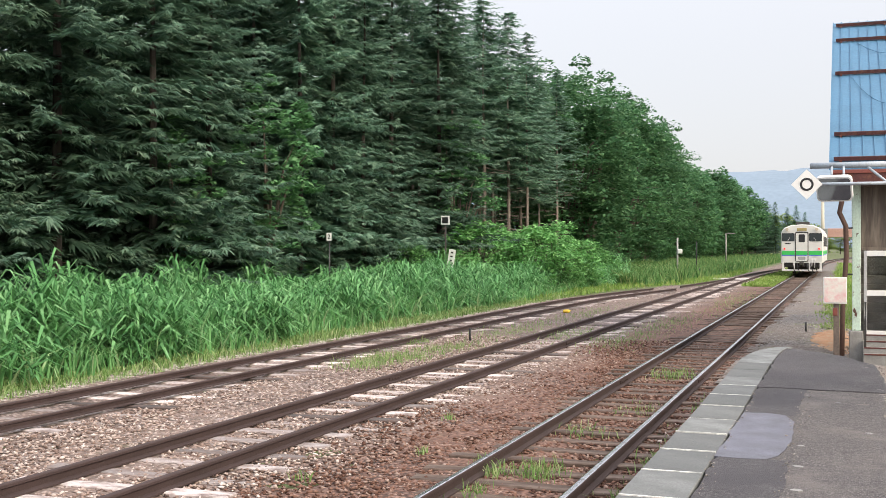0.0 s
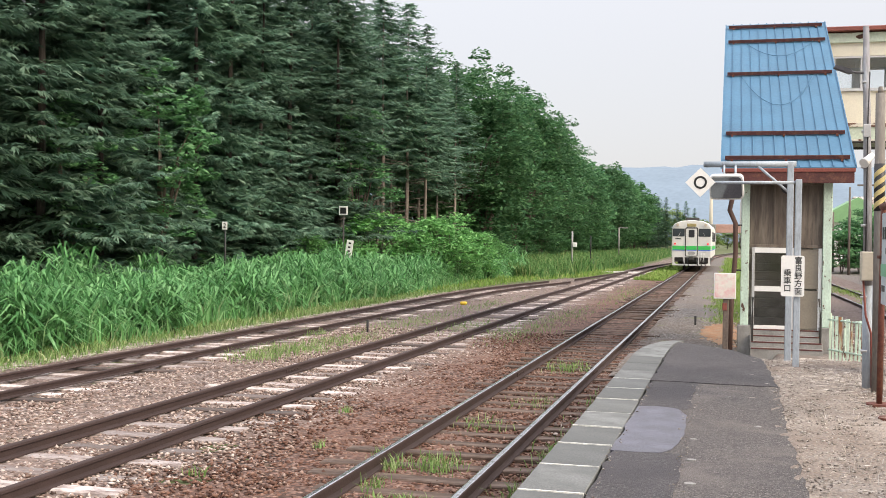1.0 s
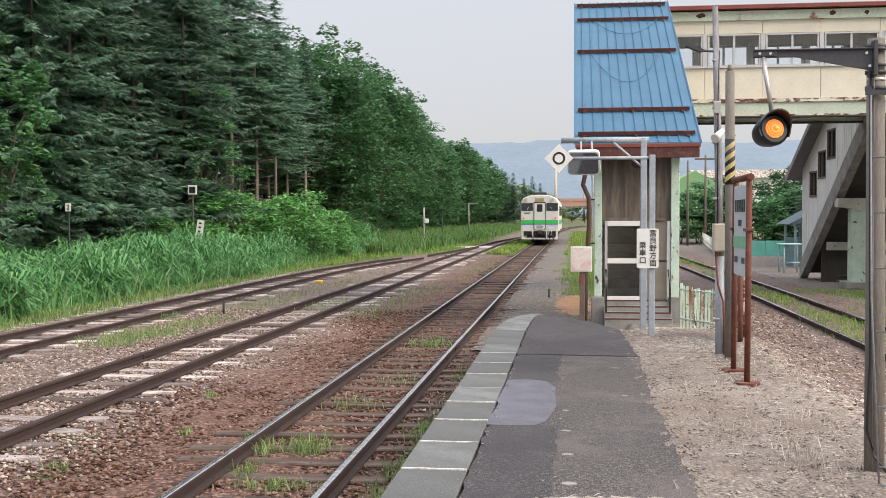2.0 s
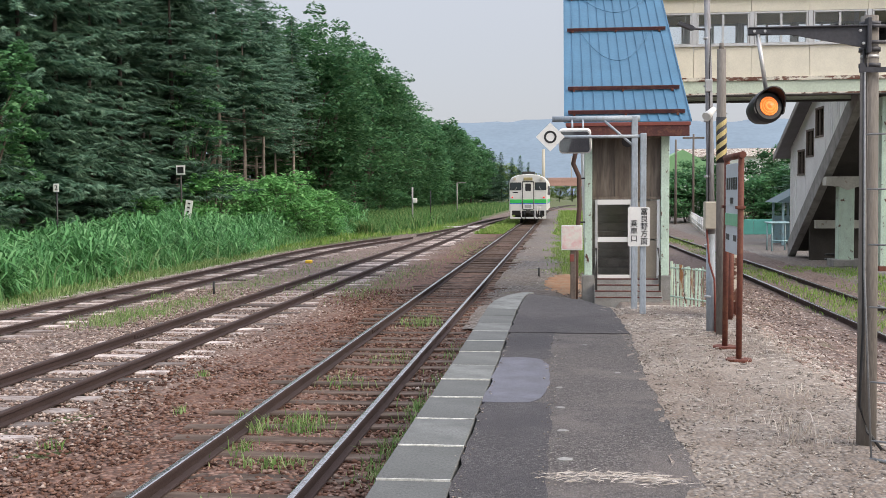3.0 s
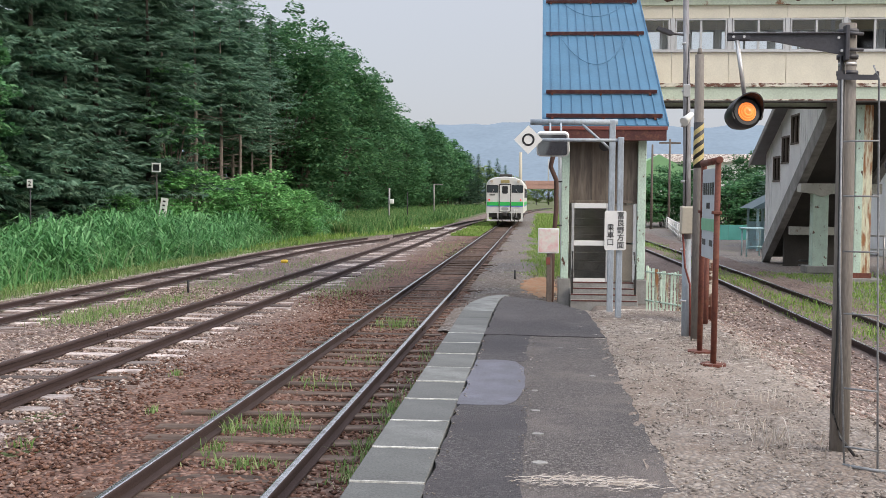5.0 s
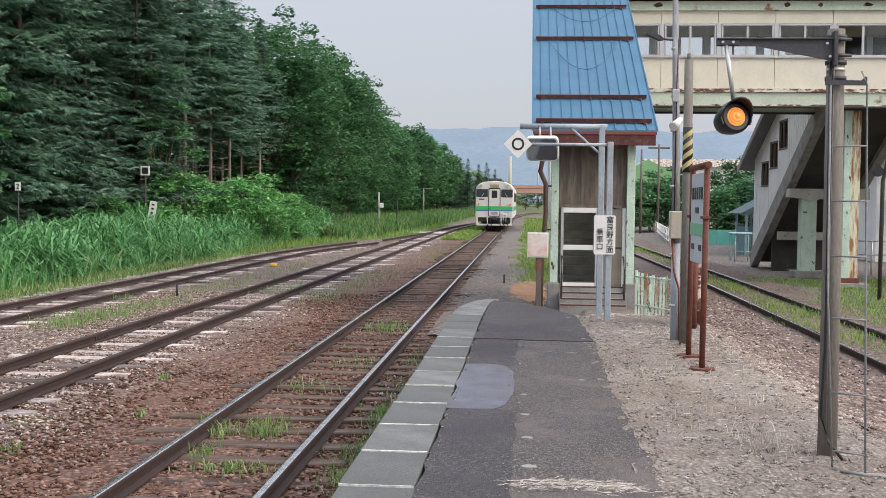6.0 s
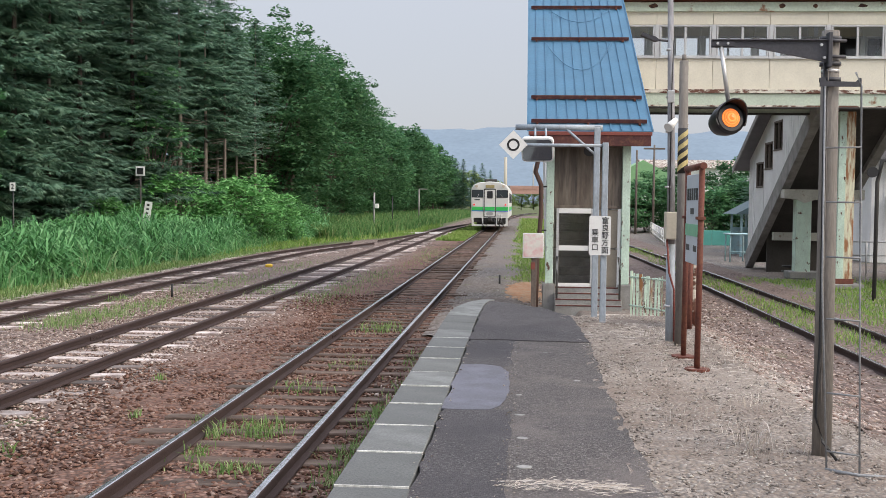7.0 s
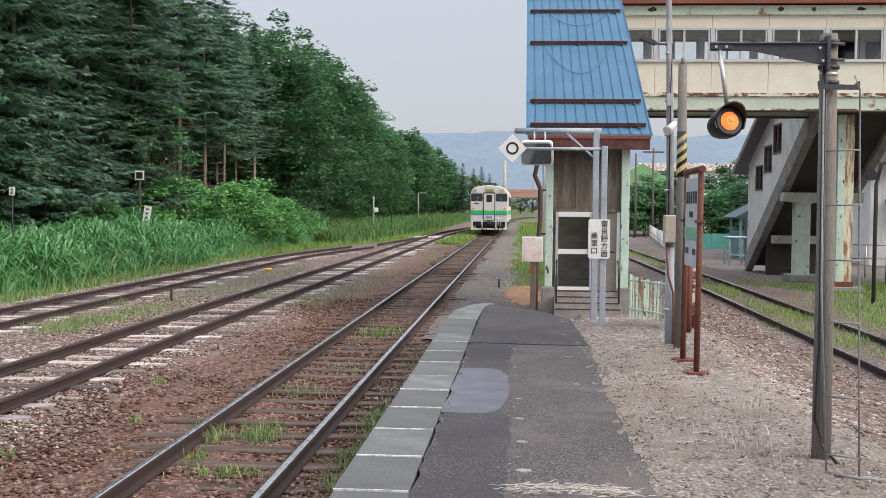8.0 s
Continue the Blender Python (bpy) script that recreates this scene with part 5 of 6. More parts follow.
# ---- small things by the sidings ----
def track_signs():
    s = thing("square_marker", (-12.5, 41.0, GZ), "white-framed black square marker on a thin dark post", "sign")
    tube("post", [(-12.59, 41.02, GZ - 0.1), (-12.59, 41.02, 3.0)], 0.035, M["undergrey"], s, "", 8)
    fr = box("frame", (-12.775, -12.405, 40.97, 41.0, 2.98, 3.35), M["whitepaint"], s, "white frame", 0.004)
    box("centre", (-12.715, -12.465, 40.955, 40.97, 3.04, 3.29), M["black"], fr, "black field", 0.002)
    t = thing("leaning_plate", (-11.38, 37.6, GZ), "white plate with dark lettering leaning among the reeds", "sign")
    bm = bmesh.new()
    mesh_box(bm, -11.51, -11.25, 37.58, 37.61, 1.2, 2.0)
    mesh_box(bm, -11.41, -11.35, 37.612, 37.66, GZ - 0.1, 1.6)
    bmesh.ops.rotate(bm, verts=bm.verts[:], cent=(-11.38, 37.6, GZ), matrix=Matrix.Rotation(radians(9), 3, "Y"))
    pl = finish("plate", bm, M["whitepaint"], t, "white plate")
    for i in range(4):
        bm = bmesh.new()
        mesh_box(bm, -11.425, -11.335, 37.57, 37.578, 1.85 - 0.15 * i, 1.91 - 0.15 * i)
        bmesh.ops.rotate(bm, verts=bm.verts[:], cent=(-11.38, 37.6, GZ), matrix=Matrix.Rotation(radians(9), 3, "Y"))
        finish("letter_bar", bm, M["black"], pl)
    n = thing("number_marker", (-12.0, 29.3, GZ), "small white marker plate with a black figure on a post", "sign")
    tube("post", [(-12.09, 29.32, GZ - 0.1), (-12.09, 29.32, 2.45)], 0.022, M["black"], n, "", 8)
    p2 = box("plate", (-12.175, -12.01, 29.28, 29.3, 2.26, 2.5), M["whitepaint"], n, "white plate", 0.003)
    text_mesh("2", 0.2, M["black"], p2, (-12.09, 29.275, 2.375), (90, 0, 0))
    for x, y in ((-5.55, 23.6), (1.85, 28.6)):
        q = thing("marker_peg", (x, y, GZ), "short black peg standing in the gravel", "peg")
        tube("peg", [(x, y, GZ - 0.1), (x, y, GZ + 0.3)], [0.025, 0.03], M["black"], q, "", 8)
    yl = thing("yellow_block", (-6.0, 35.0, GZ), "small yellow block on the ballast", "block")
    box("block", (-6.12, -5.9, 34.9, 35.1, GZ, GZ + 0.11), M["yellow"], yl, "", 0.03)
    sw = thing("switch_stand", (-6.43, 75.4, GZ), "black and white switch lever stand beside the points", "switch")
    box("base", (-6.7, -6.15, 75.2, 75.6, GZ, GZ + 0.18), M["undergrey"], sw, "", 0.02)
    tube("lever", [(-6.4, 75.4, GZ + 0.15), (-6.5, 75.4, GZ + 0.7)], 0.04, M["black"], sw, "", 8)
    tube("weight", [(-6.62, 75.35, GZ + 0.55), (-6.5, 75.45, GZ + 0.66)], 0.12, M["black"], sw, "", 12)
    box("rod_cover", (-6.1, -3.2, 75.3, 75.48, GZ, GZ + 0.1), M["whitepaint"], sw, "pale rod cover", 0.01)
    sg = thing("shunting_signal", (-8.0, 75, GZ), "dark post with small white shunting signal", "signal")
    tube("post", [(-8, 75, GZ), (-8, 75, 2.7)], 0.06, M["concrete"], sg, "", 8)
    box("head", (-7.95, -7.66, 74.85, 75.0, 1.6, 1.92), M["whitepaint"], sg, "white signal head", 0.03)
    tube("post", [(-6.95, 77, GZ), (-6.95, 77, 2.45)], 0.035, M["black"], thing("thin_marker", (-6.6, 77, GZ), "thin black marker post", "post"), "", 8)
    fl = thing("yard_lamp", (-8.2, 110, GZ), "grey yard lamp post with a short arm", "street lamp")
    tube("post", [(-8.2, 110, GZ), (-8.2, 110, 3.4)], 0.07, M["concrete2"], fl, "", 8)
    box("arm", (-8.25, -7.3, 109.95, 110.05, 3.35, 3.45), M["concrete2"], fl, "", 0.01)


track_signs()


# ---- train ----
def train(y0):
    t = thing("diesel_railcar", (0, y0, -0.0), "white diesel railcar with green and blue stripes on the main line", "train")
    L, w = 21.0, 1.42

    def section(scale=1.0, lift=0.0):
        pts = [(-w, 0.95), (-w, 2.9), (-w * 0.985, 3.15), (-w * 0.86, 3.42), (-w * 0.55, 3.6), (0, 3.67)]
        return pts + [(-x, z) for x, z in pts[-2::-1]]
    bm = bmesh.new()
    rings = []
    for y, k in ((y0, 0.955), (y0 + 0.12, 0.985), (y0 + 0.3, 1.0), (y0 + L, 1.0)):
        rings.append([bm.verts.new((x * k, y, 0.95 + (z - 0.95) * (0.985 if k < 0.97 else 1))) for x, z in section()])
    k = len(rings[0])
    for a, b in zip(rings, rings[1:]):
        for j in range(k):
            bm.faces.new((a[j], a[(j + 1) % k], b[(j + 1) % k], b[j]))
    bm.faces.new(rings[0])
    bm.faces.new(rings[-1][::-1])
    body = finish("body", bm, M["train"], t, "off-white steel body")
    yf = y0 - 0.004
    for x0, x1 in ((-1.36, -0.47), (-0.42, 0.42), (0.47, 1.36)):
        box("green_stripe", (x0, x1, yf - 0.012, yf, 1.5, 1.78), M["green"], body, "green stripe", 0)
        box("blue_stripe", (x0, x1, yf - 0.011, yf, 1.44, 1.5), M["blue"], body, "thin blue stripe", 0)
    for s in (-1, 1):
        box("green_stripe", (s * w - 0.006, s * w + 0.006, y0 + 0.32, y0 + L - 0.1, 1.5, 1.78), M["green"], body, "green stripe", 0)
        box("blue_stripe", (s * w - 0.006, s * w + 0.006, y0 + 0.32, y0 + L - 0.1, 1.44, 1.5), M["blue"], body, "thin blue stripe", 0)
        fw = prism("cab_window", round_rect(0.86, 0.58, 0.06, 3, s * 0.925, 2.755), "y", yf - 0.014, yf + 0.02, M["black"], t, "dark cab window")
        prism("glass", round_rect(0.8, 0.52, 0.05, 3, s * 0.925, 2.755), "y", yf - 0.018, yf - 0.014, M["mirrorglass"], fw)
        tube("wiper", [(s * 1.0, yf - 0.025, 2.42), (s * 0.8, yf - 0.03, 2.75)], 0.01, M["alu"], fw, "", 6)
        hl = tube("headlight", [(s * 1.0, yf + 0.05, 3.31), (s * 1.0, yf - 0.1, 3.31)], 0.13, M["train"], t, "round headlight", 18)
        tube("lens", [(s * 1.0, yf - 0.1, 3.31), (s * 1.0, yf - 0.115, 3.31)], 0.105, M["headlens"], hl, "", 18)
        tl = tube("tail_light", [(s * 1.17, yf, 1.93), (s * 1.17, yf - 0.04, 1.93)], 0.085, M["train"], t, "", 16)
        tube("lens", [(s * 1.17, yf - 0.04, 1.93), (s * 1.17, yf - 0.055, 1.93)], 0.065, M["redlamp"], tl, "lit red lens", 16)
        for i in range(9):
            yy = y0 + 2.4 + 1.9 * i
            box("side_window", (s * w - 0.01, s * w + 0.01, yy, yy + 1.1, 2.1, 2.85), M["black"], t, "dark side window", 0)
        # skirt and step frame
        box("skirt_post", (s * 1.27 - 0.07, s * 1.27 + 0.07, y0 - 0.08, y0 + 0.02, 0.42, 0.97), M["train"], t, "white buffer skirt post", 0.01)
        box("skirt_post", (s * 0.52 - 0.05, s * 0.52 + 0.05, y0 - 0.08, y0 + 0.02, 0.42, 0.97), M["train"], t, "white buffer skirt post", 0.01)
        prism("skirt_gusset", [(s * 1.33, 0.42), (s * 1.33, 0.68), (s * 1.05, 0.42)], "y", y0 - 0.07, y0 + 0.01, M["train"], t)
    box("skirt_bar", (-1.34, 1.34, y0 - 0.09, y0 + 0.02, 0.34, 0.46), M["train"], t, "white lower skirt bar", 0.01)
    door = prism("end_door", round_rect(0.9, 2.12, 0.1, 3, 0, 2.08), "y", yf - 0.03, yf + 0.02, M["undergrey"], t, "gangway door in a dark seal")
    prism("leaf", round_rect(0.78, 1.98, 0.06, 3, 0, 2.06), "y", yf - 0.042, yf - 0.03, M["train"], door, "white door leaf")
    box("leaf_stripe", (-0.38, 0.38, yf - 0.05, yf - 0.042, 1.5, 1.78), M["green"], door, "green stripe", 0)
    box("leaf_stripe", (-0.38, 0.38, yf - 0.049, yf - 0.042, 1.44, 1.5), M["blue"], door, "blue stripe", 0)
    prism("leaf_window", round_rect(0.42, 0.56, 0.07, 3, 0, 2.68), "y", yf - 0.05, yf - 0.042, M["black"], door, "dark rounded window")
    prism("kick_plate", round_rect(0.5, 0.24, 0.1, 3, 0, 1.26), "y", yf - 0.048, yf - 0.042, M["concrete"], door)
    box("roll_sign", (-0.33, 0.33, yf - 0.03, yf + 0.02, 3.19, 3.41), M["rollsign"], t, "yellowish destination blind", 0.01)
    box("roof_box", (-0.45, 0.5, y0 + 0.6, y0 + 2.0, 3.64, 3.86), M["undergrey"], t, "dark roof unit", 0.03)
    box("number_bar", (-1.15, -0.75, yf - 0.006, yf, 2.26, 2.34), M["black"], t, "", 0)
    for x in (0.72, 0.9):
        tube("jumper_socket", [(x, yf, 1.2), (x, yf - 0.07, 1.2)], 0.075, M["whitepaint"], t, "round white jumper socket", 14)
        tube("jumper_cable", [(x, yf - 0.05, 1.15), (x - 0.03, yf - 0.1, 0.9), (x - 0.06, yf - 0.1, 0.6)], 0.022, M["train"], t, "pale jumper cable", 6)
    for x in (-1.22, 1.22):
        tube("hand_rail", [(x, yf, 1.35), (x, yf - 0.06, 1.32), (x, yf - 0.06, 1.08), (x, yf, 1.05)], 0.014, M["train"], t, "", 6)
    box("socket_plate", (0.72, 1.12, yf - 0.03, yf, 1.33, 1.4), M["alu"], t, "", 0.01)
    box("underframe", (-1.25, 1.25, y0 + 0.15, y0 + L - 0.3, 0.62, 0.96), M["undergrey"], t, "dark underframe", 0.02)
    cp = box("coupler", (-0.16, 0.16, y0 - 0.35, y0 + 0.2, 0.74, 1.0), M["undergrey"], t, "dark knuckle coupler", 0.04)
    for x in (-0.6, -0.3, 0.35, 0.62, 0.9):
        tube("brake_hose", [(x, y0 - 0.1, 0.9), (x + 0.06, y0 - 0.2, 0.5), (x + 0.16, y0 - 0.15, 0.32)], 0.028, M["black"], t, "hanging black hose", 6)
    for yb in (y0 + 2.9, y0 + L - 2.9):
        bg = box("bogie", (-1.0, 1.0, yb - 1.6, yb + 1.6, 0.35, 0.62), M["undergrey"], t, "dark bogie frame", 0.04)
        for yy in (yb - 1.05, yb + 1.05):
            for s in (-1, 1):
                tube("wheel", [(s * 0.53, yy, 0.43), (s * 0.66, yy, 0.43)], 0.43, M["undergrey"], bg, "", 20)
            tube("axle", [(-0.53, yy, 0.43), (0.53, yy, 0.43)], 0.07, M["undergrey"], bg, "", 8)
    for i in range(4):
        box("equipment_box", (-1.2, 1.2, y0 + 5.6 + 2.6 * i, y0 + 7.4 + 2.6 * i, 0.3, 0.64), M["undergrey"], t, "", 0.03)


M["mirrorglass"] = mat("cab_glass", (0.03, 0.04, 0.045), 0.08, 0.0, var=0.1, bump=0)
train(80.0)


# ---- trees ----
def conifer_meshes(H, R, base, seed, fine=True, bark="firbark"):
    """Trunk and crown of a fir: whorls of drooping boughs, each a flat feather of sprays, its end painted paler as if
    lit.
    """
    g = np.random.default_rng(seed)
    bm = bmesh.new()
    ring_tube(bm, [(0, 0, -0.2), (0.05, 0, H * 0.35), (-0.04, 0.03, H * 0.7), (0, 0, H * 0.98)], [0.13, 0.09, 0.04, 0.008], 8)
    for i in range(int(base * 5)):
        a, h = g.uniform(0, 6.28), g.uniform(1.0, max(base, 1.2) + 1)
        d = Vector((math.cos(a), math.sin(a), -0.12))
        ring_tube(bm, [Vector((0, 0, h)), Vector((0, 0, h)) + d * g.uniform(0.6, 1.8)], [0.025, 0.006], 4)
    me = bpy.data.meshes.new("trunk")
    bmesh.ops.recalc_face_normals(bm, faces=bm.faces[:])
    bm.to_mesh(me)
    bm.free()
    me.materials.append(M[bark])
    foot, way, size, outermost = [], [], [], []
    h = base
    while h < H - 0.2:
        k = (h - base) / (H - base)
        for j in range(int(g.integers(5, 8))):
            a = g.uniform(0, 2 * np.pi)
            L = R * (1 - k) ** 0.72 * g.uniform(0.6, 1.18) + 0.25
            if k < 0.1:
                L *= g.uniform(0.55, 1)
            droop, lift = g.uniform(0.18, 0.42), g.uniform(0.1, 0.26)
            c, sn = math.cos(a), math.sin(a)
            steps = max(4, int(L * (7.2 if fine else 2.6)))
            for i in range(steps + 1):
                t = 0.12 + 0.88 * i / steps
                p = (c * L * t, sn * L * t, h - droop * L * t ** 1.2 + lift * L * t ** 3 + g.normal(0, 0.03))
                reach = (0.17 + 0.083 * L) * (1.25 - 0.75 * t) * (1 if fine else 1.35)
                for side in (-1, 1) if i < steps else (0,):
                    foot.append(p)
                    way.append(a + side * g.uniform(0.65, 1.05) * (1.1 - 0.35 * t))
                    size.append(reach * g.uniform(0.75, 1.25) * (1.25 if side == 0 else 1))
                    # sprays near the bough's end take the colour painted as if lit
                    outermost.append(t > 0.72 or (t > 0.5 and g.random() < 0.35))
        h += g.uniform(0.3, 0.5) * (1 - 0.45 * k)
    foot, way, size, outermost = np.array(foot), np.array(way), np.array(size), np.array(outermost)
    n = len(way)
    dive = g.normal(-0.2, 0.24, n)
    rows = [foot]
    fan = ((0.0, 1.0), (0.34, 0.86), (-0.34, 0.86), (0.7, 0.66), (-0.7, 0.66), (1.05, 0.42), (-1.05, 0.42)) if fine else ((0.0, 1.0), (0.5, 0.75), (-0.5, 0.75))
    for turn, long in fan:
        a = way + turn + g.normal(0, 0.1, n)
        u = np.stack((np.cos(a), np.sin(a), dive - 0.12 * abs(turn) + g.normal(0, 0.1, n)), 1)
        w = np.stack((-np.sin(a), np.cos(a), g.normal(0, 0.45, n)), 1)
        q = (size * long)[:, None]
        half = 0.085 if fine else 0.19
        rows += [foot + u * q * 0.5 + w * q * half, foot + u * q + [0, 0, -0.03], foot + u * q * 0.5 - w * q * half]
    v = np.stack(rows, 1)
    m = v.shape[1]
    f = np.concatenate([np.arange(n)[:, None] * m + [0, 1 + 3 * i, 2 + 3 * i, 3 + 3 * i] for i in range(len(fan))])
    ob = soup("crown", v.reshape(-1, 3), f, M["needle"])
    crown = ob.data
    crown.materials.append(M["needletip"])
    crown.polygons.foreach_set("material_index", np.tile(outermost.astype(np.int32), len(fan)))
    bpy.data.objects.remove(ob)
    return me, crown


def broadleaf_meshes(H, R, base, seed, material, leaf=0.33, clumps=130, per=130, stems=1):
    """Trunk with limbs, and a crown of leaf clumps with gaps between."""
    g = np.random.default_rng(seed)
    bm = bmesh.new()
    cz, rz = (H + base) / 2, (H - base) / 2
    for k in range(stems):
        lean = g.normal(0, 0.12 if stems == 1 else 0.35, 2)
        ring_tube(bm, [(0, 0, -0.2), (lean[0] * H * .2, lean[1] * H * .2, H * 0.3), (lean[0] * H * .4, lean[1] * H * .4, H * 0.75)], [0.016 * H / stems ** .5, 0.011 * H / stems ** .5, 0.01], 7)
    centres = []
    for i in range(clumps):
        d = g.normal(0, 1, 3)
        d /= np.linalg.norm(d)
        r = g.uniform(0.3, 1.0) ** 0.5 * g.uniform(0.85, 1.12)
        c = np.array((d[0] * R * r, d[1] * R * r, cz + d[2] * rz * r * 0.95))
        c[:2] *= 1.0 - 0.35 * max(0, (c[2] - cz) / rz)
        centres.append(c)
        if i % 9 == 0:
            ring_tube(bm, [(0, 0, base * 0.6 + H * 0.15), tuple(c * 0.55 + np.array((0, 0, H * 0.2))), tuple(c)], [0.006 * H, 0.004 * H, 0.006], 5, False)
    me = bpy.data.meshes.new("trunk")
    bmesh.ops.recalc_face_normals(bm, faces=bm.faces[:])
    bm.to_mesh(me)
    bm.free()
    me.materials.append(M["bark"])
    pts = []
    for c in centres:
        rr = R * g.uniform(0.16, 0.3)
        p = g.normal(0, 1, (per, 3))
        p *= (rr * g.uniform(0.55, 1, (per, 1)) ** 0.5) / np.linalg.norm(p, axis=1)[:, None]
        # billows: full above, hollow below, sinking outwards
        p[:, 2] = np.where(p[:, 2] < 0, p[:, 2] * 0.25, p[:, 2] * 0.75) - 0.25 * np.hypot(p[:, 0], p[:, 1])
        pts.append(c + p)
    v, f = leaves(np.concatenate(pts), leaf, seed + 1)
    ob = soup("crown", v, f, material)
    crown = ob.data
    bpy.data.objects.remove(ob)
    return me, crown


def plant(name, meshes, x, y, z, scale, turn, label, category, group):
    t = new(name)
    t.location, t.scale, t.rotation_euler = (x, y, z), scale, (0, 0, turn)
    tagged(t, label, category, group)
    for n_, me in zip(("trunk", "crown"), meshes):
        ob = new(n_, me)
        ob.parent = t
    return t


FULL = [conifer_meshes(16.5, 3.4, 0.6, 11), conifer_meshes(17.5, 3.1, 1.0, 12)]
BARE = [conifer_meshes(16.5, 3.0, 6.2, 13, True, "palebark"), conifer_meshes(17.0, 2.8, 7.3, 14, True, "palebark")]
BROAD = [broadleaf_meshes(16, 4.6, 0.6, 21, M["leafy"]), broadleaf_meshes(16.5, 4.9, 0.4, 22, M["leafy"])]
BROADFAR = [broadleaf_meshes(16, 5.0, 0.4, 23, M["leafy"], 0.55, 120, 60), broadleaf_meshes(15.5, 5.3, 0.4, 27, M["leafy"], 0.55, 120, 60)]
SUNNY = broadleaf_meshes(15, 5.0, 0.4, 29, M["sunleaf"], 0.6, 110, 55)
UNDER = broadleaf_meshes(4.5, 2.6, 0.1, 28, M["leafy"], 0.3, 60, 60, 4)
FRESH = broadleaf_meshes(8.5, 1.8, 1.0, 24, M["fresh"], 0.2, 60, 90)
BACK = [conifer_meshes(17.0, 3.2, 1.5, 15, False), conifer_meshes(16.5, 3.0, 2.0, 16, False)]
SHRUB = [broadleaf_meshes(3.0, 1.7, 0.2, 25, M["bush"], 0.16, 60, 80, 4), broadleaf_meshes(2.3, 1.5, 0.1, 26, M["bush"], 0.14, 56, 80, 4)]
g = np.random.default_rng(31)
for row, x0 in enumerate((-16.3, -19.6, -23.2, -27.0)):
    for y in np.arange(12.0 + row * 0.9, 77, 3.3):
        if row == 0 and (50 < y < 52 or 29 < y < 32):
            continue
        kind = BACK if row > 1 else BARE if y > 50 else FULL
        s = g.uniform(0.88, 1.12) * (0.97 if y > 55 else 1.05)
        plant("conifer", kind[int(g.integers(2))], x0 + g.normal(0, 0.5), y + g.normal(0, 0.6), GZ, (s * g.uniform(.9, 1.15), s * g.uniform(.9, 1.15), s), g.uniform(0, 6.28), "tall dark green fir at the forest's edge" if kind is not BARE else "tall fir with bare lower trunk", "tree", "forest along the line")
for row, x0 in enumerate((-17.5, -23.5)):
    for y in np.arange(79 + 2 * row, 300, 6.0):
        s = (1.07 if y < 128 else 0.9 if y < 175 else 0.93) * g.uniform(0.9, 1.08) * (0.85 if y > 255 else 1)
        plant("broadleaf_tree", (BROAD if y < 140 else BROADFAR)[int(g.integers(2))], x0 + g.normal(0, 0.8), y + g.normal(0, 1), GZ, (s, s, s), g.uniform(0, 6.28), "leafy green tree in the forest edge", "tree", "forest along the line")
for x, y, s in ((-15.2, 31, 1.0), (-15.1, 49.8, 1.08), (-15.6, 26.5, 0.8)):
    plant("young_tree", FRESH, x, y, GZ, (s, s, s), g.uniform(0, 6), "lighter green young tree before the firs", "tree", "forest along the line")
for y in [*np.arange(36, 50, 4.2), *np.arange(84, 200, 4.2)]:
    s = g.uniform(0.7, 1.15)
    plant("undergrowth", UNDER, -19.5 + g.normal(0, 0.6) + (1.8 if y > 90 else 0), y, GZ, (s, s, s * 0.85), g.uniform(0, 6), "dark leafy undergrowth below the trees", "shrub", "forest along the line")
for x, y, s in ((-12.8, 43, .95), (-13.4, 47, 1.15), (-12.6, 50, 1.0), (-12.4, 54, 1.1), (-11.8, 58, 0.95), (-11.4, 61.5, 0.9), (-10.8, 63.5, 0.7), (-13.6, 40, 0.8), (-14.2, 52, 1.2), (-13.6, 57, 1.1), (-11.2, 46.5, .55), (-10.6, 48.5, 1.1), (-11.0, 52.5, 1.2), (-10.2, 51, .8), (-10.1, 54, .85)):
    plant("shrub", SHRUB[int(g.integers(2))], x, y, GZ, (s, s, s), g.uniform(0, 6), "bright green leafy shrub among the reeds", "shrub", "shrubs by the siding")
for x, y, s in ((-10.6, 236, .72), (-8.6, 243, .66), (-12.5, 240, .74), (-14.5, 236, .7), (-6.6, 239, .68), (-5.0, 247, .6)):
    plant("conifer", FULL[0], x, y, GZ, (s * 1.1, s * 1.1, s), x, "dark fir far down the line", "tree", "far firs")
for x, y, s in ((-5.5, 330, .66), (-2.0, 340, .55), (-9, 335, .7), (2, 350, .5), (-13, 320, .85), (-18, 330, .9), (6, 350, .55), (12, 340, .6)):
    plant("broadleaf_tree", SUNNY, x, y, GZ, (s * 1.1, s * 1.1, s), x, "yellowish green tree far down the line, sunlight painted in", "tree", "far trees")
for x, y, s in ((13.2, 92, .36), (16, 96, .4), (19, 90, .42), (22, 95, .45), (18.5, 70, .33), (16.6, 74, .3), (24, 88, .45), (27, 92, .5), (31, 90, .5), (10.8, 130, .4), (8.5, 150, .42)):
    plant("broadleaf_tree", BROADFAR[1], x, y, GZ, (s, s, s), x * y, "low leafy tree beyond the rear track", "tree", "trees behind the yard")
for x, y, s in ((16.3, 62, .34), (18.0, 66, .36), (14.9, 55.5, .38)):
    plant("conifer", FULL[1], x, y, GZ, (s * 1.7, s * 1.7, s), x, "squat dark conifer beside the yard", "tree", "trees behind the yard")

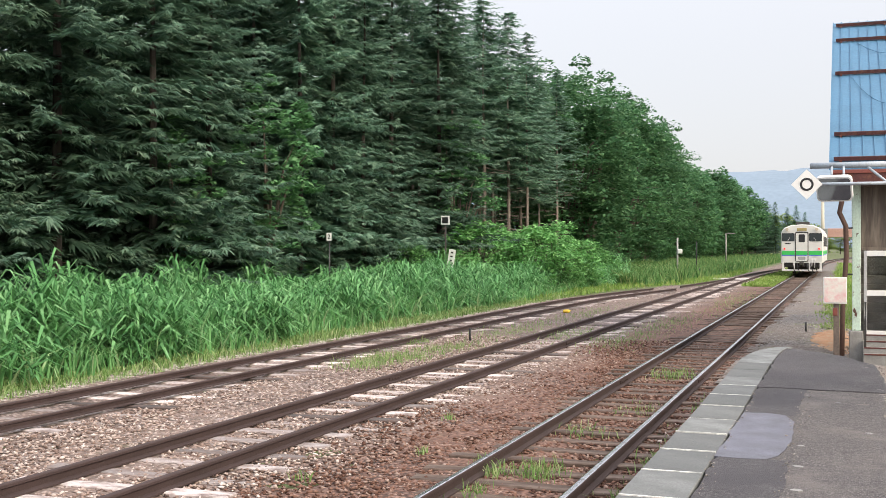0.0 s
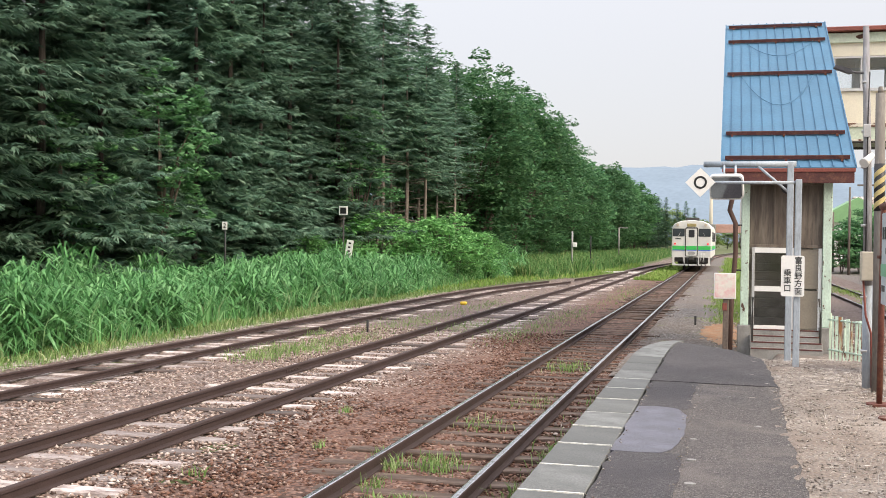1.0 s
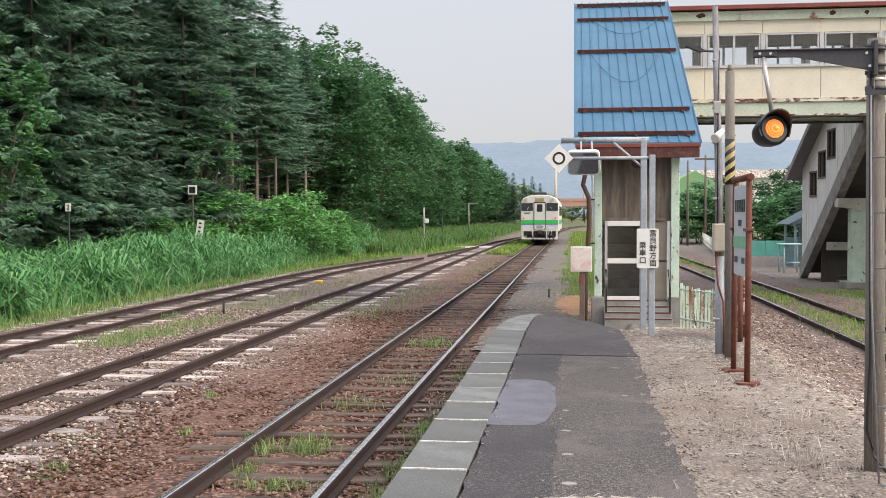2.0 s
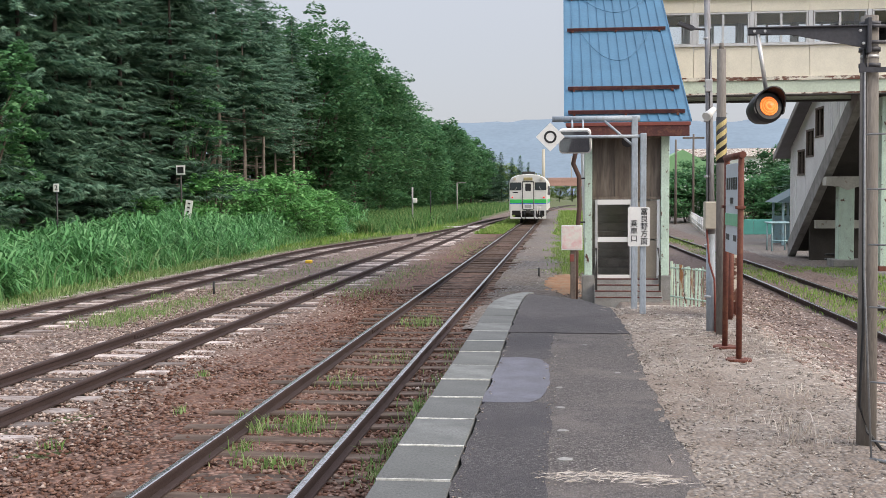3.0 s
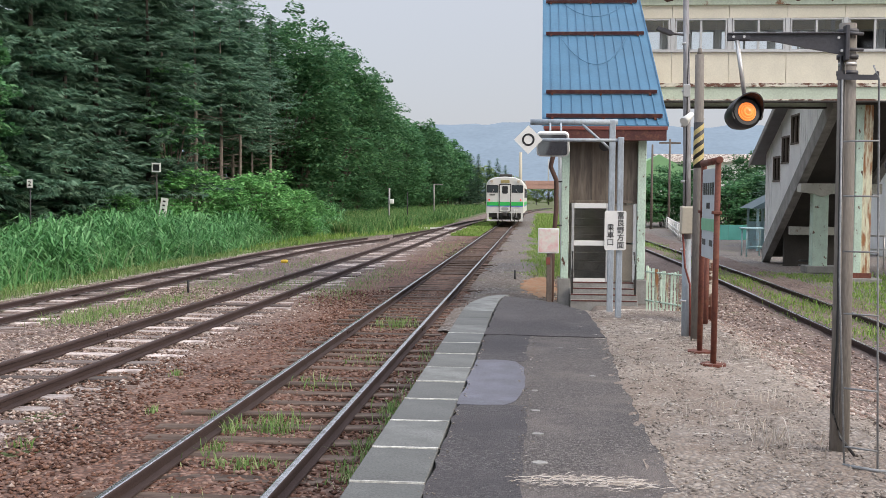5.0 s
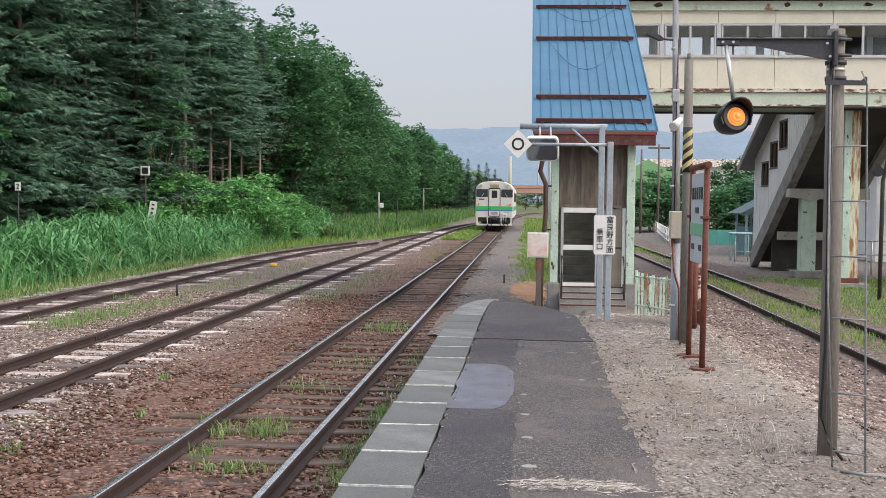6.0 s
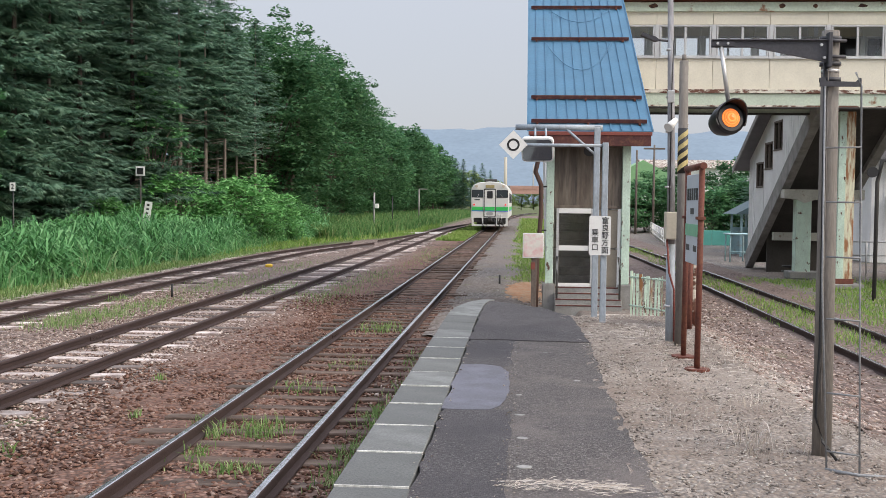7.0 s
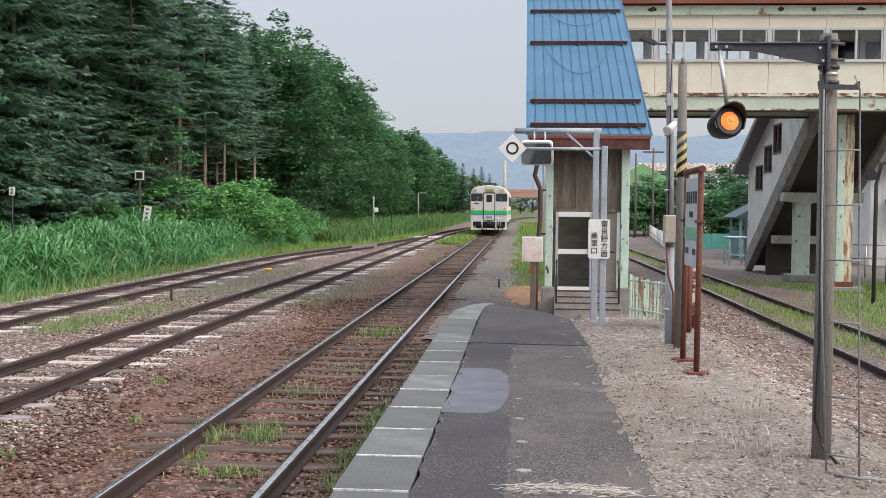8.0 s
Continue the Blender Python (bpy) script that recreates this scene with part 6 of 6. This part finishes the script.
for x, y, s in ((10.9, 86, .85), (12.4, 88, 1.0), (14.2, 87, .95), (13.8, 66, .8), (15.2, 67.5, .9), (16.8, 68, .95), (18.6, 67, .9)):
    plant("undergrowth", UNDER, x, y, GZ, (s, s, s * 0.95), x * y, "dense dark bush beyond the rear track", "shrub", "trees behind the yard")

# ---- reeds and grass ----


def meadow(name, n, x0, x1, y0, y1, h0, h1, width, material, label, seed, lean=0.35, bias=1.0, z=GZ, where=None):
    q = np.random.default_rng(seed)
    x, y = q.uniform(x0, x1, n), y0 + (y1 - y0) * q.random(n) ** bias
    clump = 0.78 + 0.3 * np.sin(x * 1.3 + y * 0.7) * np.sin(y * 0.45 + x * 0.5) + 0.12 * np.sin(x * 4.1) * np.sin(y * 3.3)
    if where is not None:
        k = where(x, y, q)
        x, y, clump = x[k], y[k], clump[k]
    hh = q.uniform(h0, h1, len(x)) * clump
    v, f = blades(x, y, np.full(len(x), z) if np.isscalar(z) else z(x, y), hh, q.uniform(0.6, 1.4, len(x)) * width, q.uniform(0.1, 1, len(x)) * lean * 2, seed + 1)
    return tagged(soup(name, v, f, material), label, "grass", "", "stuff")


meadow("reeds", 20000, -14.6, -9.25, 7, 66, 0.5, 1.2, 0.035, M["reed"], "dense tall green reeds beside the outer siding", 41, 0.55, 1.15)
meadow("reeds_verge", 15000, -9.7, -8.6, 8, 56, 0.06, 0.34, 0.018, M["weed"], "low yellowish verge grass before the reeds", 43, 0.6, 1.2)


def cane_reeds(n, seed):
    """Upright stems with long leaves that arch out to either side."""
    q = np.random.default_rng(seed)
    c = q.integers(0, n // 11, n)
    x, y = q.uniform(-14.5, -9.6, n // 11)[c] + q.normal(0, 0.2, n), (8 + 58 * q.random(n // 11) ** 1.2)[c] + q.normal(0, 0.24, n)
    size = q.uniform(0.78, 1.12, n // 11)[c]
    lump = 0.8 + 0.28 * np.sin(x * 1.7 + y * 0.9) * np.sin(y * 0.55 + x * 0.6) + 0.15 * np.sin(x * 4.3 + 1) * np.sin(y * 3.1)
    tall = q.uniform(0.85, 1.5, n) * size * lump * (0.75 + 0.25 * np.clip((-9.4 - x) / 0.9, 0, 1))
    lx, ly = q.normal(0, 0.09, n), q.normal(0, 0.09, n)
    spin = q.uniform(0, 2 * np.pi, n)
    out = []
    for k in range(11):
        t = 0.14 + 0.86 * k / 10
        a = spin + k * 2.6 + q.normal(0, 0.35, n)
        L = q.uniform(0.45, 0.85, n) * (1.1 - 0.5 * abs(t - 0.5))
        rise = q.uniform(0.2, 0.75, n) + 0.5 * (t > 0.9)
        d = np.stack((np.cos(a), np.sin(a), np.zeros(n)), 1)
        w = np.stack((-np.sin(a), np.cos(a), q.normal(0, 0.25, n)), 1) * q.uniform(0.016, 0.034, n)[:, None]
        up = np.array((0, 0, 1.0))
        p = np.stack((x + lx * tall * t, y + ly * tall * t, GZ + tall * t), 1)
        mid = p + d * (L * 0.42)[:, None] + up * (L * rise * 0.55)[:, None]
        tip = p + d * (L * 0.95)[:, None] + up * (L * (rise * 0.62 - 0.3))[:, None]
        out.append(np.stack((p - w * 0.5, p + w * 0.5, mid + w, mid - w, tip), 1))
    v = np.concatenate(out).reshape(-1, 3)
    base = np.arange(len(v) // 5)[:, None] * 5
    f = np.concatenate((base + [0, 1, 2], base + [0, 2, 3], base + [3, 2, 4]))
    return v, f


v, f = cane_reeds(9500, 57)
tagged(soup("cane_reeds", v, f, M["cane"]), "leafy green cane reeds with long arching leaves", "reeds", "", "stuff")
meadow("far_meadow", 60000, -16, -4.8, 60, 210, 0.6, 1.35, 0.06, M["reedfar"], "tall meadow grass beside the far tracks", 45, 0.5, 1.5, where=lambda x, y, q: x < verge(y) - 1.1 + q.normal(0, 0.25, len(x)))
meadow("points_grass", 16000, -10, -4.8, 40, 100, 0.1, 0.5, 0.028, M["grass"], "low bright grass along the points", 46, 0.5, 1.2, where=lambda x, y, q: (x < verge(y) + q.normal(0, 0.12, len(x))) & (x > verge(y) - 1.6))
meadow("track_grass_far", 9000, -2.6, -0.9, 62, 150, 0.08, 0.3, 0.05, M["grass"], "low grass between the distant tracks", 47, 0.4, 1.5)
meadow("yard_grass", 30000, 8.9, 15.5, 12, 33, 0.05, 0.2, 0.016, M["grass"], "patchy grass beyond the rear track", 49, 0.5, 1.0, where=lambda x, y, q: np.sin(x * 1.1 + 1) * np.sin(y * 0.5) + q.normal(0, .35, len(x)) > -0.25)
meadow("rear_track_grass", 18000, 7.0, 8.9, 12, 60, 0.06, 0.24, 0.016, M["grass"], "weeds between the rear rails", 51, 0.5, 1.4, where=lambda x, y, q: 0.9 - 2.2 * np.abs(x - 7.85) + 0.5 * np.sin(y * 0.6 + 2) + q.normal(0, .3, len(x)) > 0.1)
meadow("path_grass", 9000, 1.9, 5.6, 60, 150, 0.1, 0.4, 0.05, M["grass"], "grass along the gravel path", 53, 0.4, 1.6, where=lambda x, y, q: x > 2.3 + q.normal(0, 0.3, len(x)))
meadow("entrance_grass", 14000, 1.7, 3.6, 29, 64, 0.05, 0.2, 0.02, M["grass"], "low grass beyond the stair entrance", 55, 0.4, 1.3, where=lambda x, y, q: (x > 2.15 + 0.2 * np.sin(y) + q.normal(0, 0.15, len(x))) & (y > 30.5 + q.normal(0, 1.0, len(x))))


def tufts(name, spots, material, label, seed, z=GZ, width=0.011):
    q = np.random.default_rng(seed)
    X, Y, H = [], [], []
    for cx, cy, rx, ry, n, h in spots:
        X.append(cx + q.normal(0, rx, n))
        Y.append(cy + q.normal(0, ry, n))
        H.append(h * q.uniform(0.35, 1.1, n))
    X, Y, H = np.concatenate(X), np.concatenate(Y), np.concatenate(H)
    v, f = blades(X, Y, np.full(len(X), z), H, q.uniform(0.6, 1.4, len(X)) * width, q.uniform(0.2, 1, len(X)) * 0.9, seed + 1)
    return tagged(soup(name, v, f, material), label, "grass", "", "stuff")


tufts("track_weeds", [(-0.05, 9.55, .16, .16, 198, 0.17), (-0.42, 9.4, .05, .12, 54, 0.17), (0.05, 8.15, .2, .08, 138, 0.10), (-0.35, 8.6, .06, .12, 66, 0.14), (-0.1, 12.0, .2, .2, 78, 0.14), (0.05, 17.9, .2, .25, 132, 0.22),
                      (1.0, 8.8, .12, .3, 180, 0.14), (1.05, 10.2, .12, .5, 252, 0.17), (1.0, 7.9, .14, .25, 132, 0.12), (1.1, 12.2, .1, .6, 132, 0.15), (0.95, 14.4, .1, .5, 72, 0.13), (-0.75, 9.9, .05, .1, 24, 0.13), (0.15, 14.0, .2, .4, 78, 0.10), (0.1, 6.9, .22, .2, 54, 0.09)],
      M["weed"], "weeds growing between the main rails and the platform", 61)
tufts("siding_weeds", [(-5.6, 19.0, .35, .5, 520, .2), (-5.35, 21.2, .3, .8, 420, .16), (-5.6, 17.6, .3, .4, 260, .22), (-3.6, 26, .3, 1.2, 300, .15), (-5.4, 26.5, .4, 2.0, 500, .14), (-2.2, 25, .4, 1.6, 420, .12), (-2.0, 30.5, .35, 2.5, 420, .12), (-5.2, 34, .3, 3, 400, .14), (-2.0, 12.4, .05, .06, 30, .12), (-2.1, 8.6, .06, .06, 30, .12), (-1.5, 10.2, .04, .05, 26, .12), (-1.4, 45, .4, 6, 600, .12), (-6.6, 22.4, .2, .3, 160, .18)],
      M["weed"], "patches of grass and weeds between the sidings", 63)
tufts("platform_weeds", [(3.9, 7.2, .3, .5, 90, .1), (4.05, 6.7, .12, .2, 90, .17), (4.3, 8.2, .1, .15, 60, .1), (4.05, 10.1, .12, .1, 50, .08), (4.25, 13.0, .2, .2, 60, .1), (3.6, 9.8, .1, .3, 40, .06), (4.65, 11.2, .2, .6, 120, .1)], M["straw"], "dry grass on the platform gravel", 65, 0.48, 0.006)


def litter(name, spots, z, label, seed, w=0.0025):
    """Dry stalks lying flat."""
    q = np.random.default_rng(seed)
    V = []
    for cx, cy, rx, ry, n, ln in spots:
        x, y = cx + q.normal(0, rx, n), cy + q.normal(0, ry, n)
        a = q.normal(0, 0.55, n) + np.where(q.random(n) < .3, 1.2, 0)
        l_ = ln * q.uniform(0.3, 1, n)
        zz = z(x, y) + q.uniform(0.004, 0.022, n)
        dx, dy = np.cos(a) * l_ / 2, np.sin(a) * l_ / 2
        V.append(np.stack((np.stack((x - dx, y - dy, zz), 1), np.stack((x - dy / l_ * w, y + dx / l_ * w, zz + .006), 1), np.stack((x + dx, y + dy, zz), 1), np.stack((x + dy / l_ * w, y - dx / l_ * w, zz + .003), 1)), 1))
    v = np.concatenate(V).reshape(-1, 3)
    return tagged(soup(name, v, np.arange(len(v)).reshape(-1, 4), M["straw"]), label, "straw", "", "stuff")


flat = lambda x, y: np.full(len(x), 0.5)
gz = np.vectorize(plat_z)
litter("straw_on_asphalt", [(2.66, 5.52, .16, .05, 70, .18), (2.95, 5.45, .09, .06, 110, .14), (2.48, 5.45, .08, .04, 40, .12), (2.8, 5.4, .22, .05, 40, .1)], flat, "pale dry grass lying across the asphalt", 71)
litter("straw_verge", [(-8.75, 13, .16, 3, 420, .36), (-8.7, 20, .17, 4, 520, .36), (-8.68, 29, .17, 5, 420, .4), (-8.6, 38, .15, 3, 200, .4)], lambda x, y: np.full(len(x), GZ + 0.02), "pale cut stalks along the edge of the reeds", 75, 0.008)
litter("straw_on_gravel", [(3.9, 12.5, .4, .8, 300, .2), (4.6, 9.2, .4, 1.0, 260, .16), (3.6, 15.5, .3, .8, 260, .2), (4.9, 10.5, .4, 1.2, 260, .16), (4.0, 7.0, .3, .6, 60, .12)], gz, "dry stalks scattered over the gravel", 73)

# ---- distance ----


def hills():
    xs = np.linspace(-2600, 3000, 140)
    ys = np.linspace(2300, 3300, 12)
    q = np.random.default_rng(81)
    ph = q.uniform(0, 6.28, 8)

    def top(x):
        return 205 + 9 * math.sin(x / 310 + 1.2) + 6 * math.sin(x / 120 + ph[0]) + 3 * math.sin(x / 47 + ph[1]) + 1.6 * math.sin(x / 19 + ph[2])
    v = []
    for j, y in enumerate(ys):
        t = j / (len(ys) - 1)
        for x in xs:
            s = smooth01(t * 1.15)
            v.append((x, y, -3 + (top(x) + 6) * s + (q.normal(0, 2.5) if 0 < t < 1 else 0) + 8 * math.sin(x / 90 + 5 * t) * s * (1 - s) * 4))
    nx = len(xs)
    f = [(j * nx + i, j * nx + i + 1, (j + 1) * nx + i + 1, (j + 1) * nx + i) for j in range(len(ys) - 1) for i in range(nx - 1)]
    tagged(soup("hill_ridge", v, f, M["hill"], smooth=True), "long wooded hill ridge on the horizon, blued by painted haze", "hill", "", "structure")


hills()


def far_buildings():
    o = thing("overpass", (6, 300, GZ), "faded red girder overpass crossing the line far away", "bridge")
    box("girder", (-1, 40, 300, 303, 4.6, 6.0), M["girderred"], o, "faded red girder", 0.05)
    box("parapet", (-1, 40, 299.9, 300.2, 6.0, 6.9), M["girderred"], o, "", 0.02)
    box("abutment", (-6, -1, 298, 305, GZ, 6.9), M["concrete2"], o, "concrete abutment", 0.1)
    box("pier", (9, 11, 300.2, 302.8, GZ, 4.6), M["concrete2"], o, "concrete pier", 0.05)
    c = thing("chimney", (-7.3, 600, GZ), "tall pale chimney far behind the trees", "chimney")
    tube("shaft", [(-7.3, 600, GZ), (-7.3, 600, 27.5)], [1.1, 0.8], M["boxbeige"], c, "", 14)
    tube("pole", [(7.2, 500, GZ), (7.2, 500, 20)], [0.35, 0.3], M["concrete"], thing("tall_pole", (7.2, 500, GZ), "tall pale pole in the distance", "pole"), "", 8)
    b = thing("green_roofed_shed", (15, 118, GZ), "long shed with a light green metal roof", "building")
    box("wall", (11.2, 20, 118, 128, GZ, 4.4), M["white"], b, "pale wall", 0.05)
    prism("roof", [(10.8, 4.3), (15.4, 6.9), (20.4, 4.3)], "y", 117.5, 128.5, M["greenroof"], b, "light green roof")
    w = thing("warehouse", (30, 150, GZ), "long pale warehouse beyond the trees", "building")
    box("wall", (19.5, 44, 150, 165, GZ, 7.2), M["white"], w, "pale wall", 0.05)
    prism("roof", [(149.5, 7.2), (157.5, 8.6), (165.5, 7.2)], "x", 19, 44.5, M["creamrust"], w, "rusty pale roof")
    f = thing("teal_fence", (16, 61, GZ), "long teal sheet fence at the yard's end", "fence")
    for i in range(10):
        box("fence_panel", (11.9 + 1.2 * i, 13.08 + 1.2 * i, 61, 61.05, GZ, 0.68), M["teal"], f, "", 0.01)
    r = thing("white_railing", (11.5, 75, GZ), "white pipe railing along the far yard", "railing")
    a, e = Vector((10.1, 58, 0)), Vector((13.2, 93, 0))
    for k in range(15):
        p = a.lerp(e, k / 14)
        tube("post", [(p.x, p.y, GZ), (p.x, p.y, 0.72)], 0.04, M["whitepaint"], r, "", 6)
    for z in (0.72, 0.32, 0.05):
        tube("rail_bar", [(a.x, a.y, z), (e.x, e.y, z)], 0.035, M["whitepaint"], r, "", 6)
    for x, y, h, arm in ((12.3, 82, 6.6, True), (11.0, 82, 6.2, False), (13.4, 105, 5.2, False), (10.6, 90, 4.6, False)):
        p = thing("utility_pole", (x, y, GZ), "weathered wooden utility pole beyond the rear track", "pole", "utility poles")
        tube("shaft", [(x, y, GZ), (x, y, h)], [0.1, 0.07], M["wood"], p, "", 8)
        if arm:
            box("cross_arm", (x - 0.8, x + 0.8, y - 0.05, y + 0.05, h - 0.35, h - 0.22), M["wood"], p, "", 0.01)
    h = thing("waiting_hut", (12.6, 49, GZ), "small open hut with dark teal roof and pale blue posts", "hut")
    prism("roof", [(11.75, 1.72), (13.1, 2.45), (14.4, 1.72)], "y", 47.5, 50.5, M["tealroof"], h, "dark teal roof")
    for x in (12.05, 12.7, 13.8):
        for y in (47.9, 50.1):
            box("post", (x, x + 0.1, y, y + 0.1, GZ, 1.75), M["turq"], h, "pale blue post", 0.01)
    box("back_panel", (12.1, 13.9, 50.12, 50.16, GZ, 1.1), M["turq"], h, "pale blue panel", 0.01)
    t = thing("pipe_table", (11.0, 43.5, GZ), "pale blue pipe table standing in the yard", "table")
    for x, y in ((10.7, 43), (11.4, 43), (10.7, 44), (11.4, 44)):
        tube("leg", [(x, y, GZ), (x, y, 0.95)], 0.03, M["turq"], t, "", 6)
    box("top", (10.6, 11.5, 42.9, 44.1, 0.93, 0.98), M["turq"], t, "", 0.01)
    tube("brace", [(10.7, 43, 0.25), (11.4, 43, 0.25)], 0.025, M["turq"], t, "", 6)
    s = thing("white_house", (20, 46, GZ), "white station building with grey roof beyond the yard", "house")
    wl_ = box("wall", (16.4, 30, 44, 56, GZ, 4.1), M["white"], s, "white clad wall", 0.03)
    for i in range(10):
        box("siding_rib", (16.9 + 0.9 * i, 16.94 + 0.9 * i, 43.98, 44.0, GZ, 4.1), M["white"], wl_, "", 0)
    prism("roof", [(15.6, 4.0), (16.0, 4.3), (23, 6.6), (30.8, 4.0)], "y", 43.2, 56.6, M["roofgrey"], s, "grey metal roof")
    box("canopy", (17.0, 24, 42.8, 44, 2.4, 2.55), M["blueroof"], s, "thin blue canopy", 0.02)
    d = box("door", (17.6, 19.2, 43.95, 44.0, GZ, 2.1), M["rust"], s, "red-brown sliding door", 0.01)
    cp = thing("concrete_post", (13.6, 33, GZ), "tall grey concrete post by the yard", "pole")
    tube("shaft", [(13.6, 33, GZ), (13.6, 33, 5.6)], [0.14, 0.11], M["polegrey"], cp, "", 10)
    rp = thing("reflector_post", (10.9, 26, GZ), "thin grey pipe post with a round black disc", "post")
    tube("post", [(10.9, 26, GZ), (10.9, 26, 2.7), (11.0, 26, 3.2), (11.3, 26, 3.3)], 0.05, M["undergrey"], rp, "", 8)
    tube("disc", [(10.75, 25.93, 2.93), (10.75, 25.88, 2.93)], 0.13, M["black"], rp, "black disc", 16)
    rl = thing("pipe_rail", (14, 36, GZ), "grey pipe handrail before the station building", "railing")
    for k in range(6):
        tube("post", [(12.9 + 0.9 * k, 36, GZ), (12.9 + 0.9 * k, 36, 0.95)], 0.03, M["alu"], rl, "", 6)
    for z in (0.95, 0.5):
        tube("rail_bar", [(12.9, 36, z), (17.4, 36, z)], 0.03, M["alu"], rl, "", 6)


far_buildings()
